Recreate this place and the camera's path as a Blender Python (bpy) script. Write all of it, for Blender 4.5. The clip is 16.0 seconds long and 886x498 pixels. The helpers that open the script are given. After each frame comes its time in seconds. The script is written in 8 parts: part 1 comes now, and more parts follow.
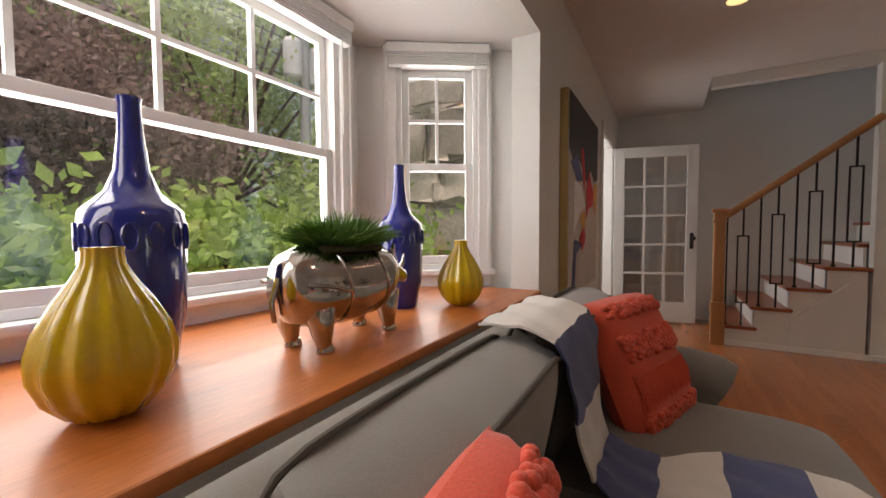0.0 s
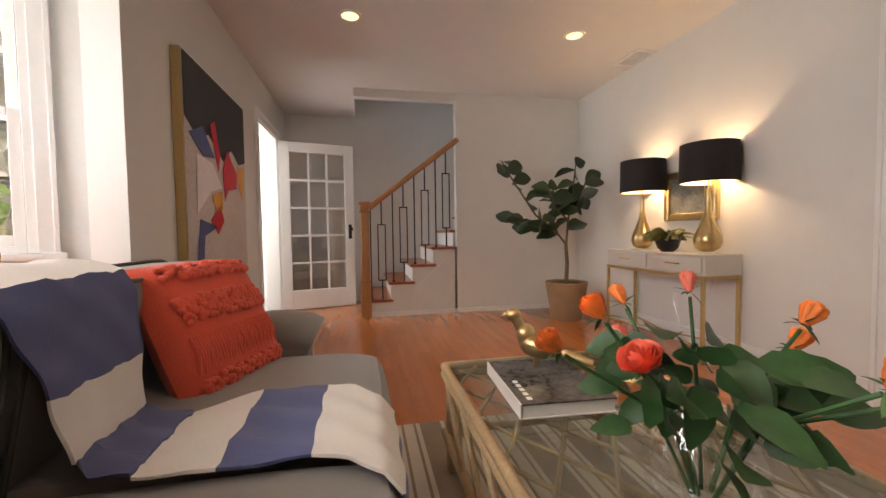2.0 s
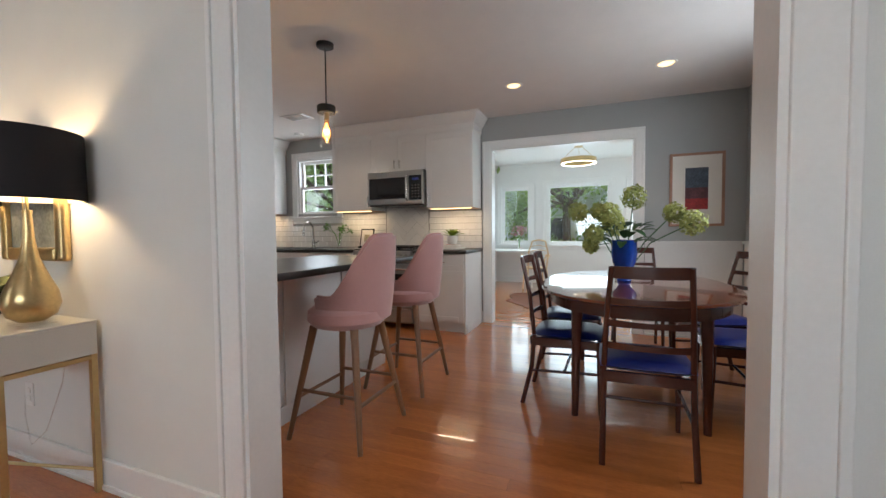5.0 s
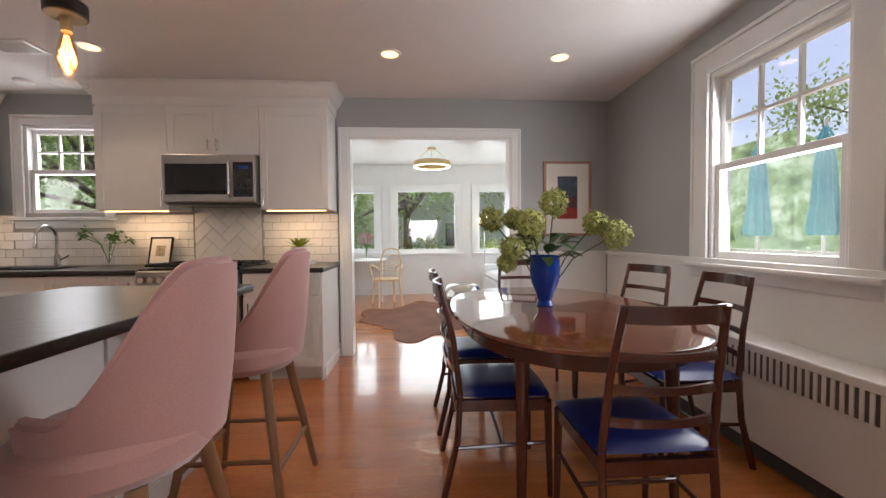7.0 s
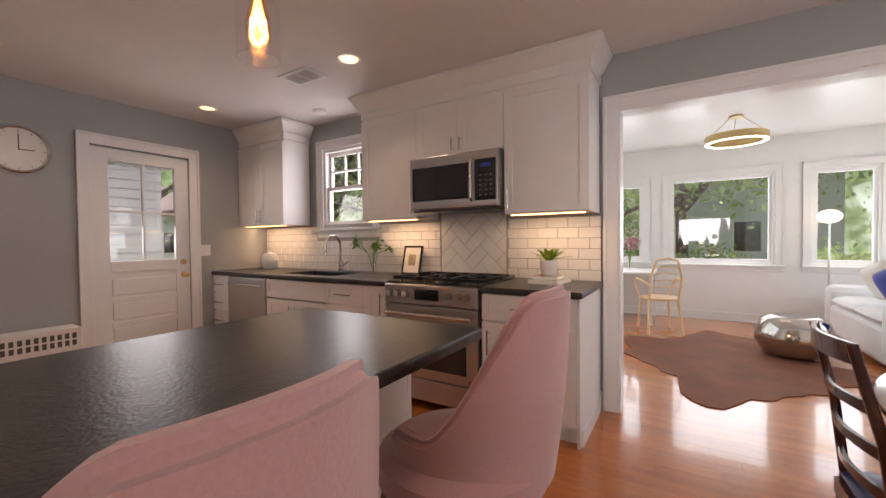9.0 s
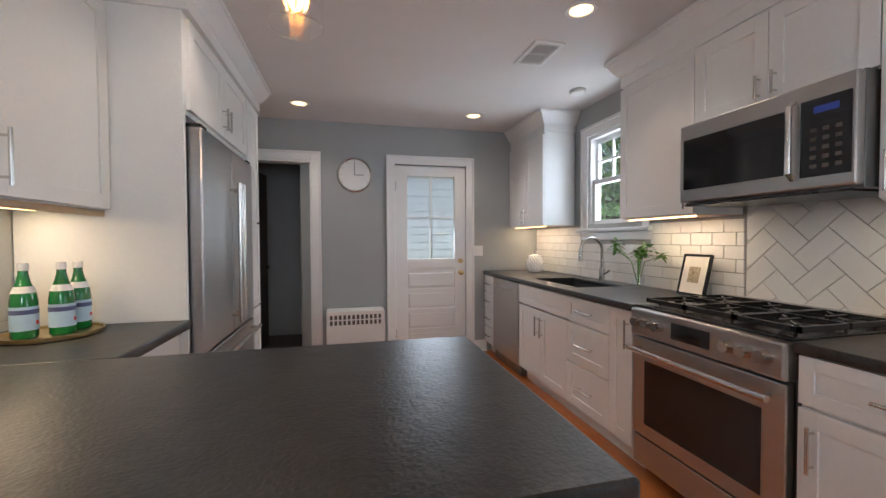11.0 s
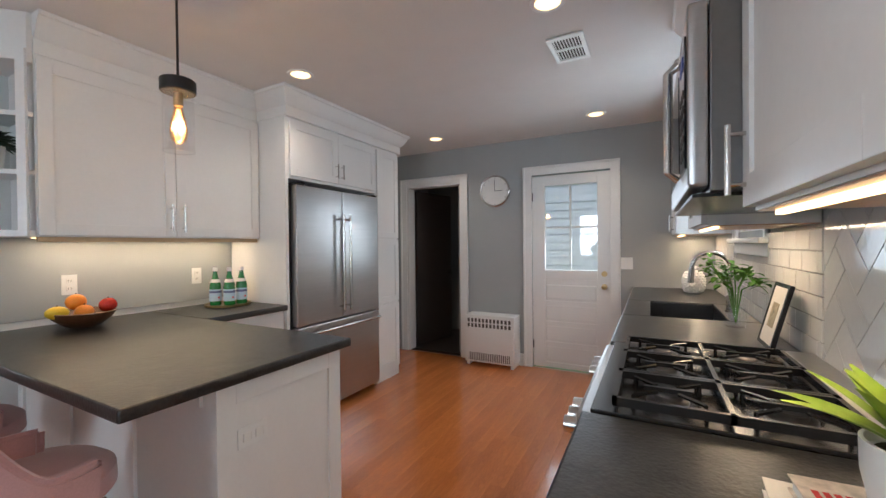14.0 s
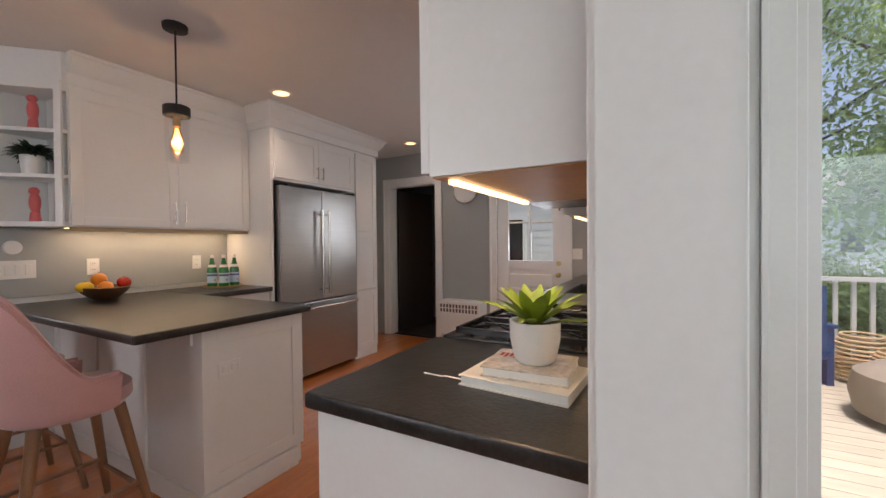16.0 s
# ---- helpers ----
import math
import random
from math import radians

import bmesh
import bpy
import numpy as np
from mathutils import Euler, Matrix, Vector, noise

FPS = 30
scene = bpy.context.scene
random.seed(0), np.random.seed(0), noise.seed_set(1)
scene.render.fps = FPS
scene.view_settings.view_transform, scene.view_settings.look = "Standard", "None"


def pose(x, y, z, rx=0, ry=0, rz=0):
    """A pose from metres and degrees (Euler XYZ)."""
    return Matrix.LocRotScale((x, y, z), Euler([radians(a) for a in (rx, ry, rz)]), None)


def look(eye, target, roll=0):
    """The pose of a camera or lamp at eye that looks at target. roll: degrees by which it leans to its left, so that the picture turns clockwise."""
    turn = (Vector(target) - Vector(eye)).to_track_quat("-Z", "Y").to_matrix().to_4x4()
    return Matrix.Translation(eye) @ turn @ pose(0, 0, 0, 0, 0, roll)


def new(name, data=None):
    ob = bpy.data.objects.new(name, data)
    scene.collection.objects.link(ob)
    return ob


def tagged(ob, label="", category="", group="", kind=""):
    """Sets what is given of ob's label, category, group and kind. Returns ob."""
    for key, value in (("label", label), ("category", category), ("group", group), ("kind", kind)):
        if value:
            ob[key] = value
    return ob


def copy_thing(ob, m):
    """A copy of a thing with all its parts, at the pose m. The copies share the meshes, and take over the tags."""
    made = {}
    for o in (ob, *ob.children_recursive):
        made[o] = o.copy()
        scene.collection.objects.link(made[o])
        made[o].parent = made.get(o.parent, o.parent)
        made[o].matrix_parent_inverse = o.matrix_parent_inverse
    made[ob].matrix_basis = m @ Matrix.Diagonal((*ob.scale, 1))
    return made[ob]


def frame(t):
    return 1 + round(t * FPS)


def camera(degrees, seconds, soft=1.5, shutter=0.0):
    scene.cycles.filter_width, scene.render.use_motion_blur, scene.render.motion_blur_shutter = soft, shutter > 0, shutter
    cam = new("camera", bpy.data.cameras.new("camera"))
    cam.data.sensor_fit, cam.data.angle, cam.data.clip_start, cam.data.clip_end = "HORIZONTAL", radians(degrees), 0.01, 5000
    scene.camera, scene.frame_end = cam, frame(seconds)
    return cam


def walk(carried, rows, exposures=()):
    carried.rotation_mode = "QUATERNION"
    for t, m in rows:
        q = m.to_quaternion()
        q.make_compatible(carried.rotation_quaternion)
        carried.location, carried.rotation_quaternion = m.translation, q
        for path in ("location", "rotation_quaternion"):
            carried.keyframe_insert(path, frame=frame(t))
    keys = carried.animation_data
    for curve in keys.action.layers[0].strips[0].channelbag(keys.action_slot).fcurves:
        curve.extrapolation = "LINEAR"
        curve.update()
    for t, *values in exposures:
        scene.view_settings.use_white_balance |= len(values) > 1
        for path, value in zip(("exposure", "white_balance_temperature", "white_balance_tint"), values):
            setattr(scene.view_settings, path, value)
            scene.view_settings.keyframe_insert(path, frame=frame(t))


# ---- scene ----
cam = camera(96.8, 16.0)
PATH = [
    (0, (1.654, 1.731, 1.081), (0.662, 3.465, 0.987), -0.3),
    (0.5, (1.728, 1.786, 1.022), (1.034, 3.661, 0.956), -1.1),
    (1, (1.803, 1.823, 0.999), (1.489, 3.797, 0.923), -1.0),
    (1.5, (1.918, 1.814, 0.965), (1.985, 3.811, 0.879), -1.0),
    (2, (2.071, 1.821, 0.922), (2.458, 3.781, 0.838), -0.8),
    (2.5, (2.237, 1.833, 0.892), (2.893, 3.721, 0.809), -0.8),
    (3, (2.43, 1.872, 0.868), (3.348, 3.647, 0.788), -0.6),
    (3.5, (2.651, 1.92, 0.89), (3.84, 3.526, 0.81), -0.6),
    (4, (2.977, 1.95, 0.949), (4.422, 3.33, 0.87), -0.6),
    (4.5, (3.297, 2.017, 1.036), (4.969, 3.111, 0.951), -0.5),
    (5, (3.595, 2.071, 1.099), (5.454, 2.805, 1.02), -0.5),
    (5.2, (3.707, 2.103, 1.123), (5.619, 2.682, 1.044), -0.4),
    (7.3, (4.541, 2.693, 1.152), (6.535, 2.561, 1.091), -0.5),
    (7.5, (4.626, 2.729, 1.153), (6.625, 2.69, 1.095), -0.5),
    (8, (4.818, 2.777, 1.195), (6.796, 3.066, 1.14), -0.4),
    (8.5, (5.044, 2.838, 1.204), (6.924, 3.518, 1.161), -0.5),
    (9, (5.306, 2.892, 1.217), (7.009, 3.94, 1.174), -0.6),
    (9.5, (5.518, 2.945, 1.232), (6.988, 4.3, 1.185), -0.5),
    (10, (5.643, 3.049, 1.249), (6.825, 4.662, 1.196), -0.6),
    (10.2, (5.733, 3.094, 1.26), (6.787, 4.793, 1.213), -0.4),
    (11.25, (6.22, 2.98, 1.27), (6.474, 4.964, 1.22), -0.5),
    (12.3, (6.749, 3.139, 1.29), (6.222, 5.068, 1.234), -0.6),
    (12.5, (6.908, 3.128, 1.316), (6.277, 5.024, 1.234), -0.3),
    (13, (7.221, 3.084, 1.3), (6.401, 4.907, 1.229), -0.3),
    (13.5, (7.508, 3.032, 1.318), (6.607, 4.817, 1.285), -0.6),
    (14, (7.75, 2.985, 1.336), (6.813, 4.752, 1.317), -0.6),
    (14.5, (7.86, 2.875, 1.312), (6.901, 4.63, 1.299), -0.6),
    (15, (8.012, 2.803, 1.276), (7.01, 4.534, 1.264), -0.7),
    (15.5, (8.182, 2.753, 1.26), (7.157, 4.471, 1.242), -0.8),
    (16, (8.34, 2.73, 1.266), (7.37, 4.479, 1.24), -0.6),
]
walk(cam, [(t, look(eye, target, roll)) for t, eye, target, roll in PATH], [(0, -0.5, 7400, 22), (0.5, -0.1, 7200, 20), (1.0, 0.1, 7300, 23), (1.5, 0.25, 7500, 23), (2.5, 0.45, 6900, 17), (3.5, 0.5, 6200, 11), (4, 0.25, 6000, 11), (5, 0.32, 6100, 11), (7.5, 0.45, 6800, 21), (8.5, 0.45, 6600, 20), (9.5, 0.33, 7700, 37), (10, 0.45, 6400, 20), (12.5, 0.7, 5600, 10), (14.5, 0.58, 5900, 12), (16, 0.28, 6500, 20)])

# ---- world and light ----
world = bpy.data.worlds.new("sky_world")
scene.world = world
world.use_nodes = True
wn = world.node_tree
sky = wn.nodes.new("ShaderNodeTexSky")
sky.sky_type, sky.sun_disc = "NISHITA", False
sky.sun_elevation, sky.sun_rotation = radians(76), radians(141)
sky.dust_density = 3.0
wn.links.new(sky.outputs[0], wn.nodes["Background"].inputs[0])
wn.nodes["Background"].inputs[1].default_value = 0.15
sun = new("sun", bpy.data.lights.new("sun", "SUN"))
sun.data.energy, sun.data.angle, sun.data.color = 5.0, radians(12), (1.0, 0.95, 0.88)
sun.matrix_world = look((10, -2, 26), (6, 3, 0))


def area(name, eye, target, sx, sy, watts, colour=(1, 1, 1)):
    lamp = new(name, bpy.data.lights.new(name, "AREA"))
    lamp.data.shape, lamp.data.size, lamp.data.size_y = "RECTANGLE", sx, sy
    lamp.data.energy, lamp.data.color = watts, colour
    lamp.matrix_world = look(eye, target)
    return lamp


def point(name, eye, watts, colour, radius=0.03):
    lamp = new(name, bpy.data.lights.new(name, "POINT"))
    lamp.data.energy, lamp.data.color, lamp.data.shadow_soft_size = watts, colour, radius
    lamp.location = eye
    return lamp


def spot(name, eye, watts, colour, angle=125):
    lamp = new(name, bpy.data.lights.new(name, "SPOT"))
    lamp.data.energy, lamp.data.color, lamp.data.shadow_soft_size = watts, colour, 0.05
    lamp.data.spot_size, lamp.data.spot_blend = radians(angle), 0.7
    lamp.location = eye
    return lamp


DAY, WARM = (0.90, 0.97, 1.0), (1.0, 0.72, 0.42)
area("bay_daylight", (0.10, 2.45, 1.5), (2.0, 2.6, 1.2), 1.5, 1.1, 52, DAY)
area("bay_side_daylight", (0.42, 3.83, 1.5), (1.4, 2.6, 1.2), 0.45, 1.1, 12, DAY)
# Added fill for the sofa; the far side window is assumed, not built.
area("bay_far_side_fill", (0.5, 1.24, 1.5), (1.9, 2.9, 0.4), 0.45, 1.1, 12, DAY)
area("dining_window_daylight", (6.46, 0.62, 1.55), (6.46, 2.0, 1.3), 0.75, 1.05, 22, DAY)
area("kitchen_window_daylight", (8.42, 5.85, 1.75), (7.0, 5.85, 1.4), 0.7, 0.8, 10, DAY)
area("sunroom_daylight", (12.5, 2.4, 1.5), (9.0, 2.4, 1.0), 3.0, 1.3, 48, (0.78, 0.95, 1.0))
area("sunroom_south_daylight", (10.4, -0.05, 1.5), (10.4, 2.0, 0.8), 3.0, 1.4, 26, (0.78, 0.95, 1.0))
area("sunroom_north_daylight", (10.2, 4.55, 1.4), (10.2, 2.0, 0.8), 2.4, 1.9, 17, (0.78, 0.95, 1.0))
area("back_door_daylight", (6.995, 7.21, 1.5), (6.995, 5.0, 0.5), 0.5, 0.85, 3.5, DAY)
# Added fill inside the closed entry, which is built without a window.
area("entry_fill", (0.2, 6.36, 1.4), (2.0, 6.2, 1.0), 0.7, 1.9, 30, DAY)
# The last three cans are unseen additions that carry the grid on.
CANS = [(2.0, 4.78), (3.75, 4.77), (7.34, 2.82), (7.34, 1.56), (7.32, 4.88), (7.32, 6.71), (5.69, 4.87), (5.7, 6.71), (2.0, 2.2), (3.75, 2.2), (5.7, 1.56)]
for cx, cy in CANS:
    spot("can_bulb_light", (cx, cy, 2.455), 12 if cx < 4.6 else 7.8, (1.0, 0.80, 0.60))
for ly in (4.19, 4.86):
    point("table_lamp_light", (4.45, ly, 1.36), 5.5, WARM, 0.04)
point("pendant_light", (6.0, 3.93, 1.86), 5, WARM)
area("under_cabinet_light_west", (4.90, 4.35, 1.392), (4.90, 4.35, 0), 0.02, 1.1, 2.6, WARM)
area("under_cabinet_light_east", (8.02, 3.7, 1.392), (8.02, 3.7, 0), 0.02, 0.5, 1.6, WARM)
area("under_cabinet_light_sink", (8.08, 5.05, 1.392), (8.08, 5.05, 0), 0.02, 0.5, 1.4, WARM)
area("under_cabinet_light_corner", (8.08, 6.82, 1.392), (8.08, 6.82, 0), 0.02, 0.7, 1.8, WARM)


# ---- materials ----
def material(name, colour, rough=0.5, metal=0.0, var=0.12, scale=6.0, fine=60.0, bump=0.05, coat=0.0, random_tone=0.0, emission=0.0, sheen=0.0, stretch=(1, 1, 1)):
    m = bpy.data.materials.new(name)
    m.use_nodes = True
    t = m.node_tree
    b = t.nodes["Principled BSDF"]
    b.inputs["Roughness"].default_value, b.inputs["Metallic"].default_value = rough, metal
    b.inputs["Coat Weight"].default_value, b.inputs["Sheen Weight"].default_value = coat, sheen
    co = t.nodes.new("ShaderNodeTexCoord")
    mp = t.nodes.new("ShaderNodeMapping")
    mp.inputs["Scale"].default_value = stretch
    t.links.new(co.outputs["Object"], mp.inputs[0])
    n1, n2 = t.nodes.new("ShaderNodeTexNoise"), t.nodes.new("ShaderNodeTexNoise")
    n1.inputs["Scale"].default_value, n2.inputs["Scale"].default_value = scale, fine
    n1.inputs["Detail"].default_value, n2.inputs["Detail"].default_value = 4, 3
    for n in (n1, n2):
        t.links.new(mp.outputs[0], n.inputs["Vector"])
    add = t.nodes.new("ShaderNodeMath")
    add.operation = "ADD"
    t.links.new(n1.outputs[0], add.inputs[0])
    t.links.new(n2.outputs[0], add.inputs[1])
    src = add.outputs[0]
    rng = t.nodes.new("ShaderNodeMapRange")
    rng.inputs[1].default_value, rng.inputs[2].default_value = 0.6, 1.4
    rng.inputs[3].default_value, rng.inputs[4].default_value = 1 - var, 1 + var
    t.links.new(src, rng.inputs[0])
    out = rng.outputs[0]
    if random_tone:
        info, geo = t.nodes.new("ShaderNodeObjectInfo"), t.nodes.new("ShaderNodeNewGeometry")
        s1, r2 = t.nodes.new("ShaderNodeMath"), t.nodes.new("ShaderNodeMapRange")
        s1.operation = "ADD"
        t.links.new(info.outputs["Random"], s1.inputs[0])
        t.links.new(geo.outputs["Random Per Island"], s1.inputs[1])
        r2.inputs[1].default_value, r2.inputs[2].default_value = 0.0, 2.0
        r2.inputs[3].default_value, r2.inputs[4].default_value = 1 - random_tone, 1 + random_tone
        t.links.new(s1.outputs[0], r2.inputs[0])
        mul = t.nodes.new("ShaderNodeMath")
        mul.operation = "MULTIPLY"
        t.links.new(out, mul.inputs[0])
        t.links.new(r2.outputs[0], mul.inputs[1])
        out = mul.outputs[0]
    mix = t.nodes.new("ShaderNodeVectorMath")
    mix.operation = "SCALE"
    mix.inputs[0].default_value = colour
    t.links.new(out, mix.inputs["Scale"])
    t.links.new(mix.outputs[0], b.inputs["Base Color"])
    if bump:
        bp = t.nodes.new("ShaderNodeBump")
        bp.inputs["Strength"].default_value, bp.inputs["Distance"].default_value = bump, 0.01
        t.links.new(src, bp.inputs["Height"])
        t.links.new(bp.outputs[0], b.inputs["Normal"])
    if emission:
        b.inputs["Emission Color"].default_value, b.inputs["Emission Strength"].default_value = (*colour, 1), emission
    return m


def glass(name, colour=(1, 1, 1), rough=0.0, thin=True, amount=0.08):
    m = bpy.data.materials.new(name)
    m.use_nodes = True
    t = m.node_tree
    if thin:
        t.nodes.remove(t.nodes["Principled BSDF"])
        tr, gl, mx = t.nodes.new("ShaderNodeBsdfTransparent"), t.nodes.new("ShaderNodeBsdfGlossy"), t.nodes.new("ShaderNodeMixShader")
        tr.inputs[0].default_value = (*colour, 1)
        gl.inputs["Roughness"].default_value = 0.02
        mx.inputs[0].default_value = amount
        t.links.new(tr.outputs[0], mx.inputs[1])
        t.links.new(gl.outputs[0], mx.inputs[2])
        t.links.new(mx.outputs[0], t.nodes["Material Output"].inputs[0])
    else:
        b = t.nodes["Principled BSDF"]
        b.inputs["Base Color"].default_value = (*colour, 1)
        b.inputs["Transmission Weight"].default_value, b.inputs["Roughness"].default_value = 1.0, rough
    return m


def leaf_material(name, colour):
    """Thin foliage: light passes through it as well as bouncing off."""
    m = material(name, colour, 0.6, var=0.3, random_tone=0.45)
    t = m.node_tree
    b = t.nodes["Principled BSDF"]
    tl, mx = t.nodes.new("ShaderNodeBsdfTranslucent"), t.nodes.new("ShaderNodeMixShader")
    t.links.new(b.inputs["Base Color"].links[0].from_socket, tl.inputs["Color"])
    mx.inputs[0].default_value = 0.5
    t.links.new(b.outputs[0], mx.inputs[1])
    t.links.new(tl.outputs[0], mx.inputs[2])
    t.links.new(mx.outputs[0], t.nodes["Material Output"].inputs[0])
    return m


def woods_material(name):
    """Distant trees on a glowing sheet; daylight and haze are put into the colours."""
    m = bpy.data.materials.new(name)
    m.use_nodes = True
    t = m.node_tree
    t.nodes.remove(t.nodes["Principled BSDF"])
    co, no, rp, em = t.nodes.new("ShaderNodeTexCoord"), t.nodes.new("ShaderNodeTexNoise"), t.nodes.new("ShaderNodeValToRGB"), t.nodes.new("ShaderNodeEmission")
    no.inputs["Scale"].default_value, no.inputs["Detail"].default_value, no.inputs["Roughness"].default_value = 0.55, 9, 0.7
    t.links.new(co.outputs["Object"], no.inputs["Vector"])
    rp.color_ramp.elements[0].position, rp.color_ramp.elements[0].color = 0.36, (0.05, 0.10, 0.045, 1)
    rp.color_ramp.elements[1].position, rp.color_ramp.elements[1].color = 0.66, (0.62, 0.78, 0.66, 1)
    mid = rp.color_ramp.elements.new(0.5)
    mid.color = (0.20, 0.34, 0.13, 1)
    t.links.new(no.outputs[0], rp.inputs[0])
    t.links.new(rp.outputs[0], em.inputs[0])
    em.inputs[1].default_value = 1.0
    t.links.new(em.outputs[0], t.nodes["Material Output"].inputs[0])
    return m


M_WALL = material("warm_white_wall_paint", (0.72, 0.72, 0.69), 0.6, var=0.03, bump=0.02, fine=200)
M_GREY = material("grey_wall_paint", (0.37, 0.385, 0.38), 0.55, var=0.03, bump=0.02, fine=200)
M_CEIL = material("ceiling_paint", (0.74, 0.72, 0.70), 0.8, var=0.03, bump=0.03, fine=150)
M_TRIM = material("white_gloss_trim_paint", (0.80, 0.80, 0.78), 0.3, var=0.03, bump=0.01)
M_CAB = material("white_cabinet_lacquer", (0.78, 0.775, 0.755), 0.35, var=0.025, bump=0.01)
M_FLOOR = material("oak_plank", (0.50, 0.165, 0.045), 0.18, var=0.26, scale=3, fine=40, bump=0.015, coat=0.45, random_tone=0.17, stretch=(6, 0.6, 1))
M_SEATW = material("window_seat_oak", (0.50, 0.145, 0.028), 0.42, var=0.25, scale=3, fine=40, bump=0.03, coat=0.12, stretch=(6, 0.6, 1))
M_RAIL = material("honey_oak", (0.42, 0.20, 0.08), 0.35, var=0.2, scale=4, fine=60, stretch=(5, 5, 0.6))
M_TREAD = material("stair_tread_oak", (0.30, 0.085, 0.03), 0.3, var=0.2, scale=4, fine=50)
M_IRON = material("black_iron", (0.035, 0.032, 0.03), 0.5, 0.6, var=0.1)
M_STONE = material("leathered_black_granite", (0.026, 0.024, 0.022), 0.31, var=0.7, scale=16, fine=110, bump=0.13)
M_STEEL = material("brushed_stainless_steel", (0.47, 0.46, 0.45), 0.3, 1.0, var=0.06, scale=3, fine=30, bump=0.01, stretch=(1, 1, 20))
M_DSTEEL = material("dark_stainless_steel", (0.22, 0.215, 0.21), 0.33, 1.0, var=0.06, bump=0.01)
M_BLACK = material("black_enamel", (0.015, 0.015, 0.016), 0.25, var=0.1, bump=0.02)
M_BGLASS = material("black_glass", (0.012, 0.012, 0.014), 0.06, var=0.05, bump=0)
M_CHROME = material("nickel", (0.62, 0.60, 0.57), 0.2, 1.0, var=0.05, bump=0)
M_BRASS = material("antique_gold", (0.60, 0.45, 0.22), 0.28, 1.0, var=0.15, bump=0.02)
M_GOLD = material("pale_gold_paint", (0.55, 0.40, 0.18), 0.35, 0.7, var=0.1)
M_SOFA = material("grey_linen", (0.215, 0.195, 0.17), 0.9, var=0.12, fine=350, bump=0.15, sheen=0.3)
M_THROWW = material("white_wool", (0.72, 0.68, 0.62), 0.95, var=0.08, fine=300, bump=0.25, sheen=0.2)
M_THROWB = material("blue_wool", (0.085, 0.105, 0.23), 0.95, var=0.12, fine=300, bump=0.25, sheen=0.2)
M_CORAL = material("coral_cotton", (0.68, 0.085, 0.042), 0.9, var=0.15, fine=200, bump=0.25, sheen=0.2)
M_BLUE = material("cobalt_glaze", (0.012, 0.02, 0.20), 0.08, var=0.15, bump=0.02, coat=0.6)
M_YELLOW = material("yellow_glaze", (0.58, 0.40, 0.008), 0.15, var=0.1, bump=0.02, coat=0.5)
M_SILVER = material("polished_silver", (0.50, 0.46, 0.42), 0.1, 1.0, var=0.12, scale=20, bump=0.03)
M_GRASS = material("grass_leaf", (0.085, 0.23, 0.02), 0.6, var=0.3, random_tone=0.4)
M_LEAF = material("dark_green_leaf", (0.018, 0.045, 0.014), 0.42, var=0.25, random_tone=0.3)
M_ROSELEAF = material("rose_leaf", (0.03, 0.095, 0.025), 0.5, var=0.25, random_tone=0.35)
M_ROSE = material("orange_rose_petal", (0.92, 0.23, 0.04), 0.6, var=0.25, scale=14, random_tone=0.35)
M_ROSE2 = material("coral_rose_petal", (0.90, 0.20, 0.12), 0.6, var=0.2, random_tone=0.3)
M_LIME = material("lime_leaf", (0.20, 0.30, 0.02), 0.5, var=0.2, random_tone=0.2)
M_BARK = material("bark", (0.12, 0.085, 0.055), 0.9, var=0.3, scale=12, bump=0.4)
M_BASKET = material("seagrass_weave", (0.34, 0.215, 0.12), 0.85, var=0.25, fine=90, bump=0.4)
M_SOIL = material("moss", (0.06, 0.055, 0.02), 0.95, var=0.4, fine=90, bump=0.6)
M_SHADE = material("black_lamp_shade_fabric", (0.012, 0.010, 0.012), 0.8, var=0.1, fine=300, bump=0.1)
M_SHADEIN = material("white_shade_lining", (0.85, 0.78, 0.65), 0.8, var=0.02, bump=0)
M_BULB = material("glowing_filament", (1.0, 0.46, 0.12), 0.5, var=0, bump=0, emission=7)
M_CANLENS = material("can_lamp_lens", (1.0, 0.66, 0.30), 0.5, var=0, bump=0, emission=2)
M_STRIP = material("led_strip", (1.0, 0.66, 0.30), 0.5, var=0, bump=0, emission=3)
M_CONSOLE = material("putty_lacquer", (0.60, 0.57, 0.51), 0.4, var=0.05, fine=150)
M_PINK = material("blush_velvet", (0.52, 0.285, 0.27), 0.85, var=0.1, scale=5, fine=200, bump=0.08, sheen=0.5)
M_STOOLW = material("walnut_leg", (0.25, 0.125, 0.06), 0.4, var=0.2, scale=5, fine=60, stretch=(5, 5, 0.6))
M_MAHOG = material("dark_mahogany", (0.075, 0.022, 0.014), 0.25, var=0.25, scale=5, fine=50, coat=0.4, stretch=(4, 0.7, 4))
M_TABLE = material("mahogany_table_top", (0.15, 0.042, 0.017), 0.13, var=0.25, scale=3, fine=40, bump=0.01, coat=0.6, stretch=(0.7, 5, 1))
M_BLUEL = material("blue_leather", (0.006, 0.016, 0.14), 0.3, var=0.15, fine=180, bump=0.08)
M_BVASE = material("blue_vase_glaze", (0.006, 0.04, 0.26), 0.12, var=0.15, bump=0.02)
M_HYD = material("hydrangea_petals", (0.40, 0.43, 0.13), 0.8, var=0.2, random_tone=0.35)
M_TILE = material("white_subway_tile", (0.80, 0.79, 0.76), 0.08, var=0.03, scale=3, bump=0.03, random_tone=0.04)
M_GROUT = material("grey_grout", (0.38, 0.37, 0.35), 0.9, var=0.1)
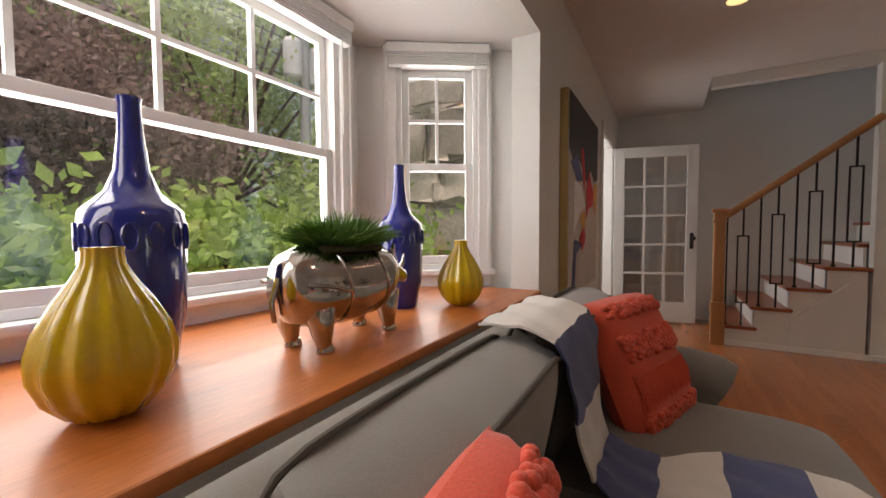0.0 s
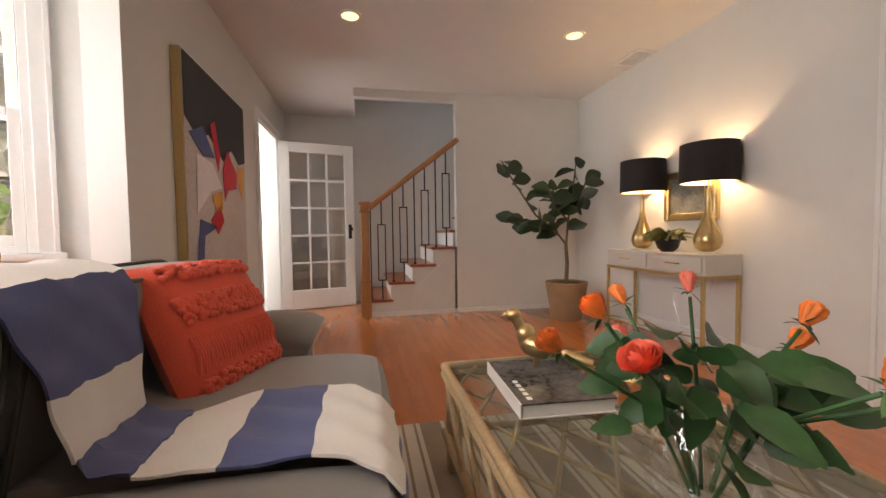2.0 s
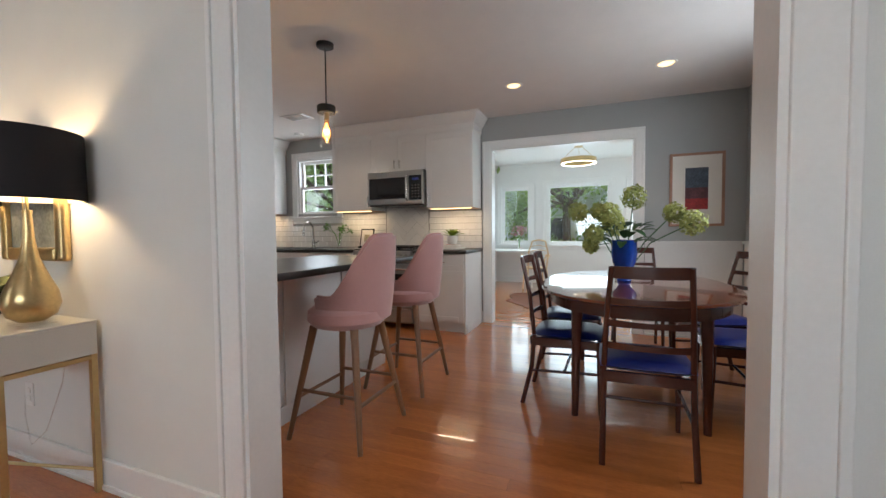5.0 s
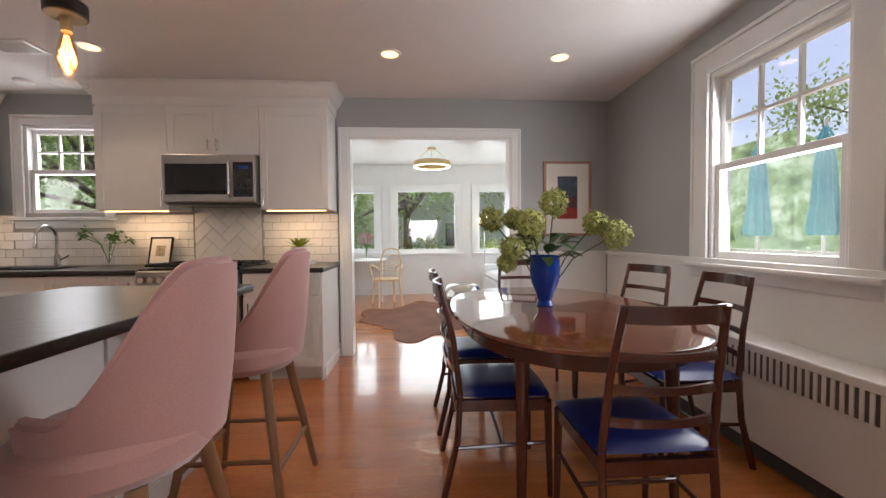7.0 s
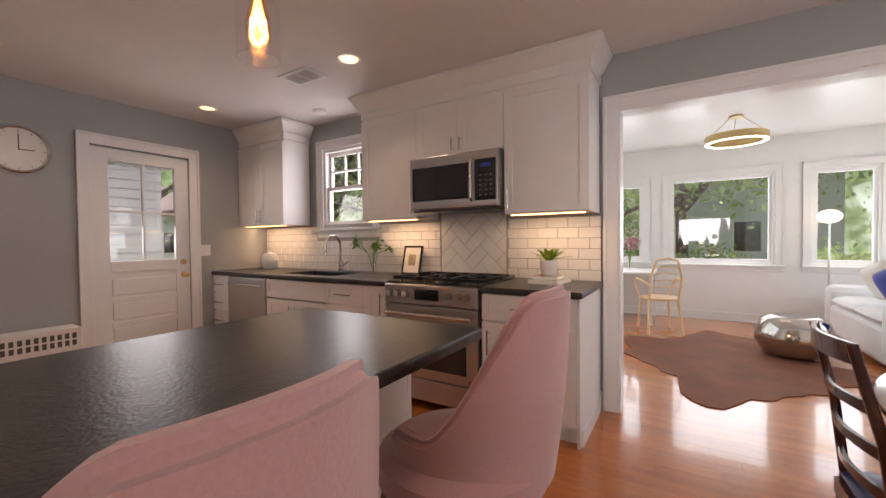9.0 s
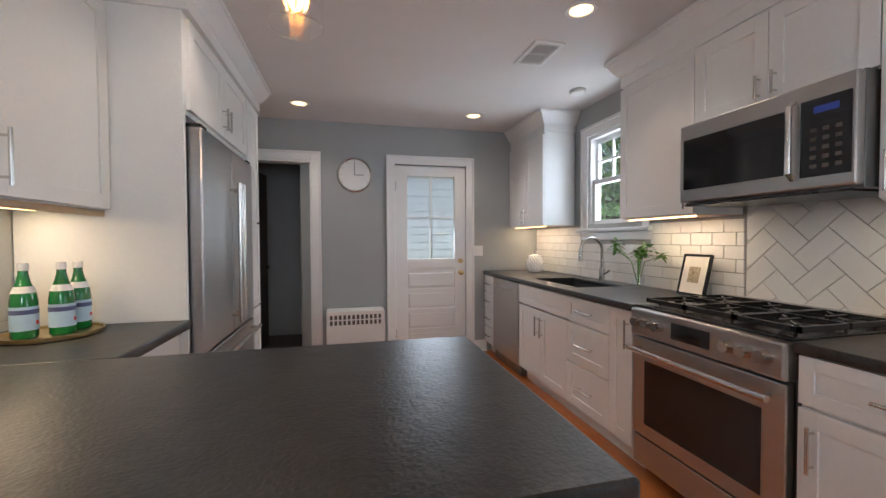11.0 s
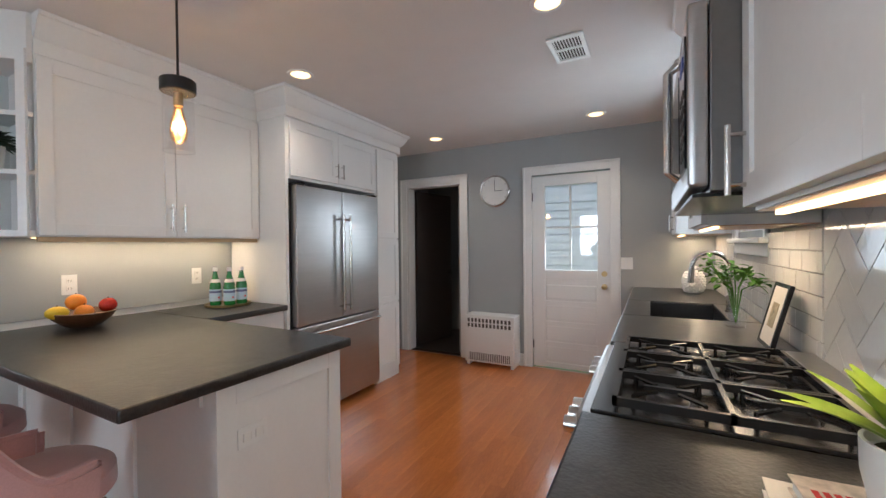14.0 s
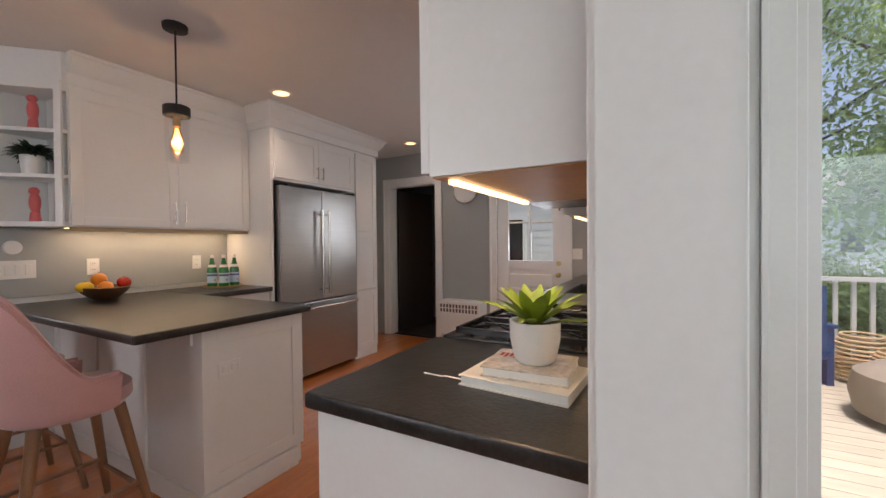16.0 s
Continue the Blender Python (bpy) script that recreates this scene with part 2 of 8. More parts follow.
M_RATTAN = material("rattan_cane", (0.42, 0.29, 0.15), 0.5, var=0.25, fine=90, bump=0.1)
M_LRATTAN = material("pale_rattan", (0.72, 0.52, 0.30), 0.5, var=0.15, fine=90, bump=0.1)
M_RUG = material("taupe_jute", (0.27, 0.215, 0.155), 0.95, var=0.2, fine=220, bump=0.5)
M_RUGW = material("cream_jute", (0.58, 0.52, 0.43), 0.95, var=0.15, fine=220, bump=0.5)
M_HIDE = material("brown_cowhide", (0.20, 0.07, 0.035), 0.8, var=0.45, scale=3, fine=120, bump=0.1)
M_WSOFA = material("white_linen", (0.80, 0.80, 0.80), 0.9, var=0.04, fine=200, bump=0.1)
M_BPILLOW = material("royal_blue_velvet", (0.008, 0.03, 0.30), 0.8, var=0.15, sheen=0.3)
M_PAPER = material("book_paper", (0.75, 0.72, 0.66), 0.8, var=0.05, fine=200)
# One dark brown shared by the hall floor, hall door and deck undersides.
M_DARKBROWN = material("dark_brown", (0.05, 0.04, 0.035), 0.5, var=0.1)
M_VENT = material("vent_dark", (0.10, 0.09, 0.08), 0.7)
M_BOTTLE = material("green_bottle_glass", (0.012, 0.16, 0.03), 0.06, var=0.05, bump=0, coat=0.5)
M_LABEL = material("pale_blue_label", (0.45, 0.62, 0.74), 0.6, var=0.05)
M_WLABEL = material("white_label", (0.80, 0.80, 0.76), 0.6, var=0.05)
M_REDSTAR = material("red_ink", (0.6, 0.03, 0.02), 0.6)
M_BOWL = material("olive_wood", (0.13, 0.055, 0.022), 0.4, var=0.35, scale=10, fine=50, bump=0.2)
M_ORANGE = material("orange_peel", (0.80, 0.26, 0.015), 0.45, var=0.1, fine=150, bump=0.15)
M_LEMON = material("lemon_peel", (0.80, 0.52, 0.02), 0.45, var=0.1, fine=150, bump=0.15)
M_APPLE = material("apple_skin", (0.45, 0.03, 0.02), 0.25, var=0.35, scale=10)
M_CERAMIC = material("white_ceramic", (0.80, 0.79, 0.76), 0.3, var=0.03, bump=0.01)
M_PARROT = material("coral_ceramic", (0.68, 0.15, 0.15), 0.3, var=0.1)
M_ROCK = material("fieldstone", (0.56, 0.50, 0.42), 0.9, var=0.35, scale=5, fine=40, bump=0.8, random_tone=0.3)
M_MORTAR = material("stone_mortar", (0.45, 0.42, 0.37), 0.95, var=0.2, bump=0.4)
M_SIDING = material("white_siding", (0.72, 0.74, 0.76), 0.6, var=0.06)
M_LAWN = material("lawn", (0.07, 0.12, 0.03), 0.95, var=0.4, scale=2, fine=60, bump=0.5)
M_DECK = material("bleached_deck", (0.46, 0.41, 0.32), 0.8, var=0.2, scale=4, fine=50, stretch=(0.6, 5, 1), random_tone=0.12)
M_TREE = leaf_material("tree_leaf", (0.31, 0.44, 0.14))
M_TREEP = leaf_material("purple_tree_leaf", (0.30, 0.21, 0.19))
M_UMB = material("teal_umbrella_canvas", (0.08, 0.42, 0.48), 0.8, var=0.1)
M_ROOF = material("roof_shingle", (0.16, 0.14, 0.13), 0.9, var=0.2)
M_GLASS = glass("window_glass")
M_CLEAR = glass("clear_glass", amount=0.14)
M_AMBER = glass("amber_bulb_glass", (1.0, 0.80, 0.52), amount=0.12)
# Sofa linen darkened: the shade along the piping is put into its colour.
M_PIPING = material("grey_linen_piping_shaded", (0.115, 0.105, 0.09), 0.9, var=0.1, fine=300)
M_SINK = material("black_composite_sink", (0.02, 0.02, 0.022), 0.5, var=0.15)
M_PLY = material("birch_cabinet_underside", (0.48, 0.34, 0.20), 0.5, var=0.12, scale=4, fine=50, stretch=(6, 0.6, 1))
M_TGLASS = glass("table_top_glass", (0.86, 0.9, 0.88), amount=0.12)


# ---- shape helpers ----
def box(bm, x0, x1, y0, y1, z0, z1, bevel=0.0, seg=2):
    r = bmesh.ops.create_cube(bm, size=1)["verts"]
    bmesh.ops.scale(bm, verts=r, vec=(x1 - x0, y1 - y0, z1 - z0))
    bmesh.ops.translate(bm, verts=r, vec=((x0 + x1) / 2, (y0 + y1) / 2, (z0 + z1) / 2))
    if bevel:
        es = list({e for v in r for e in v.link_edges})
        bmesh.ops.bevel(bm, geom=es, offset=bevel, segments=seg, affect="EDGES", profile=0.5)
    return bm


def boxes(*rows, bevel=0.0):
    bm = bmesh.new()
    for r in rows:
        box(bm, *r, bevel=bevel)
    return bm


def tube(bm, pts, r, seg=10, r2=None):
    """A round bar along points."""
    pts = [Vector(p) for p in pts]
    rings = []
    for i, p in enumerate(pts):
        d = (pts[min(i + 1, len(pts) - 1)] - pts[max(i - 1, 0)]).normalized()
        a = d.orthogonal().normalized() if i == 0 else (rings[-1][1] - d * rings[-1][1].dot(d)).normalized()
        b = d.cross(a)
        rr = r if r2 is None else r + (r2 - r) * i / (len(pts) - 1)
        vs = [bm.verts.new(p + (a * math.cos(k * math.tau / seg) + b * math.sin(k * math.tau / seg)) * rr) for k in range(seg)]
        rings.append((vs, a))
    for (u, _), (v, _) in zip(rings, rings[1:]):
        for k in range(seg):
            bm.faces.new((u[k], u[(k + 1) % seg], v[(k + 1) % seg], v[k]))
    bm.faces.new(rings[0][0][::-1])
    bm.faces.new(rings[-1][0])
    return bm


def lathe(bm, prof, seg=28, at=(0, 0, 0), ribs=0, depth=0.0, squash=1.0):
    """A turned body from (radius, height) pairs, with vertical ribs where asked."""
    rings = []
    for r, z in prof:
        ring = []
        for k in range(seg):
            a = k * math.tau / seg
            rr = r * (1 - depth * (0.5 + 0.5 * math.cos(ribs * a))) if ribs else r
            ring.append(bm.verts.new((at[0] + rr * math.cos(a), at[1] + rr * math.sin(a) * squash, at[2] + z)))
        rings.append(ring)
    for u, v in zip(rings, rings[1:]):
        for k in range(seg):
            bm.faces.new((u[k], u[(k + 1) % seg], v[(k + 1) % seg], v[k]))
    bm.faces.new(rings[0][::-1])
    bm.faces.new(rings[-1])
    return bm


def ball(bm, at, r, sx=1, sy=1, sz=1, sub=3):
    vs = bmesh.ops.create_icosphere(bm, subdivisions=sub, radius=r)["verts"]
    bmesh.ops.scale(bm, verts=vs, vec=(sx, sy, sz))
    bmesh.ops.translate(bm, verts=vs, vec=at)
    return vs


def leaf(bm, p, d, length, width, up=Vector((0, 0, 1)), droop=0.25, seg=4):
    """A leaf blade with a folded midrib."""
    d = Vector(d).normalized()
    s = d.cross(up)
    s = s.normalized() if s.length > 0.05 else Vector((1, 0, 0))
    n = s.cross(d)
    rows = []
    for i in range(seg + 1):
        f = i / seg
        c = Vector(p) + d * length * f - n * 0 - Vector((0, 0, droop * length * f * f))
        w = width * 0.5 * math.sin(math.pi * min(0.97, 0.06 + f * 0.94)) ** 0.8
        rows.append([bm.verts.new(c - s * w + n * w * 0.25), bm.verts.new(c), bm.verts.new(c + s * w + n * w * 0.25)])
    for a, b in zip(rows, rows[1:]):
        bm.faces.new((a[0], a[1], b[1], b[0]))
        bm.faces.new((a[1], a[2], b[2], b[1]))


def mesh_of(name, bm, mat, smooth=True):
    me = bpy.data.meshes.new(name)
    bmesh.ops.recalc_face_normals(bm, faces=bm.faces)
    if smooth:
        for f in bm.faces:
            f.smooth = True
        for e in bm.edges:
            if len(e.link_faces) == 2:
                turn = e.calc_face_angle(0)
                a, b = sorted(f.calc_area() for f in e.link_faces)
                # flat panels stay flat beside their narrow bevels
                e.smooth = turn < 0.66 and not (turn > 0.3 and b > 5 * a)
    bm.to_mesh(me)
    bm.free()
    me.materials.append(mat)
    return me


def part(name, bm, mat, parent=None, label=""):
    ob = new(name, mesh_of(name, bm, mat))
    ob.parent = parent
    return tagged(ob, label)


def solid(name, bm, mat, label="", category="", kind="", group=""):
    return tagged(part(name, bm, mat), label, category, group, kind)


def thing(name, label, category, group="", at=(0, 0, 0), turn=0, kind=""):
    ob = new(name)
    ob.empty_display_size = 0.1
    ob.matrix_world = pose(*at, 0, 0, turn)
    return tagged(ob, label, category, group, kind)


def wall(name, axis, a0, a1, u0, u1, z0, z1, holes, mat, label):
    """A wall across axis from a0 to a1, running u0 to u1, with holes (u0, u1, z0, z1) through it."""
    bm = bmesh.new()
    cuts = sorted({u0, u1, *[h[0] for h in holes], *[h[1] for h in holes]})

    def put(p, q, lo, hi):
        if axis == "x":
            box(bm, a0, a1, p, q, lo, hi)
        else:
            box(bm, p, q, a0, a1, lo, hi)
    for p, q in zip(cuts, cuts[1:]):
        zs = z0
        for h in sorted([h for h in holes if h[0] <= p and q <= h[1]], key=lambda h: h[2]):
            if h[2] > zs:
                put(p, q, zs, h[2])
            zs = h[3]
        if zs < z1:
            put(p, q, zs, z1)
    return solid(name, bm, mat, label, "wall", "structure")


CEIL = 2.485
# ---- structure ----
wall("wall_living_west", "x", 0.92, 1.07, -0.35, 7.4, 0, 2.75, [(1.2, 3.76, 0.0, 2.09), (5.93, 6.80, 0, 2.05)], M_WALL, "white painted living room wall with bay")
wall("wall_living_south", "y", -0.35, -0.2, 1.07, 4.62, 0, 2.75, [], M_WALL, "white painted living room wall")
wall("wall_between", "x", 4.62, 4.76, -0.35, 7.4, 0, 2.75, [(1.71, 3.24, -0.01, 2.05)], M_WALL, "white painted wall with wide cased opening")
wall("wall_stair_front", "y", 6.20, 6.30, 3.10, 4.62, 0, 2.75, [], M_WALL, "white painted wall beside the stairs")
wall("wall_stair_back", "y", 7.30, 7.42, 1.07, 4.62, 0, 5.0, [], M_WALL, "white painted stairwell wall")
wall("wall_kitchen_east", "x", 8.27, 8.40, 0.58, 7.4, 0, 2.75, [(1.71, 3.29, -0.01, 2.11), (5.52, 6.22, 1.36, 2.2)], M_GREY, "grey painted kitchen wall with cased opening")
wall("wall_kitchen_north", "y", 7.225, 7.36, 4.76, 8.27, 0, 2.75, [(4.99, 5.75, -0.01, 2.08), (6.60, 7.39, -0.01, 2.08)], M_GREY, "grey painted kitchen wall with two doors")
wall("wall_dining_south", "y", 0.58, 0.73, 4.76, 8.27, 0, 2.75, [(6.03, 6.89, 0.97, 2.19)], M_GREY, "grey painted dining wall with a window")
solid("wall_dining_west_skin", boxes((4.76, 4.768, 0.73, 1.70, 0, CEIL), (4.76, 4.768, 3.25, 4.98, 0.95, 1.42)), M_GREY, "grey painted wall face", "wall", "structure")
wall("wall_sunroom_east", "x", 12.35, 12.5, -0.1, 4.5, 0, 2.7, [(3.45, 4.1, 0.85, 2.1), (1.83, 3.11, 0.83, 2.13), (0.80, 1.46, 0.83, 2.13)], M_TRIM, "white sunroom wall with windows")
wall("wall_sunroom_north", "y", 4.35, 4.5, 8.40, 12.35, 0, 2.7, [(8.71, 11.37, 0.0, 2.3)], M_TRIM, "white sunroom wall with glass door")
wall("wall_sunroom_south", "y", -0.1, 0.05, 8.40, 12.35, 0, 2.7, [(9.0, 12.1, 0.8, 2.15)], M_TRIM, "white sunroom wall with windows")
solid("sunroom_west_skin", boxes((8.40, 8.41, 0.05, 1.62, 0, 2.6), (8.40, 8.41, 3.39, 4.35, 0, 2.6), (8.40, 8.41, 1.62, 3.39, 2.2, 2.6)), M_TRIM, "white sunroom wall face", "wall", "structure")
# the room behind the pantry door, and the porch behind the open door
solid("hall_wall", boxes((4.4, 4.5, 7.42, 9.0, 0, 2.5), (5.62, 5.72, 7.42, 9.0, 0, 2.5), (4.5, 5.62, 8.6, 8.7, 0, 2.5)), M_GREY, "grey painted hall walls", "wall", "structure")
solid("hall_ceiling", boxes((4.4, 5.72, 7.37, 9.0, 2.5, 2.6)), M_CEIL, "white hall ceiling", "ceiling", "structure")
solid("hall_floor", boxes((4.4, 5.72, 7.36, 9.0, -0.1, -0.005)), M_DARKBROWN, "dark hall floor", "floor", "structure")
solid("porch_wall", boxes((-0.4, -0.3, 5.6, 7.3, 0, 2.5), (-0.3, 0.92, 7.2, 7.3, 0, 2.5), (-0.3, 0.92, 5.55, 5.65, 0, 2.5), (-0.4, 0.92, 5.55, 7.3, -0.12, -0.005)), M_WALL, "white entry walls", "wall", "structure")
solid("porch_ceiling", boxes((-0.4, 0.92, 5.55, 7.3, 2.5, 2.6)), M_CEIL, "white entry ceiling", "ceiling", "structure")
# ceilings
solid("ceiling_living", boxes((1.07, 4.62, -0.2, 6.20, CEIL, CEIL + 0.1), (1.07, 1.98, 6.20, 7.30, CEIL, CEIL + 0.1)), M_CEIL, "white painted living room ceiling", "ceiling", "structure")
solid("ceiling_stairwell", boxes((1.98, 4.62, 6.30, 7.30, 4.6, 4.7), (1.90, 1.98, 6.20, 7.30, CEIL + 0.1, 4.6), (1.98, 3.1, 6.20, 6.30, CEIL + 0.1, 4.6)), M_CEIL, "white stairwell ceiling", "ceiling", "structure")
solid("wall_stair_side", boxes((4.5, 4.62, 6.30, 7.30, 0, 4.6)), M_WALL, "white stairwell side wall", "wall", "structure")
solid("wall_stair_header", boxes((1.98, 3.10, 6.202, 6.30, 2.395, CEIL + 0.098)), M_WALL, "white painted header over the stair opening", "wall", "structure")
solid("ceiling_kitchen", boxes((4.76, 8.27, 0.73, 7.225, CEIL, CEIL + 0.1)), M_CEIL, "white painted kitchen ceiling", "ceiling", "structure")
solid("ceiling_sunroom", boxes((8.40, 12.35, 0.05, 4.35, 2.6, 2.7)), M_TRIM, "white sunroom ceiling", "ceiling", "structure")
solid("roof_slab", boxes((0.9, 4.7, -0.4, 7.45, 4.75, 4.85), (4.62, 8.5, -0.4, 7.45, 2.76, 2.86)), M_ROOF, "dark roof slab", "roof", "structure")
# floors: a sub-floor, boards are laid at the end of the file
solid("floor_sub", boxes((1.07, 8.40, -0.2, 7.3, -0.12, -0.014), (8.40, 12.35, 0.05, 4.35, -0.12, -0.014)), M_TREAD, "dark sub-floor in the gaps", "floor", "structure")


def casing(name, axis, face, u0, u1, top, width, out, sill=None, label="white painted door casing"):
    """Flat casing with a raised back band round an opening; out is the side it stands proud on."""
    rows = []
    for w, d in ((width, 0.018), (0.022, 0.028)):
        lo, hi = (face, face + d * out) if out > 0 else (face + d * out, face)
        o = width - w
        z0 = 0 if sill is None else sill
        ring = [(u0 - width, u0 - width + w, z0, top + width), (u1 + width - w, u1 + width, z0, top + width), (u0 - o, u1 + o, top + width - w, top + width)]
        for a, b, c, e in ring:
            a, b = (a, b)
            rows.append((lo, hi, a, b, c, e) if axis == "x" else (a, b, lo, hi, c, e))
    return solid(name, boxes(*rows, bevel=0.003), M_TRIM, label, "trim", "structure")


def lining(name, axis, a0, a1, u0, u1, top, t=0.018):
    rows = [(u0, u0 + t, 0, top), (u1 - t, u1, 0, top), (u0 + t, u1 - t, top - t, top)]
    rows = [(a0, a1, p, q, r, s) if axis == "x" else (p, q, a0, a1, r, s) for p, q, r, s in rows]
    return solid(name, boxes(*rows), M_TRIM, "white painted jamb lining", "trim", "structure")


casing("trim_opening_living", "x", 4.62, 1.71, 3.24, 2.05, 0.11, -1)
casing("trim_opening_kitchen", "x", 4.768, 1.71, 3.24, 2.05, 0.06, 1)
lining("trim_opening_jamb", "x", 4.615, 4.765, 1.71, 3.24, 2.05)
casing("trim_sunroom_opening", "x", 8.27, 1.71, 3.29, 2.11, 0.092, -1)
casing("trim_sunroom_opening_far", "x", 8.41, 1.71, 3.29, 2.11, 0.092, 1)
lining("trim_sunroom_jamb", "x", 8.265, 8.415, 1.71, 3.29, 2.11)
casing("trim_pantry_door", "y", 7.225, 4.99, 5.75, 2.08, 0.092, -1)
lining("trim_pantry_jamb", "y", 7.22, 7.37, 4.99, 5.75, 2.08)
casing("trim_back_door", "y", 7.225, 6.60, 7.39, 2.08, 0.092, -1)
casing("trim_entry_door", "x", 1.07, 5.93, 6.80, 2.05, 0.09, 1)
lining("trim_entry_jamb", "x", 0.92, 1.072, 5.93, 6.80, 2.05)


def baseboard(name, rows):
    solid(name, boxes(*[r for r in rows], bevel=0.004), M_TRIM, "white painted baseboard", "trim", "structure")


def base_run(axis, face, out, u0, u1, h=0.13):
    lo, hi = sorted((face, face + 0.016 * out))
    l2, h2 = sorted((face, face + 0.026 * out))
    return [(lo, hi, u0, u1, 0, h), (l2, h2, u0, u1, 0, 0.022)] if axis == "x" else [(u0, u1, lo, hi, 0, h), (u0, u1, l2, h2, 0, 0.022)]


baseboard("baseboard_living", base_run("x", 4.62, -1, 3.36, 6.2) + base_run("x", 4.62, -1, -0.2, 1.59) + base_run("y", 6.20, -1, 3.1, 4.59, 0.05) + base_run("x", 1.07, 1, 3.8, 5.83))
baseboard("baseboard_kitchen", base_run("x", 8.27, -1, 0.73, 1.61) + base_run("x", 8.27, -1, 3.39, 3.405) + base_run("y", 7.225, -1, 5.85, 6.5) + base_run("y", 7.225, -1, 7.49, 7.63))
baseboard("baseboard_sunroom", base_run("x", 12.35, -1, 0.05, 4.35) + base_run("y", 0.05, 1, 8.4, 12.3))
solid("wainscot", boxes((5.0, 8.25, 0.73, 0.742, 0, 0.97), (8.258, 8.27, 0.75, 1.61, 0.13, 0.97), (4.77, 8.25, 0.73, 0.765, 0.97, 1.0), (8.235, 8.27, 0.765, 1.61, 0.97, 1.0), bevel=0.003), M_TRIM, "white wainscot with a cap rail", "trim", "structure")


# ---- windows ----
def window(name, centre, turn, w, z0, z1, cols, rows_n, trim=0.1, double=True, deep=0.1, stool=True, label="white double-hung window with divided upper sash"):
    """A window in its own frame: x along the wall, +y into the room."""
    th = thing(name, label, "window", at=(centre[0], centre[1], 0), turn=turn, kind="structure")
    h = w / 2
    part("window_frame", boxes((-h - 0.02, -h + 0.03, -deep, 0.0, z0, z1), (h - 0.03, h + 0.02, -deep, 0, z0, z1), (-h + 0.03, h - 0.03, -deep, 0, z1 - 0.03, z1), (-h + 0.03, h - 0.03, -deep, 0, z0, z0 + 0.03), bevel=0.003), M_TRIM, th)
    if trim:
        part("casing", boxes((-h - trim, -h, 0.001, 0.02, z0 - 0.02, z1 + trim), (h, h + trim, 0.001, 0.02, z0 - 0.02, z1 + trim), (-h, h, 0.001, 0.02, z1, z1 + trim), (-h - trim, -h - trim + 0.02, 0.001, 0.03, z0 - 0.02, z1 + trim), (h + trim - 0.02, h + trim, 0.001, 0.03, z0 - 0.02, z1 + trim), (-h - trim, h + trim, 0.001, 0.034, z1 + trim - 0.025, z1 + trim), bevel=0.003), M_TRIM, th)
    if stool:
        part("window_sill", boxes((-h - trim - 0.02, h + trim + 0.02, -0.02, 0.06, z0 - 0.03, z0), (-h - trim, h + trim, 0.001, 0.018, z0 - 0.10, z0 - 0.03), bevel=0.006), M_TRIM, th)
    mid = z0 + (z1 - z0) * 0.5
    sashes = [(z0 + 0.03, mid + 0.02, -0.05), (mid - 0.02, z1 - 0.03, -0.085)] if double else [(z0 + 0.03, z1 - 0.03, -0.06)]
    for i, (a, b, y) in enumerate(sashes):
        sash = part("sash", boxes((-h + 0.03, -h + 0.07, y, y + 0.032, a, b), (h - 0.07, h - 0.03, y, y + 0.032, a, b), (-h + 0.07, h - 0.07, y, y + 0.032, b - 0.04, b), (-h + 0.07, h - 0.07, y, y + 0.032, a, a + 0.045), bevel=0.003), M_TRIM, th)
        pane = part("pane", boxes((-h + 0.07, h - 0.07, y + 0.012, y + 0.017, a + 0.045, b - 0.04)), M_GLASS, sash)
        pane.visible_shadow = False
        if i == 1 or not double:
            for k in range(1, cols):
                x = -h + 0.07 + (w - 0.14) * k / cols
                part("muntin", boxes((x - 0.009, x + 0.009, y + 0.004, y + 0.027, a + 0.045, b - 0.04)), M_TRIM, sash)
            for k in range(1, rows_n):
                z = a + 0.045 + (b - a - 0.085) * k / rows_n
                part("muntin", boxes((-h + 0.07, h - 0.07, y + 0.003, y + 0.028, z - 0.009, z + 0.009)), M_TRIM, sash)
    return th


window("window_bay_main", (0.24, 2.42), -90, 1.52, 0.86, 2.05, 4, 2, 0.07)
window("window_bay_side", (0.52, 3.66), 180 + 34, 0.46, 0.86, 2.02, 2, 2, 0.07)
window("window_dining", (6.46, 0.73), 0, 0.86, 0.97, 2.19, 3, 2, 0.14)
window("window_kitchen", (8.27, 5.87), 90, 0.70, 1.36, 2.2, 3, 2, 0.09)
window("window_sunroom_middle", (12.35, 2.47), 90, 1.28, 0.83, 2.13, 1, 1, 0.09, False, label="large white picture window")
window("window_sunroom_side", (12.35, 1.13), 90, 0.66, 0.83, 2.13, 1, 1, 0.09, False, label="narrow white picture window")
window("window_sunroom_corner", (12.35, 3.775), 90, 0.65, 0.85, 2.1, 1, 1, 0.09, False, label="narrow white picture window")
window("window_sunroom_south", (10.55, 0.05), 0, 3.1, 0.8, 2.15, 4, 1, 0.09, False, label="wide white window in four lights")
window("window_sunroom_deck_door", (10.04, 4.35), 180, 2.66, 0.0, 2.3, 2, 1, 0.09, False, stool=False, label="white sliding glass door onto the deck")
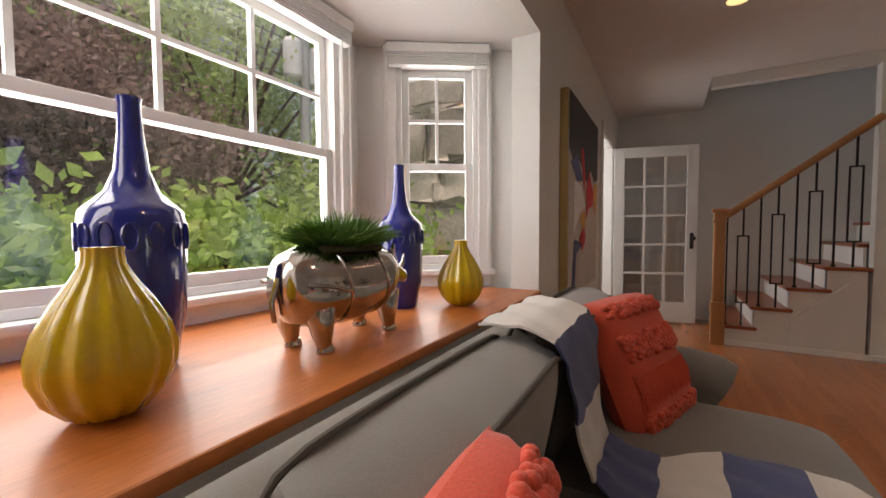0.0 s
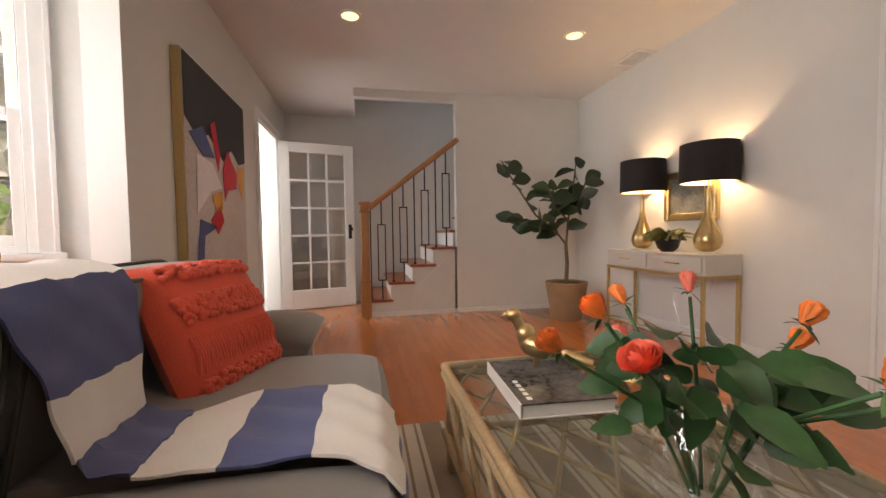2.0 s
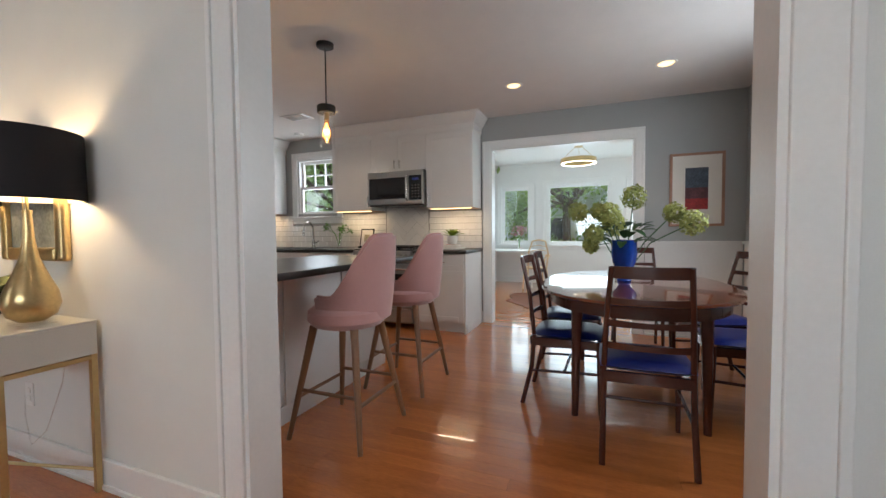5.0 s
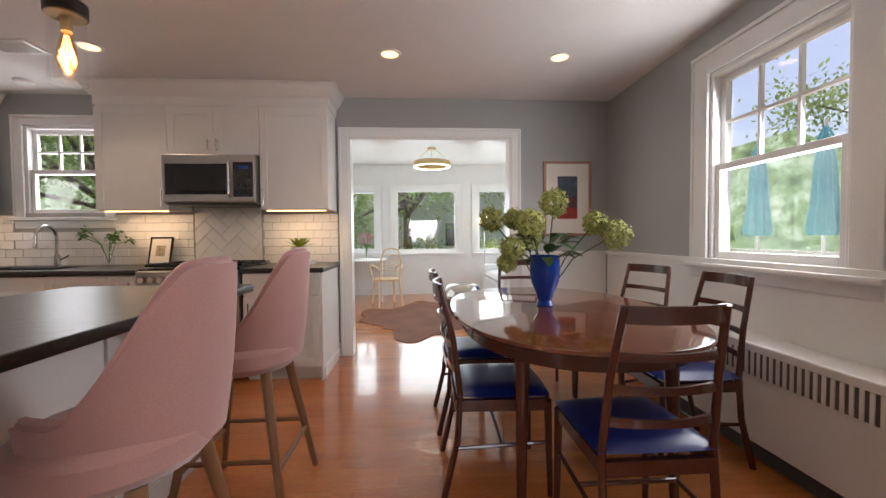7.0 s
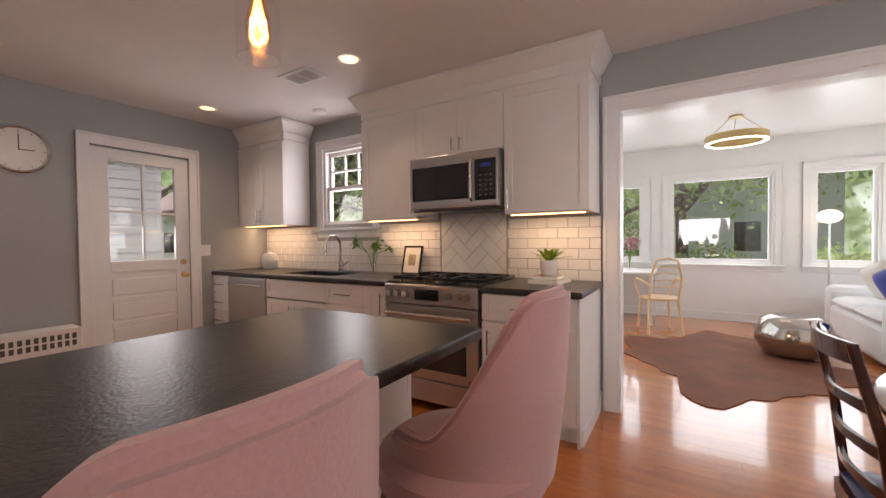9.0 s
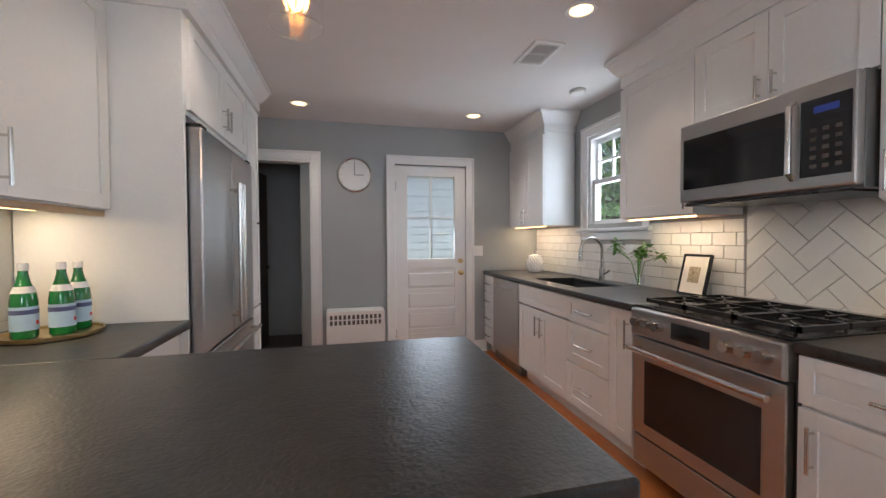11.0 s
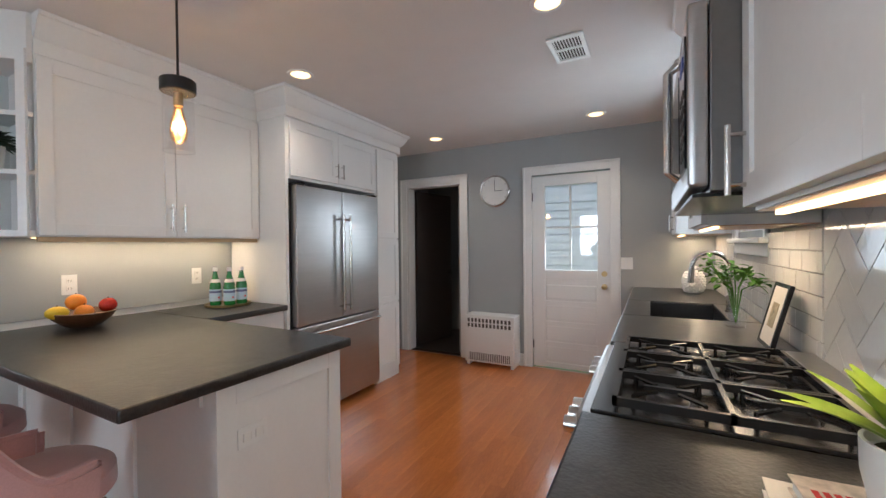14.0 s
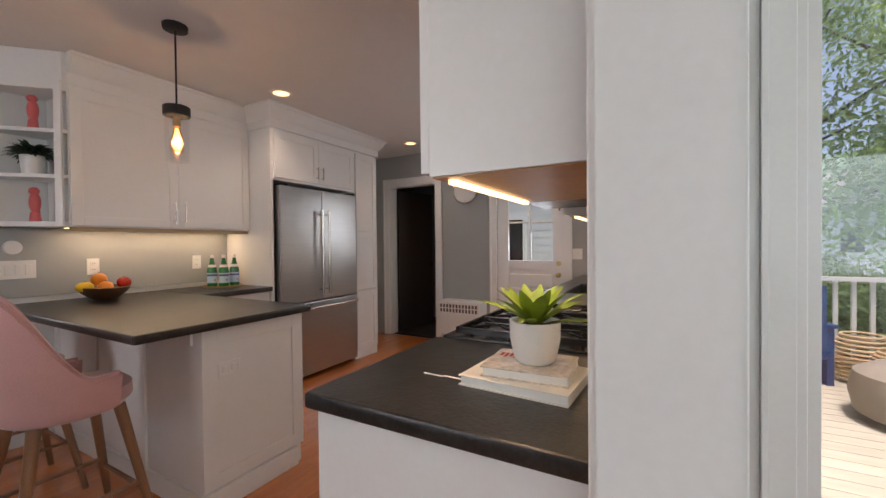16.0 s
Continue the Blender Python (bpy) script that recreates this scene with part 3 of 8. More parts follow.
# the bay's shell
solid("wall_bay", boxes((0.10, 0.15, 1.0, 1.66, 0, 2.2), (0.10, 0.15, 3.18, 3.5, 0, 2.2), (0.10, 0.15, 1.66, 3.18, 0, 0.86), (0.10, 0.15, 1.66, 3.18, 2.05, 2.2), (0.10, 0.92, 1.05, 1.2, 0, 2.2)), M_TRIM, "white painted bay wall", "wall", "structure")
bm = bmesh.new()
for u0, u1, z0, z1 in ((-0.52, -0.23, 0, 2.2), (0.23, 0.46, 0, 2.2), (-0.23, 0.23, 0, 0.86), (-0.23, 0.23, 2.02, 2.2)):
    b2 = boxes((u0, u1, -0.12, -0.001, z0, z1))
    b2.transform(pose(0.52, 3.66, 0, 0, 0, 214))
    tmp = bpy.data.meshes.new("bay_piece")
    b2.to_mesh(tmp)
    bm.from_mesh(tmp)
    b2.free()
    bpy.data.meshes.remove(tmp)
solid("wall_bay_side", bm, M_TRIM, "white painted angled bay wall", "wall", "structure")
solid("ceiling_bay", boxes((0.1, 0.92, 1.05, 4.0, 2.09, 2.2)), M_CEIL, "white bay soffit", "ceiling", "structure")
seat = solid("window_seat", boxes((0.15, 1.085, 1.2, 3.76, 0.735, 0.765), bevel=0.006), M_SEATW, "glossy honey oak window seat board", "window seat", "structure")
part("apron", boxes((1.03, 1.07, 1.2, 3.76, 0, 0.735)), M_TRIM, seat)


def blind(at, turn, w, z):
    th = thing("window_blind", "white slatted blind raised into its headrail", "blind", at=(at[0], at[1], 0), turn=turn)
    part("headrail", boxes((-w / 2, w / 2, 0.035, 0.09, z, z + 0.05), bevel=0.005), M_TRIM, th)
    for i in range(6):
        part("slat", boxes((-w / 2 + 0.01, w / 2 - 0.01, 0.04, 0.085, z - 0.012 - i * 0.011, z - 0.006 - i * 0.011)), M_TRIM, th)
    bm = bmesh.new()
    tube(bm, [(-w / 2 + 0.08, 0.09, z), (-w / 2 + 0.08, 0.092, z - 0.5)], 0.003, 6)
    part("wand", bm, M_TRIM, th)


blind((0.24, 2.42), -90, 1.55, 2.03)
blind((0.52, 3.66), 214, 0.56, 2.035)


# ---- living room: stairs ----
stair = thing("staircase", "white staircase with oak treads and black iron balusters", "staircase", at=(2.1, 6.20, 0))
for i in range(13):
    x0, z = i * 0.243, (i + 1) * 0.19
    if i < 9:
        part("tread", boxes((x0 - 0.03, x0 + 0.265, -0.03 if i < 4 else 0.12, 1.09, z - 0.03, z), bevel=0.008), M_TREAD, stair)
        part("riser", boxes((x0, x0 + 0.02, 0.02 if i < 4 else 0.12, 1.09, z - 0.19, z - 0.03)), M_TRIM, stair)
    if i < 4:
        part("stringer", boxes((x0, x0 + 0.243, 0.0, 0.06, 0.0, z - 0.03)), M_WALL, stair)
part("skirting_moulding", boxes((0.0, 1.0, -0.012, 0.0, 0.0, 0.05)), M_TRIM, stair)
bm = bmesh.new()
tube(bm, [(0.50, -0.006, 0.05), (0.50, -0.006, 0.30), (0.86, -0.006, 0.62)], 0.008, 6)
part("panel_moulding", bm, M_TRIM, stair)
bm = boxes((-0.085, 0.025, -0.05, 0.06, 0, 0.40), bevel=0.006)
box(bm, -0.075, 0.015, -0.04, 0.05, 0.40, 1.16, 0.012)
box(bm, -0.085, 0.025, -0.05, 0.06, 1.14, 1.17, 0.006)
box(bm, -0.075, 0.015, -0.04, 0.05, 1.17, 1.23, 0.004)
box(bm, -0.095, 0.035, -0.06, 0.07, 1.23, 1.27, 0.015)
part("newel_post", bm, M_RAIL, stair, "turned honey oak newel post")
bm = bmesh.new()
SL = 0.768
for k in range(1):
    tube(bm, [(0.015, 0.01, 1.20), (1.02, 0.01, 1.20 + 1.005 * SL)], 0.032, 10)
part("handrail", bm, M_RAIL, stair, "honey oak handrail")
for i in range(4):
    for k in range(1):
        x = i * 0.243 + 0.03
        z0, z1 = (i + 1) * 0.19, 1.18 + x * SL
        bm = boxes((x - 0.007, x + 0.007, 0.003, 0.017, z0, z1))
        box(bm, x - 0.014, x + 0.014, -0.004, 0.024, z0, z0 + 0.02, 0.003)
        part("baluster", bm, M_IRON, stair)
    x = i * 0.243 + 0.15
    zc = 0.19 * (i + 1) + 0.52
    for off in (-0.04, 0.04):
        part("baluster_frame", boxes((x + off - 0.006, x + off + 0.006, 0.004, 0.016, zc - 0.30, zc + 0.30)), M_IRON, stair)
    part("baluster", boxes((x - 0.007, x + 0.007, 0.003, 0.017, 0.19 * (i + 1), zc - 0.312)), M_IRON, stair)
    part("baluster", boxes((x - 0.007, x + 0.007, 0.003, 0.017, zc + 0.312, 1.18 + x * SL)), M_IRON, stair)
    part("baluster_frame", boxes((x - 0.046, x + 0.046, 0.004, 0.016, zc + 0.30, zc + 0.312)), M_IRON, stair)
    part("baluster_frame", boxes((x - 0.046, x + 0.046, 0.004, 0.016, zc - 0.312, zc - 0.30)), M_IRON, stair)

# French door, open
fd = thing("door_french", "open white French door with fifteen panes", "door", at=(1.09, 6.80, 0), turn=14, kind="structure")
W, H = 0.87, 2.03
part("stile", boxes((0, 0.11, -0.02, 0.02, 0.01, H), (W - 0.11, W, -0.02, 0.02, 0.01, H), (0.11, W - 0.11, -0.02, 0.02, H - 0.12, H), (0.11, W - 0.11, -0.02, 0.02, 0.01, 0.24), bevel=0.003), M_TRIM, fd)
for k in (1, 2):
    x = 0.11 + (W - 0.22) * k / 3
    part("muntin", boxes((x - 0.012, x + 0.012, -0.014, 0.014, 0.24, H - 0.12)), M_TRIM, fd)
for k in range(1, 5):
    z = 0.24 + (H - 0.36) * k / 5
    part("muntin", boxes((0.11, W - 0.11, -0.0145, 0.0145, z - 0.012, z + 0.012)), M_TRIM, fd)
for i in range(3):
    for k in range(5):
        x, z = 0.11 + (W - 0.22) * i / 3, 0.24 + (H - 0.36) * k / 5
        part("pane", boxes((x + 0.012, x + (W - 0.22) / 3 - 0.012, -0.003, 0.003, z + 0.012, z + (H - 0.36) / 5 - 0.012)), M_CLEAR, fd)
bm = boxes((W - 0.075, W - 0.035, -0.026, -0.02, 0.86, 1.04), bevel=0.002)
tube(bm, [(W - 0.055, -0.02, 0.98), (W - 0.055, -0.06, 0.98)], 0.008)
ball(bm, (W - 0.055, -0.075, 0.98), 0.026)
part("door_handle", bm, M_IRON, fd, "dark bronze knob and plate")

# ---- living room: window seat ----
def gourd_vase(at, s, tall=1.2):
    th = thing("yellow_vase", "glossy yellow ribbed ceramic gourd vase on the window seat", "vase", "yellow vases", at)
    prof = [(0.055, 0), (0.085, 0.012), (0.125, 0.05), (0.148, 0.10), (0.150, 0.135), (0.135, 0.18), (0.10, 0.235), (0.065, 0.28), (0.046, 0.31), (0.042, 0.335), (0.045, 0.345), (0.034, 0.343), (0.03, 0.32)]
    part("body", lathe(bmesh.new(), [(r * s, z * s * tall) for r, z in prof], 84, ribs=14, depth=0.075), M_YELLOW, th)


gourd_vase((0.815, 2.025, 0.766), 0.70)
gourd_vase((0.893, 3.21, 0.766), 0.66)


def bottle_vase(at, s):
    th = thing("blue_bottle_vase", "tall cobalt blue glazed bottle vase with dimpled rings", "vase", "blue vases", at)
    prof = [(0.062, 0), (0.068, 0.01), (0.074, 0.06), (0.084, 0.10), (0.088, 0.18), (0.088, 0.29), (0.084, 0.32), (0.07, 0.335), (0.064, 0.34), (0.045, 0.36), (0.03, 0.40), (0.022, 0.47), (0.019, 0.53), (0.021, 0.545), (0.014, 0.545), (0.013, 0.5)]
    part("body", lathe(bmesh.new(), [(a * s, b * s) for a, b in prof], 40), M_BLUE, th)
    for k in range(14):
        a = k * math.tau / 14
        bm = bmesh.new()
        pts = [(0.0885, 0.012 * math.cos(q), 0.27 + 0.026 * math.sin(q)) for q in [j * math.tau / 10 for j in range(11)]]
        tube(bm, pts, 0.0035, 6)
        bm.transform(Matrix.Rotation(a, 4, "Z") @ Matrix.Scale(s, 4))
        part("ring", bm, M_BLUE, th)


bottle_vase((0.60, 2.16, 0.766), 1.13)
bottle_vase((0.69, 3.055, 0.766), 1.07)

def loft(bm, rows, seg=28):
    """A closed body along x from (x, height of axis, half width, half height) rows."""
    rings = [[bm.verts.new((x, w * math.cos(k * math.tau / seg), z + h * math.sin(k * math.tau / seg))) for k in range(seg)] for x, z, w, h in rows]
    for u, v in zip(rings, rings[1:]):
        for k in range(seg):
            bm.faces.new((u[k], u[(k + 1) % seg], v[(k + 1) % seg], v[k]))
    bm.faces.new(rings[0][::-1])
    bm.faces.new(rings[-1])
    return bm


hip = thing("rhino_planter", "polished silver rhinoceros planter with artificial grass", "planter", at=(0.825, 2.585, 0.766), turn=90)
bm = loft(bmesh.new(), [(-0.225, 0.18, 0.012, 0.02), (-0.218, 0.175, 0.05, 0.065), (-0.195, 0.172, 0.082, 0.09), (-0.155, 0.17, 0.102, 0.105), (-0.10, 0.168, 0.110, 0.108), (-0.075, 0.166, 0.106, 0.106), (-0.03, 0.16, 0.108, 0.110), (0.03, 0.16, 0.108, 0.110), (0.075, 0.166, 0.104, 0.104), (0.10, 0.17, 0.106, 0.104), (0.14, 0.175, 0.098, 0.096), (0.175, 0.18, 0.078, 0.08), (0.195, 0.18, 0.058, 0.06)])
part("body", bm, M_SILVER, hip)
bm = loft(bmesh.new(), [(0.17, 0.178, 0.06, 0.065), (0.20, 0.18, 0.052, 0.058), (0.23, 0.175, 0.044, 0.046), (0.26, 0.165, 0.036, 0.034), (0.285, 0.158, 0.032, 0.03), (0.30, 0.155, 0.018, 0.018)], 20)
tube(bm, [(0.28, 0, 0.18), (0.302, 0, 0.20), (0.31, 0, 0.232)], 0.013, 8, 0.002)
tube(bm, [(0.25, 0, 0.195), (0.262, 0, 0.222)], 0.010, 8, 0.002)
for s in (-1, 1):
    tube(bm, [(0.185, s * 0.035, 0.22), (0.178, s * 0.048, 0.25), (0.182, s * 0.05, 0.272)], 0.015, 8, 0.004)
part("head", bm, M_SILVER, hip)
for x, zc, w, h in ((-0.075, 0.166, 0.108, 0.108), (0.085, 0.168, 0.106, 0.106)):
    part("armour_seam", tube(bmesh.new(), [(x + 0.012 * math.sin(2 * a), w * math.cos(a), zc + h * math.sin(a)) for a in [k * math.tau / 32 for k in range(33)]], 0.005, 8), M_SILVER, hip)
for s in (-1, 1):
    part("armour_seam", tube(bmesh.new(), [(-0.205, s * 0.085, 0.185), (-0.16, s * 0.106, 0.18), (-0.11, s * 0.112, 0.165), (-0.078, s * 0.110, 0.16)], 0.005, 8), M_SILVER, hip)
    for x in (-0.135, 0.135):
        bm = tube(bmesh.new(), [(x, s * 0.05, 0.125), (x - 0.008, s * 0.062, 0.085), (x - 0.004, s * 0.062, 0.045), (x, s * 0.062, 0.012)], 0.045, 14, 0.017)
        lathe(bm, [(0.024, 0), (0.025, 0.008), (0.018, 0.022)], 14, (x + 0.004, s * 0.062, 0))
        part("leg", bm, M_SILVER, hip)
part("tail", tube(bmesh.new(), [(-0.222, 0.0, 0.20), (-0.236, 0.008, 0.14), (-0.226, 0.012, 0.09)], 0.008, 8, 0.006), M_SILVER, hip)
part("soil", boxes((-0.12, 0.12, -0.06, 0.06, 0.255, 0.276), bevel=0.008), M_SOIL, hip)
bm = bmesh.new()
rnd = random.Random(4)
for k in range(2200):
    a, r = rnd.random() * math.tau, math.sqrt(rnd.random())
    p = Vector((0.13 * r * math.cos(a), 0.062 * r * math.sin(a), 0.268))
    leaf(bm, p, (math.cos(a) * r * 1.0 + rnd.uniform(-.5, .5), math.sin(a) * r * 1.1 + rnd.uniform(-.5, .5), 1.0), rnd.uniform(0.06, 0.135), 0.0036, Vector((rnd.uniform(-1, 1), rnd.uniform(-1, 1), 0.1)), 0.35 * r, 3)
tagged(part("grass_tuft", bm, M_GRASS, hip, "bright artificial grass"), kind="stuff")

# ---- sofa ----
sofa = thing("sofa", "grey linen three-seat sofa with loose back cushions beside the window seat", "sofa", at=(0, 0, 0))


def cushion(bm, cx, cy, cz, sx, sy, sz, puff=0.25, n=22, rot=None):
    """A stuffed rectangular cushion, thin at its seam."""
    g = [[None] * (n + 1) for _ in range(n + 1)]
    top, bot = [], []
    for i in range(n + 1):
        u = i / n * 2 - 1
        for j in range(n + 1):
            v = j / n * 2 - 1
            t = (1 - abs(u) ** 4) * (1 - abs(v) ** 4)
            h = sz * 0.5 * t ** (0.25 + 0.35 * puff)
            pinch = 1 - 0.03 * (abs(u) * abs(v)) ** 2
            p = Vector((u * sx / 2 * pinch, v * sy / 2 * pinch, 0))
            top.append((p + Vector((0, 0, h)), p - Vector((0, 0, h))))
    for side in (0, 1):
        vs = []
        for p in top:
            q = p[side]
            if rot is not None:
                q = rot @ q
            vs.append(bm.verts.new(q + Vector((cx, cy, cz))))
        for i in range(n):
            for j in range(n):
                a = i * (n + 1) + j
                f = (vs[a], vs[a + 1], vs[a + n + 2], vs[a + n + 1])
                bm.faces.new(f if side == 0 else f[::-1])
    return bm


def welded(bm):
    bmesh.ops.remove_doubles(bm, verts=bm.verts, dist=0.0005)
    return bm


SY0, SY1, SMID = 1.86, 3.68, 2.685
part("base", boxes((1.16, 2.05, SY0 + 0.04, SY1 - 0.04, 0.08, 0.30), bevel=0.02), M_SOFA, sofa)
part("back_frame", boxes((1.11, 1.24, SY0 + 0.02, SY1 - 0.02, 0.08, 0.755), bevel=0.045), M_SOFA, sofa)
for y, w in ((SY0 + 0.06, 0.055), (SY1 - 0.11, 0.095)):
    bm = boxes((1.14, 1.83, y - w, y + w, 0.08, 0.50), bevel=0.02)
    tube(bm, [(1.14, y, 0.50), (1.74, y, 0.50), (1.82, y, 0.49), (1.85, y, 0.475)], w + 0.012, 24, w + 0.002)
    part("arm", bm, M_SOFA, sofa)
for a, b in ((SY0 + 0.13, SMID), (SMID, SY1 - 0.215)):
    part("seat_cushion", welded(cushion(bmesh.new(), 1.72, (a + b) / 2, 0.375, 0.84, b - a, 0.19, 0.1, 28)), M_SOFA, sofa)
CR = Matrix.Rotation(radians(-79), 3, "Y")
for a, b in ((SY0 + 0.10, SMID - 0.005), (SMID + 0.005, SY1 - 0.04)):
    cc, cl, cw, ct_ = Vector((1.325, (a + b) / 2, 0.585)), 0.49, b - a, 0.205
    c = part("back_cushion", welded(cushion(bmesh.new(), *cc, cl, cw, ct_, -0.25, 32, CR)), M_SOFA, sofa)
    for side in (-1, 1):
        pts = []
        for k in range(65):
            q = k * math.tau / 64
            cu, cv = math.cos(q), math.sin(q)
            m = (abs(cu) ** 9 + abs(cv) ** 9) ** (-1 / 9) * 0.955
            u, v = cu * m, cv * m
            h = ct_ * 0.5 * ((1 - abs(u) ** 4) * (1 - abs(v) ** 4)) ** 0.1625
            pts.append(cc + CR @ Vector((u * cl / 2 * 1.006, v * cw / 2 * 1.003, side * (h + 0.003))))
        part("piping", tube(bmesh.new(), pts, 0.006, 8), M_PIPING, c)
for y in (SY0 + 0.15, SY1 - 0.15):
    for x in (1.22, 1.98):
        part("leg", lathe(bmesh.new(), [(0.022, 0), (0.03, 0.08)], 12, (x, y, 0)), M_MAHOG, sofa)

# throw laid over the back cushion and the seat, in stripes; rows are (x, z, near edge, far edge)
thr = thing("throw_blanket", "blue and white striped woven throw draped over the sofa", "blanket")
STRIPES = [
    (M_THROWW, [(1.255, 0.856, 2.60, 3.0), (1.30, 0.868, 2.58, 3.0), (1.37, 0.868, 2.57, 3.0), (1.445, 0.838, 2.58, 3.0)]),
    (M_THROWB, [(1.445, 0.838, 2.58, 3.0), (1.47, 0.78, 2.61, 3.0), (1.476, 0.70, 2.65, 3.0), (1.478, 0.61, 2.69, 3.0)]),
    (M_THROWW, [(1.478, 0.61, 2.69, 3.0), (1.495, 0.53, 2.69, 2.97), (1.515, 0.488, 2.68, 2.93)]),
    (M_THROWB, [(1.515, 0.488, 2.68, 2.93), (1.57, 0.486, 2.63, 2.90), (1.645, 0.488, 2.61, 2.88)]),
    (M_THROWW, [(1.645, 0.488, 2.61, 2.88), (1.71, 0.489, 2.60, 2.93), (1.785, 0.489, 2.61, 2.975)]),
    (M_THROWB, [(1.785, 0.489, 2.61, 2.975), (1.87, 0.489, 2.61, 2.99), (1.955, 0.487, 2.62, 2.995)]),
    (M_THROWW, [(1.955, 0.487, 2.62, 2.995), (2.03, 0.482, 2.60, 2.97), (2.10, 0.468, 2.57, 2.93), (2.14, 0.43, 2.55, 2.90)]),
    (M_THROWB, [(2.14, 0.43, 2.55, 2.90), (2.152, 0.36, 2.54, 2.90), (2.15, 0.27, 2.55, 2.91)]),
]
for mat, edge in STRIPES:
    bm = bmesh.new()
    rows = []
    for p, q in zip(edge, edge[1:]):
        for i in range(5 if q is edge[-1] else 4):
            x, z, y0, y1 = [u + (v - u) * i / 4 for u, v in zip(p, q)]
            rows.append([bm.verts.new((x + 0.003 * math.sin(j * 0.9 + z * 40), y0 + (y1 - y0) * j / 16 + 0.003 * math.sin(x * 60 + z * 50), z + 0.0035 * math.sin(j * 1.1 + x * 23) + 0.002 * math.sin(j * 2.7 + x * 51))) for j in range(17)])
    for a, b in zip(rows, rows[1:]):
        for j in range(16):
            bm.faces.new((a[j], a[j + 1], b[j + 1], b[j]))
    bmesh.ops.recalc_face_normals(bm, faces=bm.faces)
    bmesh.ops.solidify(bm, geom=bm.faces, thickness=0.007)
    part("stripe", bm, mat, thr)


def tufted_pillow(at, rx, ry, rz, size):
    th = thing("coral_throw_pillow", "coral cotton throw pillow with tufted rows and fringe on the sofa", "pillow", "coral pillows")
    th.matrix_world = pose(*at, rx, ry, rz)
    part("cover", welded(cushion(bmesh.new(), 0, 0, 0, size, size, 0.17, 0.7, 24)), M_CORAL, th)
    rnd = random.Random(3)
    for row, (u0, u1) in enumerate(((0.33, 0.43), (0.03, 0.19), (-0.42, -0.34))):
        bm = bmesh.new()
        for k in range(260 if row == 1 else 120):
            u, v = rnd.uniform(u0, u1), rnd.uniform(-0.40, 0.40)
            t = (1 - abs(2 * u) ** 4) * (1 - abs(2 * v) ** 4)
            h = 0.085 * t ** 0.495
            ball(bm, (u * size, v * size, h + 0.004), rnd.uniform(0.008, 0.0135), 1, 1.2, 1, 2)
        tagged(part("tufting", bm, M_CORAL, th), kind="stuff")
    bm = bmesh.new()
    for k in range(46):
        v = -0.40 + 0.8 * k / 45
        h = 0.085 * (1 - abs(2 * v) ** 4) ** 0.495
        tube(bm, [(-0.06 * size, v * size, h * 0.98 + 0.004), (-0.18 * size, (v + rnd.uniform(-.01, .01)) * size, h * 0.95 + 0.012), (-0.30 * size, (v + rnd.uniform(-.02, .02)) * size, h * 0.75 + 0.01)], 0.0045, 5)
    tagged(part("fringe", bm, M_CORAL, th), kind="stuff")


tufted_pillow((1.565, 3.255, 0.625), 0, -66, 160, 0.46)
tufted_pillow((1.545, 2.035, 0.645), 0, -66, 186, 0.39)

# painting
pt = thing("abstract_painting", "large abstract canvas in black, red and cream with gold edge", "painting", at=(1.07, 4.74, 0))
part("canvas_edge", boxes((0.002, 0.05, -0.55, 0.55, 0.66, 1.94), bevel=0.002), M_GOLD, pt, "gold leaf frame edge")
part("canvas", boxes((0.051, 0.054, -0.54, 0.54, 0.67, 1.93)), material("canvas_cream", (0.55, 0.50, 0.47), 0.8, var=0.2, scale=3), pt)
M_PBLACK = material("black_oil", (0.012, 0.01, 0.014), 0.5, var=0.3)


def patch(name, pts, mat, lift=0.056):
    bm = bmesh.new()
    f = bm.faces.new([bm.verts.new((lift, y, z)) for y, z in pts])
    r = bmesh.ops.extrude_face_region(bm, geom=[f])
    bmesh.ops.translate(bm, verts=[v for v in r["geom"] if isinstance(v, bmesh.types.BMVert)], vec=(0.0015, 0, 0))
    part(name, bm, mat, pt)


patch("black_field", [(-0.54, 1.93), (0.54, 1.93), (0.54, 1.50), (0.38, 1.46), (0.22, 1.54), (0.05, 1.43), (-0.2, 1.55), (-0.38, 1.50), (-0.54, 1.58)], M_PBLACK)
M_PRED, M_PBLUE, M_PYEL, M_PWHITE = material("red_oil", (0.55, 0.01, 0.03), 0.5, var=0.2), material("blue_oil", (0.06, 0.08, 0.22), 0.5, var=0.3), material("yellow_oil", (0.70, 0.35, 0.05), 0.5, var=0.2), material("white_oil", (0.75, 0.72, 0.72), 0.6, var=0.1)
patch("red_stroke", [(0.02, 1.36), (0.12, 1.52), (0.32, 1.38), (0.30, 1.27), (0.12, 1.24), (0.05, 1.16)], M_PRED, 0.0585)
patch("red_stroke", [(-0.18, 1.62), (-0.10, 1.66), (-0.02, 1.45), (-0.06, 1.34)], M_PRED, 0.0585)
patch("red_stroke", [(-0.22, 1.02), (-0.05, 1.12), (0.02, 1.02), (-0.10, 0.93)], M_PRED, 0.0585)
patch("blue_stroke", [(-0.50, 1.50), (-0.30, 1.58), (-0.12, 1.42), (-0.30, 1.40)], M_PBLUE, 0.0585)
patch("blue_stroke", [(-0.46, 0.70), (-0.38, 1.02), (-0.10, 0.98), (-0.32, 0.92), (-0.36, 0.70)], M_PBLUE, 0.0585)
patch("yellow_stroke", [(0.36, 1.44), (0.50, 1.46), (0.44, 1.20), (0.34, 1.32)], M_PYEL, 0.0585)
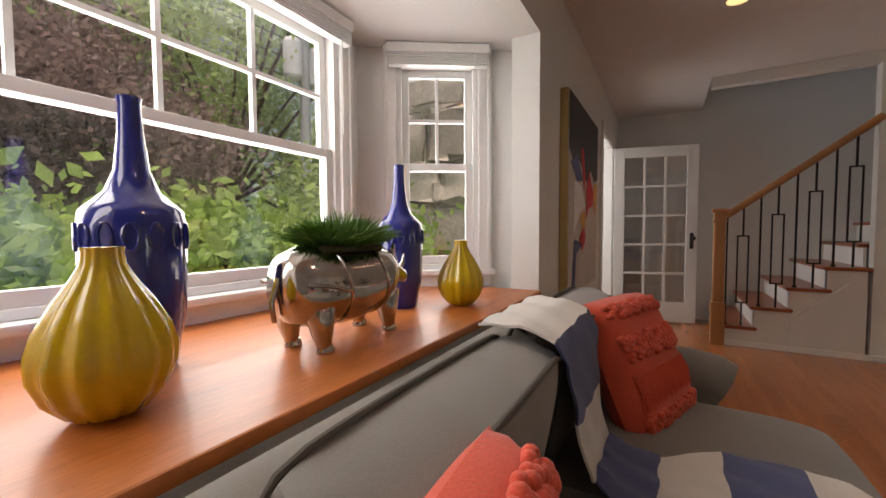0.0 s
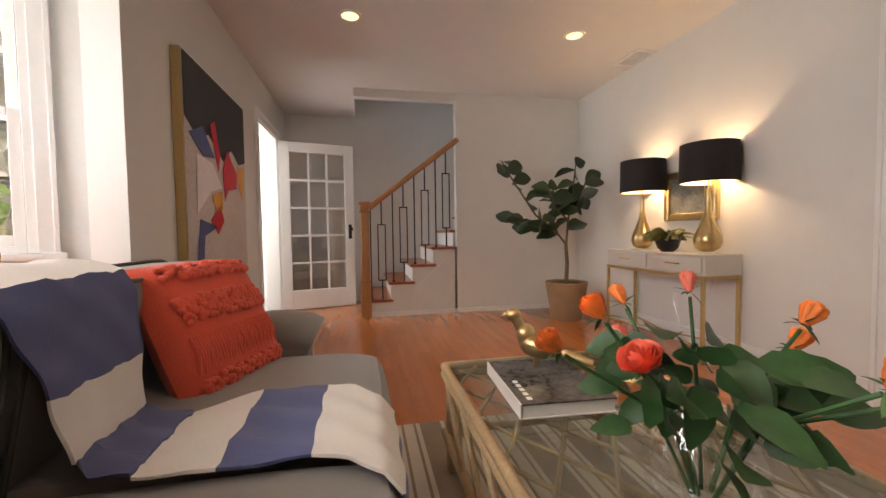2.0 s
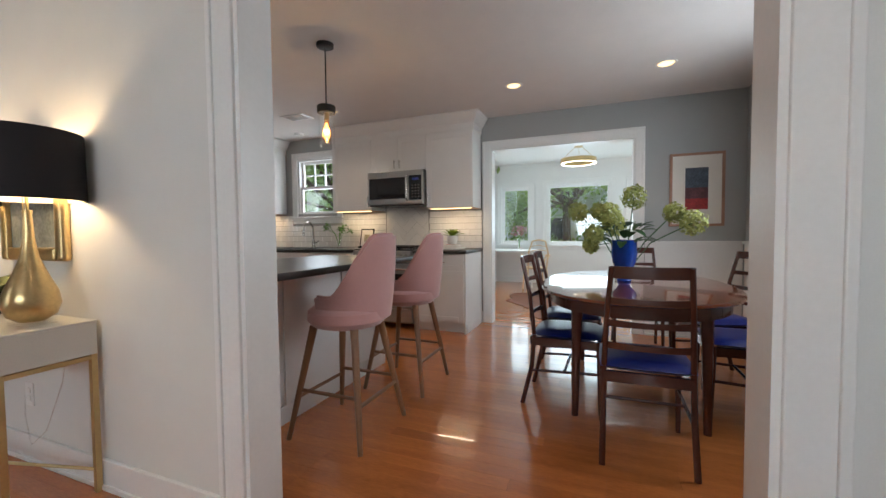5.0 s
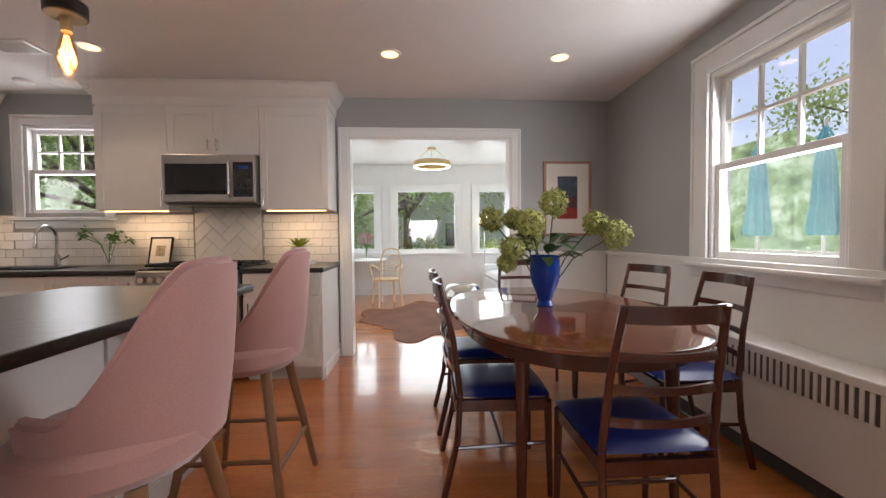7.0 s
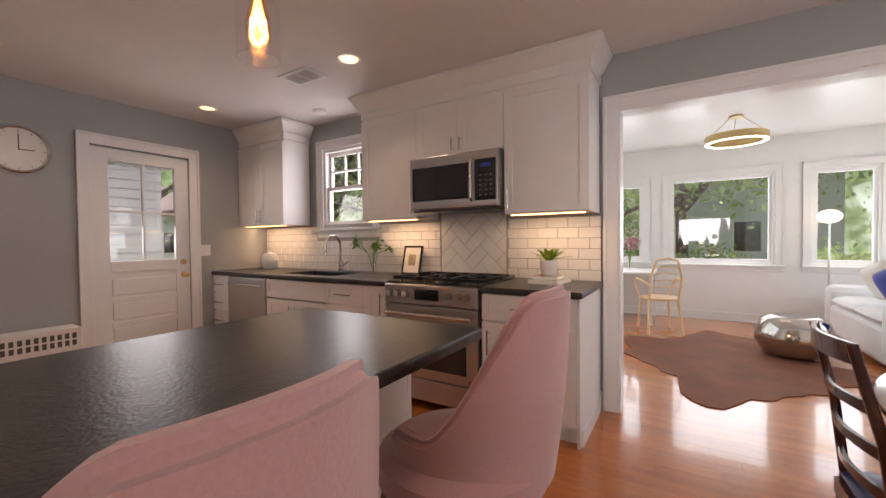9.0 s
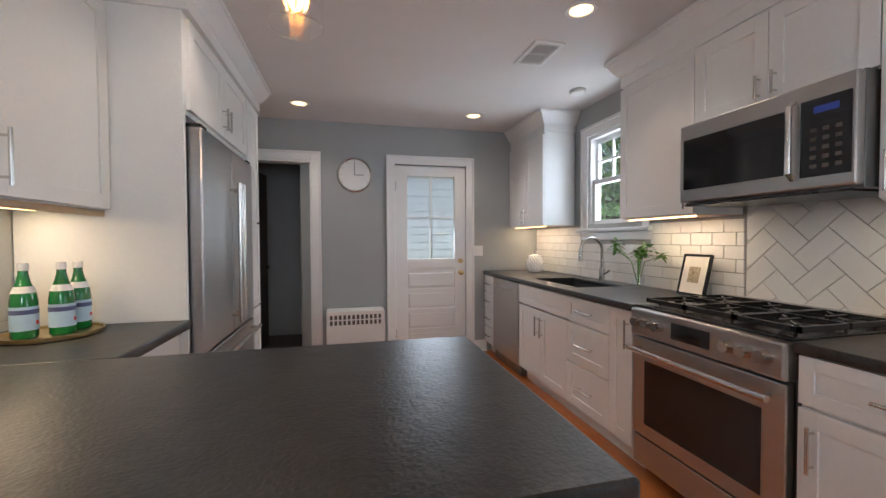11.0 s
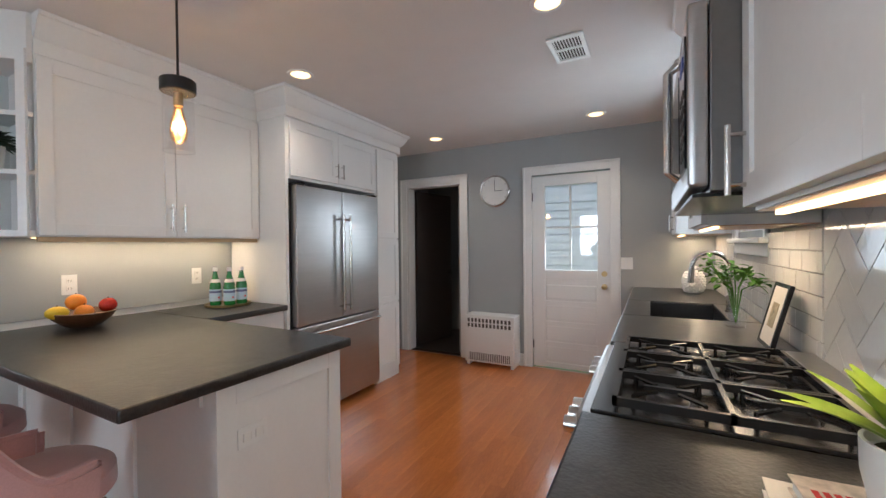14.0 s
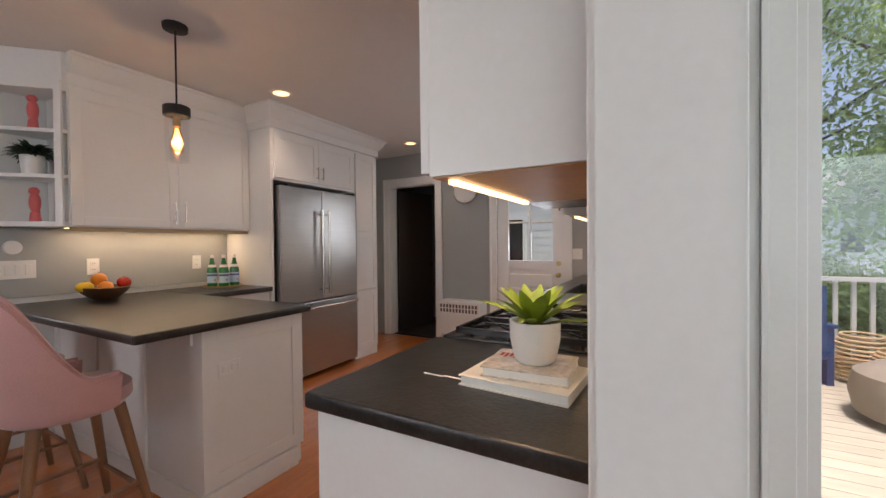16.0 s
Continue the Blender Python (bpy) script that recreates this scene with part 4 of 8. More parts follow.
patch("yellow_stroke", [(-0.18, 1.18), (0.0, 1.22), (0.0, 1.10), (-0.12, 1.08)], M_PYEL, 0.0585)
patch("white_stroke", [(-0.40, 1.40), (-0.16, 1.38), (0.0, 1.24), (-0.2, 1.20), (-0.42, 1.05)], M_PWHITE, 0.0585)

# fiddle-leaf fig in a basket
fig = thing("fig_tree_in_basket", "tall potted fiddle-leaf fig in a woven seagrass basket", "potted plant", at=(4.16, 5.62, 0))
fig.matrix_world = pose(4.14, 5.62, 0) @ Matrix.Scale(1.08, 4)
bm = bmesh.new()
for k in range(20):
    z = 0.018 * k + 0.009
    r = 0.135 + 0.055 * (k / 19)
    pts = [(r * math.cos(a), r * math.sin(a), z) for a in [j * math.tau / 24 for j in range(25)]]
    tube(bm, pts, 0.0115, 6)
lathe(bm, [(0.125, 0.0), (0.13, 0.01), (0.18, 0.33)], 24)
part("basket", bm, M_BASKET, fig)
part("moss", lathe(bmesh.new(), [(0.175, 0.33), (0.12, 0.355), (0.03, 0.37)], 20), M_SOIL, fig)
bm = bmesh.new()
tube(bm, [(0, 0, 0.34), (0.01, 0, 0.55), (0.0, 0.01, 0.74)], 0.02, 10, 0.016)
limbs = [[(0, 0, 0.72), (-0.12, -0.05, 0.84), (-0.30, -0.06, 0.98), (-0.50, -0.08, 1.28), (-0.58, -0.08, 1.42)], [(0, 0, 0.72), (0.03, 0.0, 0.95), (0.06, -0.03, 1.15), (0.10, -0.04, 1.42)], [(0.03, 0, 0.93), (-0.10, -0.02, 1.05), (-0.16, -0.03, 1.22)], [(-0.12, -0.05, 0.84), (-0.32, -0.12, 0.86), (-0.52, -0.16, 0.93)], [(0.05, 0, 1.0), (0.14, -0.02, 1.1), (0.2, -0.02, 1.28)]]
limbs = [[(x * 1.12 - 0.05 * max(0, z - 0.72), y * 1.1, 0.72 + (z - 0.72) * 1.1) for x, y, z in l] for l in limbs]
for l in limbs:
    tube(bm, l, 0.012, 8, 0.006)
part("trunk", bm, M_BARK, fig)
rnd = random.Random(7)
for l in limbs:
    for k in range(13):
        f = 0.2 + 0.8 * k / 12
        i = min(int(f * (len(l) - 1)), len(l) - 2)
        p = Vector(l[i]).lerp(Vector(l[i + 1]), f * (len(l) - 1) - i)
        a = rnd.random() * math.tau
        bm = bmesh.new()
        leaf(bm, p, (math.cos(a), math.sin(a) * 0.8, rnd.uniform(-0.1, 0.8)), rnd.uniform(0.15, 0.23), rnd.uniform(0.11, 0.155), Vector((rnd.uniform(-1, 1), -0.8, rnd.uniform(-0.3, 0.8))), droop=rnd.uniform(0.1, 0.4))
        part("leaf", bm, M_LEAF, fig)

# console table
con = thing("console_table", "putty console table with two drawers on pale gold legs", "console table", at=(4.29, 4.06, 0))
CW, CD = 1.08, 0.31
part("body", boxes((0.012, CD, 0, CW, 0.60, 0.735), (-0.002, CD, -0.004, CW + 0.004, 0.735, 0.745), bevel=0.003), M_CONSOLE, con)
for k in (0, 1):
    y0 = 0.02 + k * (CW / 2 - 0.005)
    d = part("drawer_front", boxes((0.0, 0.011, y0, y0 + CW / 2 - 0.035, 0.615, 0.725), bevel=0.003), M_CONSOLE, con)
    bm = bmesh.new()
    yc = y0 + (CW / 2 - 0.035) / 2
    tube(bm, [(0, yc - 0.06, 0.675), (-0.02, yc - 0.055, 0.675), (-0.02, yc + 0.055, 0.675), (0, yc + 0.06, 0.675)], 0.005, 8)
    part("handle", bm, M_GOLD, d)
for x in (0.012, CD - 0.012):
    for y in (0.012, CW - 0.012):
        part("leg", boxes((x - 0.011, x + 0.011, y - 0.011, y + 0.011, 0, 0.60)), M_GOLD, con)
part("rail", boxes((0.001, 0.023, 0.023, CW - 0.023, 0.575, 0.597)), M_GOLD, con)
for y in (0.012, CW - 0.012):
    part("rail", boxes((0.023, CD - 0.023, y - 0.008, y + 0.008, 0.578, 0.596)), M_GOLD, con)
for a, b in (((0.02, 0.02), (CD - 0.02, CW - 0.02)), ((0.02, CW - 0.02), (CD - 0.02, 0.02))):
    bm = bmesh.new()
    tube(bm, [(a[0], a[1], 0.10), (b[0], b[1], 0.10)], 0.007, 8)
    part("stretcher", bm, M_GOLD, con)


def table_lamp(at):
    th = thing("table_lamp", "brushed gold teardrop table lamp with black drum shade, lit", "lamp", "lamps on the console", at)
    part("base", boxes((-0.055, 0.055, -0.055, 0.055, 0, 0.016), bevel=0.003), M_CLEAR, th, "clear acrylic plinth")
    part("body", lathe(bmesh.new(), [(0.04, 0.016), (0.075, 0.04), (0.09, 0.085), (0.082, 0.135), (0.055, 0.20), (0.03, 0.27), (0.018, 0.35), (0.014, 0.44), (0.016, 0.46)], 32), M_BRASS, th)
    for nm, r0, r1, mt in (("shade", 0.176, 0.183, M_SHADE), ("shade_lining", 0.171, 0.175, M_SHADEIN)):
        bm = bmesh.new()
        n = 40
        ring = lambda r, z: [bm.verts.new((r * math.cos(k * math.tau / n), r * math.sin(k * math.tau / n), z)) for k in range(n)]
        a, b, c, d = ring(r1, 0.50), ring(r1 - 0.004, 0.77), ring(r0 - 0.004, 0.77), ring(r0, 0.50)
        for u, v in ((a, b), (b, c), (c, d), (d, a)):
            for k in range(n):
                bm.faces.new((u[k], u[(k + 1) % n], v[(k + 1) % n], v[k]))
        part(nm, bm, mt, th)
    bm = bmesh.new()
    for k in range(3):
        a = k * math.tau / 3
        tube(bm, [(0, 0, 0.72), (0.168 * math.cos(a), 0.168 * math.sin(a), 0.735)], 0.003, 6)
    tube(bm, [(0, 0, 0.46), (0, 0, 0.56)], 0.006, 8)
    tube(bm, [(0, 0.03, 0.54), (0, 0.03, 0.40)], 0.002, 6)
    part("harp", bm, M_BRASS, th)


table_lamp((4.45, 4.19, 0.746))
table_lamp((4.45, 4.86, 0.746))
orch = thing("potted_houseplant", "variegated houseplant in a round black pot on the console", "potted plant", at=(4.42, 4.53, 0.746))
part("pot", lathe(bmesh.new(), [(0.045, 0), (0.075, 0.03), (0.09, 0.08), (0.092, 0.12), (0.08, 0.12), (0.02, 0.11)], 28), M_BLACK, orch)
rnd = random.Random(12)
M_VARI = material("variegated_leaf", (0.14, 0.15, 0.04), 0.5, var=0.5, scale=40, random_tone=0.4)
for k in range(46):
    a = rnd.random() * math.tau
    bm = bmesh.new()
    leaf(bm, (0.03 * math.cos(a), 0.03 * math.sin(a), 0.11), (math.cos(a), math.sin(a), rnd.uniform(0.2, 1.6)), rnd.uniform(0.11, 0.19), rnd.uniform(0.05, 0.075), Vector((-0.8, rnd.uniform(-1, 1), 0.5)), droop=0.4)
    part("leaf", bm, M_VARI, orch)
art = thing("gilt_framed_picture", "small landscape picture in an ornate gilt frame", "picture", at=(4.62, 4.51, 1.19))
part("frame", boxes((-0.04, -0.001, -0.26, -0.20, -0.20, 0.20), (-0.04, -0.001, 0.20, 0.26, -0.20, 0.20), (-0.04, -0.001, -0.20, 0.20, 0.14, 0.20), (-0.04, -0.001, -0.20, 0.20, -0.20, -0.14), bevel=0.012), M_BRASS, art)
part("canvas", boxes((-0.02, -0.005, -0.20, 0.20, -0.14, 0.14)), material("landscape_oil", (0.16, 0.17, 0.15), 0.5, var=0.6, scale=8), art)
out = thing("wall_outlet", "white double wall outlet", "outlet", "wall outlets", at=(4.62, 4.66, 0.33))
part("plate", boxes((-0.006, -0.001, -0.035, 0.035, -0.057, 0.057), bevel=0.002), M_TRIM, out)
for z in (-0.02, 0.02):
    part("socket", boxes((-0.009, -0.006, -0.014, 0.014, z - 0.013, z + 0.013), bevel=0.001), M_CERAMIC, out)
bm = bmesh.new()
tube(bm, [(4.60, 4.66, 0.33), (4.58, 4.62, 0.25), (4.57, 4.55, 0.12), (4.585, 4.45, 0.2), (4.585, 4.30, 0.45), (4.58, 4.25, 0.60)], 0.003, 6)
solid("lamp_cord", bm, M_CLEAR, "clear lamp cord hanging behind the console", "cord")

# rug, coffee table and what stands on it
rug = thing("striped_rug", "taupe flatweave rug with cream stripes on the floor", "rug")
x = 2.10
k = 0
rnd = random.Random(2)
while x < 3.66:
    w = (0.10, 0.018, 0.012, 0.045, 0.012, 0.018)[k % 6]
    part("stripe", boxes((x, min(x + w, 3.68), 0.6, 3.66, 0.0, 0.010)), M_RUG if k % 2 == 0 else M_RUGW, rug)
    x += w
    k += 1
ct = thing("rattan_coffee_table", "rattan coffee table with glass top over lattice on the rug", "coffee table", at=(2.36, 2.02, 0.011))
TW, TL, TH = 0.70, 1.27, 0.41
for x in (0.03, TW - 0.03):
    for y in (0.03, TL - 0.03):
        bm = bmesh.new()
        for dx, dy in ((-0.014, -0.014), (0.014, 0.014), (0.014, -0.014), (-0.014, 0.014)):
            tube(bm, [(x + dx, y + dy, 0), (x + dx, y + dy, TH - 0.03)], 0.014, 8)
        part("leg", bm, M_RATTAN, ct)
for a, b in (((0, 0), (TW, 0)), ((0, TL), (TW, TL)), ((0, 0), (0, TL)), ((TW, 0), (TW, TL))):
    for z in (TH - 0.015, TH - 0.045, 0.14):
        bm = bmesh.new()
        tube(bm, [(*a, z), (*b, z)], 0.016, 10)
        part("rail", bm, M_RATTAN, ct)
for x in (0, TW):
    for k in range(5):
        y = 0.06 + (TL - 0.12) * k / 5
        bm = bmesh.new()
        tube(bm, [(x, y, 0.15), (x, y + 0.23, TH - 0.06)], 0.011, 8)
        part("brace", bm, M_RATTAN, ct)
for k in range(15):
    for s in (-1, 1):
        c = -0.6 + k * 0.14
        pts = []
        for y in (0.0, TL):
            pts.append((c + (y if s > 0 else TL - y) * 0.62 - 0.2, y))
        (xa, ya), (xb, yb) = pts
        t0, t1 = sorted(((0.01 - xa) / (xb - xa), (TW - 0.01 - xa) / (xb - xa)))
        t0, t1 = max(t0, 0), min(t1, 1)
        if t1 - t0 > 0.05:
            bm = bmesh.new()
            tube(bm, [(xa + (xb - xa) * t, ya + (yb - ya) * t, TH - 0.026 + 0.004 * s) for t in (t0, t1)], 0.0065, 6)
            part("lattice_cane", bm, M_RATTAN, ct)
part("glass_top", boxes((0.018, TW - 0.018, 0.018, TL - 0.018, TH - 0.004, TH + 0.004), bevel=0.002), M_TGLASS, ct, "clear glass table top")
TZ = 0.011 + TH + 0.005
bk = thing("coffee_table_book", "thick art book with a dark photo cover on the glass", "book", at=(2.61, 2.945, TZ), turn=-3)
part("page_block", boxes((-0.13, 0.13, -0.17, 0.17, 0.003, 0.037)), M_PAPER, bk)
M_PHOTO = material("photo_cover", (0.10, 0.09, 0.085), 0.15, var=0.9, scale=12)
part("front_cover", boxes((-0.135, 0.135, -0.175, 0.175, 0.037, 0.041)), M_PHOTO, bk, "dark glossy photo cover")
part("back_cover", boxes((-0.135, 0.135, -0.175, 0.175, 0, 0.003)), M_PAPER, bk)
part("spine", boxes((-0.139, -0.1352, -0.175, 0.175, 0, 0.041)), M_PAPER, bk)
for k in range(5):
    part("title_bar", boxes((-0.11, -0.095, -0.15 + k * 0.03, -0.13 + k * 0.03, 0.0411, 0.0416)), M_WLABEL, bk)
bird = thing("brass_bird", "polished brass dove figurine on the book", "figurine")
bird.matrix_world = pose(2.64, 3.04, TZ + 0.042, 0, 0, 138) @ Matrix.Scale(1.0, 4)
bm = bmesh.new()
tube(bm, [(-0.17, 0, 0.035), (-0.10, 0, 0.05), (-0.03, 0, 0.068), (0.03, 0, 0.085), (0.07, 0, 0.125), (0.085, 0, 0.155)], 0.012, 12, 0.02)
ball(bm, (0.0, 0, 0.07), 0.048, 1.5, 0.95, 0.9)
ball(bm, (0.05, 0, 0.10), 0.036, 0.9, 0.85, 1.1)
ball(bm, (0.095, 0, 0.165), 0.024, 1.15, 0.95, 1)
tube(bm, [(0.115, 0, 0.165), (0.145, 0, 0.155)], 0.007, 6, 0.001)
for s in (-1, 1):
    tube(bm, [(0.01, s * 0.02, 0.04), (0.015, s * 0.022, 0.0)], 0.006, 8)
part("body", bm, M_BRASS, bird)

roses = thing("rose_bouquet", "orange and coral roses in a round clear glass vase", "bouquet", at=(2.645, 2.395, TZ))
bm = lathe(bmesh.new(), [(0.06, 0), (0.085, 0.02), (0.10, 0.07), (0.095, 0.12), (0.07, 0.165), (0.06, 0.19), (0.064, 0.195)], 32)
bmesh.ops.delete(bm, geom=[max(bm.faces, key=lambda f: f.calc_center_median().z)], context="FACES_ONLY")
part("glass_vase", bm, M_CLEAR, roses)
rnd = random.Random(21)
HEADS = [(0.09, 0.13, 0.365), (-0.17, 0.04, 0.345), (-0.24, 0.06, 0.285), (-0.14, -0.03, 0.275), (0.205, -0.005, 0.32), (0.045, -0.22, 0.30), (0.10, -0.21, 0.275), (0.215, 0.02, 0.265), (-0.02, 0.19, 0.335), (-0.03, 0.17, 0.25)]
for k, h in enumerate(HEADS):
    h = Vector(h)
    bm = bmesh.new()
    tube(bm, [(h.x * 0.08, h.y * 0.08, 0.03), (h.x * 0.35, h.y * 0.35, 0.18), tuple(h * 0.97)], 0.0035, 7)
    stem = part("stem", bm, M_ROSELEAF, roses)
    d = Vector((h.x, h.y, 0.22)).normalized()
    q = d.to_track_quat("Z", "Y").to_matrix().to_4x4()
    bm = bmesh.new()
    open_up = (0.35, 0.55, 0.6, 0.95, 0.5, 0.8, 0.75, 0.45, 0.35, 0.4)[k]
    for ring in range(6):
        n = 2 + ring
        for j in range(n):
            a = j * math.tau / n + ring * 0.9 + rnd.uniform(-0.2, 0.2)
            r = 0.005 + 0.0045 * ring * open_up
            lift = rnd.uniform(0.92, 1.06) * (1.0 - 0.045 * ring * open_up)
            rows = []
            for u in range(6):
                f = u / 5
                curl = 0.010 * open_up * (ring / 5) * max(0.0, f - 0.65) / 0.35
                rr = r * (0.42 + 0.75 * math.sin(f * 2.0)) + curl
                rows.append([bm.verts.new((rr * math.cos(a + w) * (1 + 0.10 * abs(w)), rr * math.sin(a + w) * (1 + 0.10 * abs(w)), f * 0.056 * lift - 0.012 * f * (w / 0.95) ** 2 - curl * 0.5 + 0.0015 * math.sin(w * 7 + k))) for w in [(v / 6 - 0.5) * 1.9 for v in range(7)]])
            for p, r2 in zip(rows, rows[1:]):
                for v in range(6):
                    bm.faces.new((p[v], p[v + 1], r2[v + 1], r2[v]))
    bm.transform(Matrix.Translation(h) @ q @ Matrix.Scale(0.86, 4))
    part("bloom", bm, M_ROSE if k % 3 else M_ROSE2, stem)
    bm = bmesh.new()
    for j in range(5):
        a = j * math.tau / 5
        leaf(bm, h, q.to_3x3() @ Vector((math.cos(a), math.sin(a), 0.5 - (j % 2))), 0.035, 0.009, droop=0.2)
    part("sepal", bm, M_ROSELEAF, stem)
for k in range(75):
    a, f = rnd.random() * math.tau, rnd.uniform(0.03, 0.15)
    bm = bmesh.new()
    leaf(bm, (f * math.cos(a), f * math.sin(a), rnd.uniform(0.13, 0.29)), (math.cos(a + rnd.uniform(-1, 1)), math.sin(a + rnd.uniform(-1, 1)), rnd.uniform(-0.5, 0.8)), rnd.uniform(0.06, 0.095), rnd.uniform(0.048, 0.068), Vector((rnd.uniform(-0.8, 0.8), -0.6, 0.6)), droop=0.3)
    part("leaf", bm, M_ROSELEAF, roses)

# white stump side table with succulents, and the blue armchair behind it
st = thing("stump_side_table", "white glazed tree-stump side table", "side table", at=(3.945, 2.015, 0))
st.matrix_world = pose(3.945, 2.015, 0) @ Matrix.Diagonal((1.0, 1.0, 1.17, 1.0))
bm = bmesh.new()
n = 72
rings = []
for z, s in ((0, 1.0), (0.04, 0.97), (0.2, 0.92), (0.36, 0.95), (0.44, 1.02), (0.455, 0.99), (0.46, 0.9), (0.46, 0.02)):
    rings.append([bm.verts.new((s * 0.165 * (1 + 0.055 * math.sin(a * 7 + 1) + 0.03 * math.sin(a * 13)) * math.cos(a), s * 0.165 * (1 + 0.055 * math.sin(a * 7 + 1) + 0.03 * math.sin(a * 13)) * math.sin(a), z)) for a in [k * math.tau / n for k in range(n)]])
for u, v in zip(rings, rings[1:]):
    for k in range(n):
        bm.faces.new((u[k], u[(k + 1) % n], v[(k + 1) % n], v[k]))
part("stump", bm, M_CERAMIC, st)
su = thing("succulent_bowl", "green succulents in a low clear glass bowl", "potted plant", at=(3.915, 2.05, 0.540))
bm = lathe(bmesh.new(), [(0.065, 0), (0.07, 0.003), (0.07, 0.075)], 32)
bmesh.ops.delete(bm, geom=[max(bm.faces, key=lambda f: f.calc_center_median().z)], context="FACES_ONLY")
part("glass_bowl", bm, M_CLEAR, su)
part("soil", lathe(bmesh.new(), [(0.065, 0.004), (0.066, 0.03), (0.02, 0.036)], 24), M_SOIL, su)
M_SUCC = material("succulent_green", (0.13, 0.22, 0.05), 0.5, var=0.25, random_tone=0.2)
for cx, cy in ((0.0, 0.0), (0.035, 0.02), (-0.03, 0.02), (0.0, -0.035), (-0.02, -0.01)):
    bm = bmesh.new()
    for j in range(16):
        a = j * 2.4
        leaf(bm, (cx, cy, 0.03), (math.cos(a), math.sin(a), 0.3 + j * 0.12), 0.045, 0.018, droop=-0.2)
    part("rosette", bm, M_SUCC, su)
ac = thing("blue_armchair", "blue upholstered armchair by the opening", "armchair", at=(3.75, 0.95, 0))
M_BLUEF = material("blue_upholstery", (0.02, 0.06, 0.20), 0.9, var=0.15, fine=250, bump=0.15)
part("seat", boxes((-0.28, 0.28, -0.3, 0.3, 0.22, 0.44), bevel=0.05), M_BLUEF, ac)
part("backrest", boxes((-0.34, 0.34, -0.45, -0.28, 0.15, 0.85), bevel=0.06), M_BLUEF, ac)
for x in (-0.36, 0.36):
    part("arm", boxes((x - 0.08, x + 0.08, -0.4, 0.32, 0.15, 0.50), bevel=0.05), M_BLUEF, ac)
for x in (-0.32, 0.32):
    for y in (-0.36, 0.26):
        part("leg", lathe(bmesh.new(), [(0.015, 0), (0.022, 0.16)], 10, (x, y, 0)), M_STOOLW, ac)


# ceiling fittings
def can_light(x, y):
    th = thing("recessed_ceiling_light", "round recessed ceiling light, lit", "ceiling light", "recessed ceiling lights", at=(x, y, CEIL))
    bm = bmesh.new()
    n = 32
    ring = lambda r, z: [bm.verts.new((r * math.cos(k * math.tau / n), r * math.sin(k * math.tau / n), z)) for k in range(n)]
    a, b, c, d = ring(0.085, -0.001), ring(0.082, -0.007), ring(0.062, -0.007), ring(0.060, -0.001)
    for u, v in ((a, b), (b, c), (c, d)):
        for k in range(n):
            bm.faces.new((u[k], u[(k + 1) % n], v[(k + 1) % n], v[k]))
    part("trim_ring", bm, M_TRIM, th)
    part("lens", lathe(bmesh.new(), [(0.060, -0.004), (0.060, -0.002)], 32), M_CANLENS, th)


for cx, cy in CANS:
    can_light(cx, cy)


def ceiling_vent(x, y, turn):
    th = thing("ceiling_vent", "white slatted ceiling air vent", "vent", "ceiling vents", at=(x, y, CEIL), turn=turn)
    part("frame", boxes((-0.16, 0.16, -0.10, -0.075, -0.012, -0.001), (-0.16, 0.16, 0.075, 0.10, -0.012, -0.001), (-0.16, -0.13, -0.075, 0.075, -0.012, -0.001), (0.13, 0.16, -0.075, 0.075, -0.012, -0.001), (-0.008, 0.008, -0.075, 0.075, -0.01, -0.001)), M_TRIM, th)
    part("backing", boxes((-0.13, 0.13, -0.075, 0.075, -0.003, -0.001)), M_VENT, th)
    for k in range(9):
        y = -0.065 + k * 0.0163
        part("slat", boxes((-0.13, 0.13, y, y + 0.004, -0.010, -0.003)), M_TRIM, th)


ceiling_vent(4.50, 5.05, 90)
ceiling_vent(7.33, 5.38, 90)
sm = solid("smoke_detector", lathe(bmesh.new(), [(0.055, -0.03), (0.065, -0.02), (0.067, -0.001)], 32, (7.95, 5.9, CEIL)), M_TRIM, "round white ceiling smoke detector", "smoke detector")


# ---- kitchen ----
def bar_handle(parent, p, axis, length, out):
    """A bar pull; axis of the bar, out the way it stands off."""
    p, a, o = Vector(p), Vector(axis), Vector(out)
    bm = bmesh.new()
    tube(bm, [p - a * length / 2 + o * 0.03, p + a * length / 2 + o * 0.03], 0.006, 10)
    for s in (-0.36, 0.36):
        tube(bm, [p + a * length * s, p + a * length * s + o * 0.03], 0.0045, 8)
    return part("handle", bm, M_CHROME, parent, "brushed nickel bar handle")


def shaker(parent, name, side, x, u0, u1, z0, z1, rail=0.06):
    """A shaker front on the plane x, facing side (+1 or -1 along x)."""
    lo = lambda d0, d1: (x + d0 * side, x + d1 * side) if side > 0 else (x + d1 * side, x + d0 * side)
    a, b = lo(0.0, 0.012), lo(0.0, 0.020)
    g = 0.002
    u0, u1, z0, z1 = u0 + g, u1 - g, z0 + g, z1 - g
    rail = min(rail, (z1 - z0) * 0.28)
    door = part(name, boxes((*a, u0 + rail - 0.002, u1 - rail + 0.002, z0 + rail - 0.002, z1 - rail + 0.002)), M_CAB, parent)
    for nm, p, q, r, s in (("stile", u0, u0 + rail, z0, z1), ("stile", u1 - rail, u1, z0, z1), ("rail", u0 + rail, u1 - rail, z0, z0 + rail), ("rail", u0 + rail, u1 - rail, z1 - rail, z1)):
        part(nm, boxes((*b, p, q, r, s), bevel=0.0012), M_CAB, door)
    return door


BX = 7.63


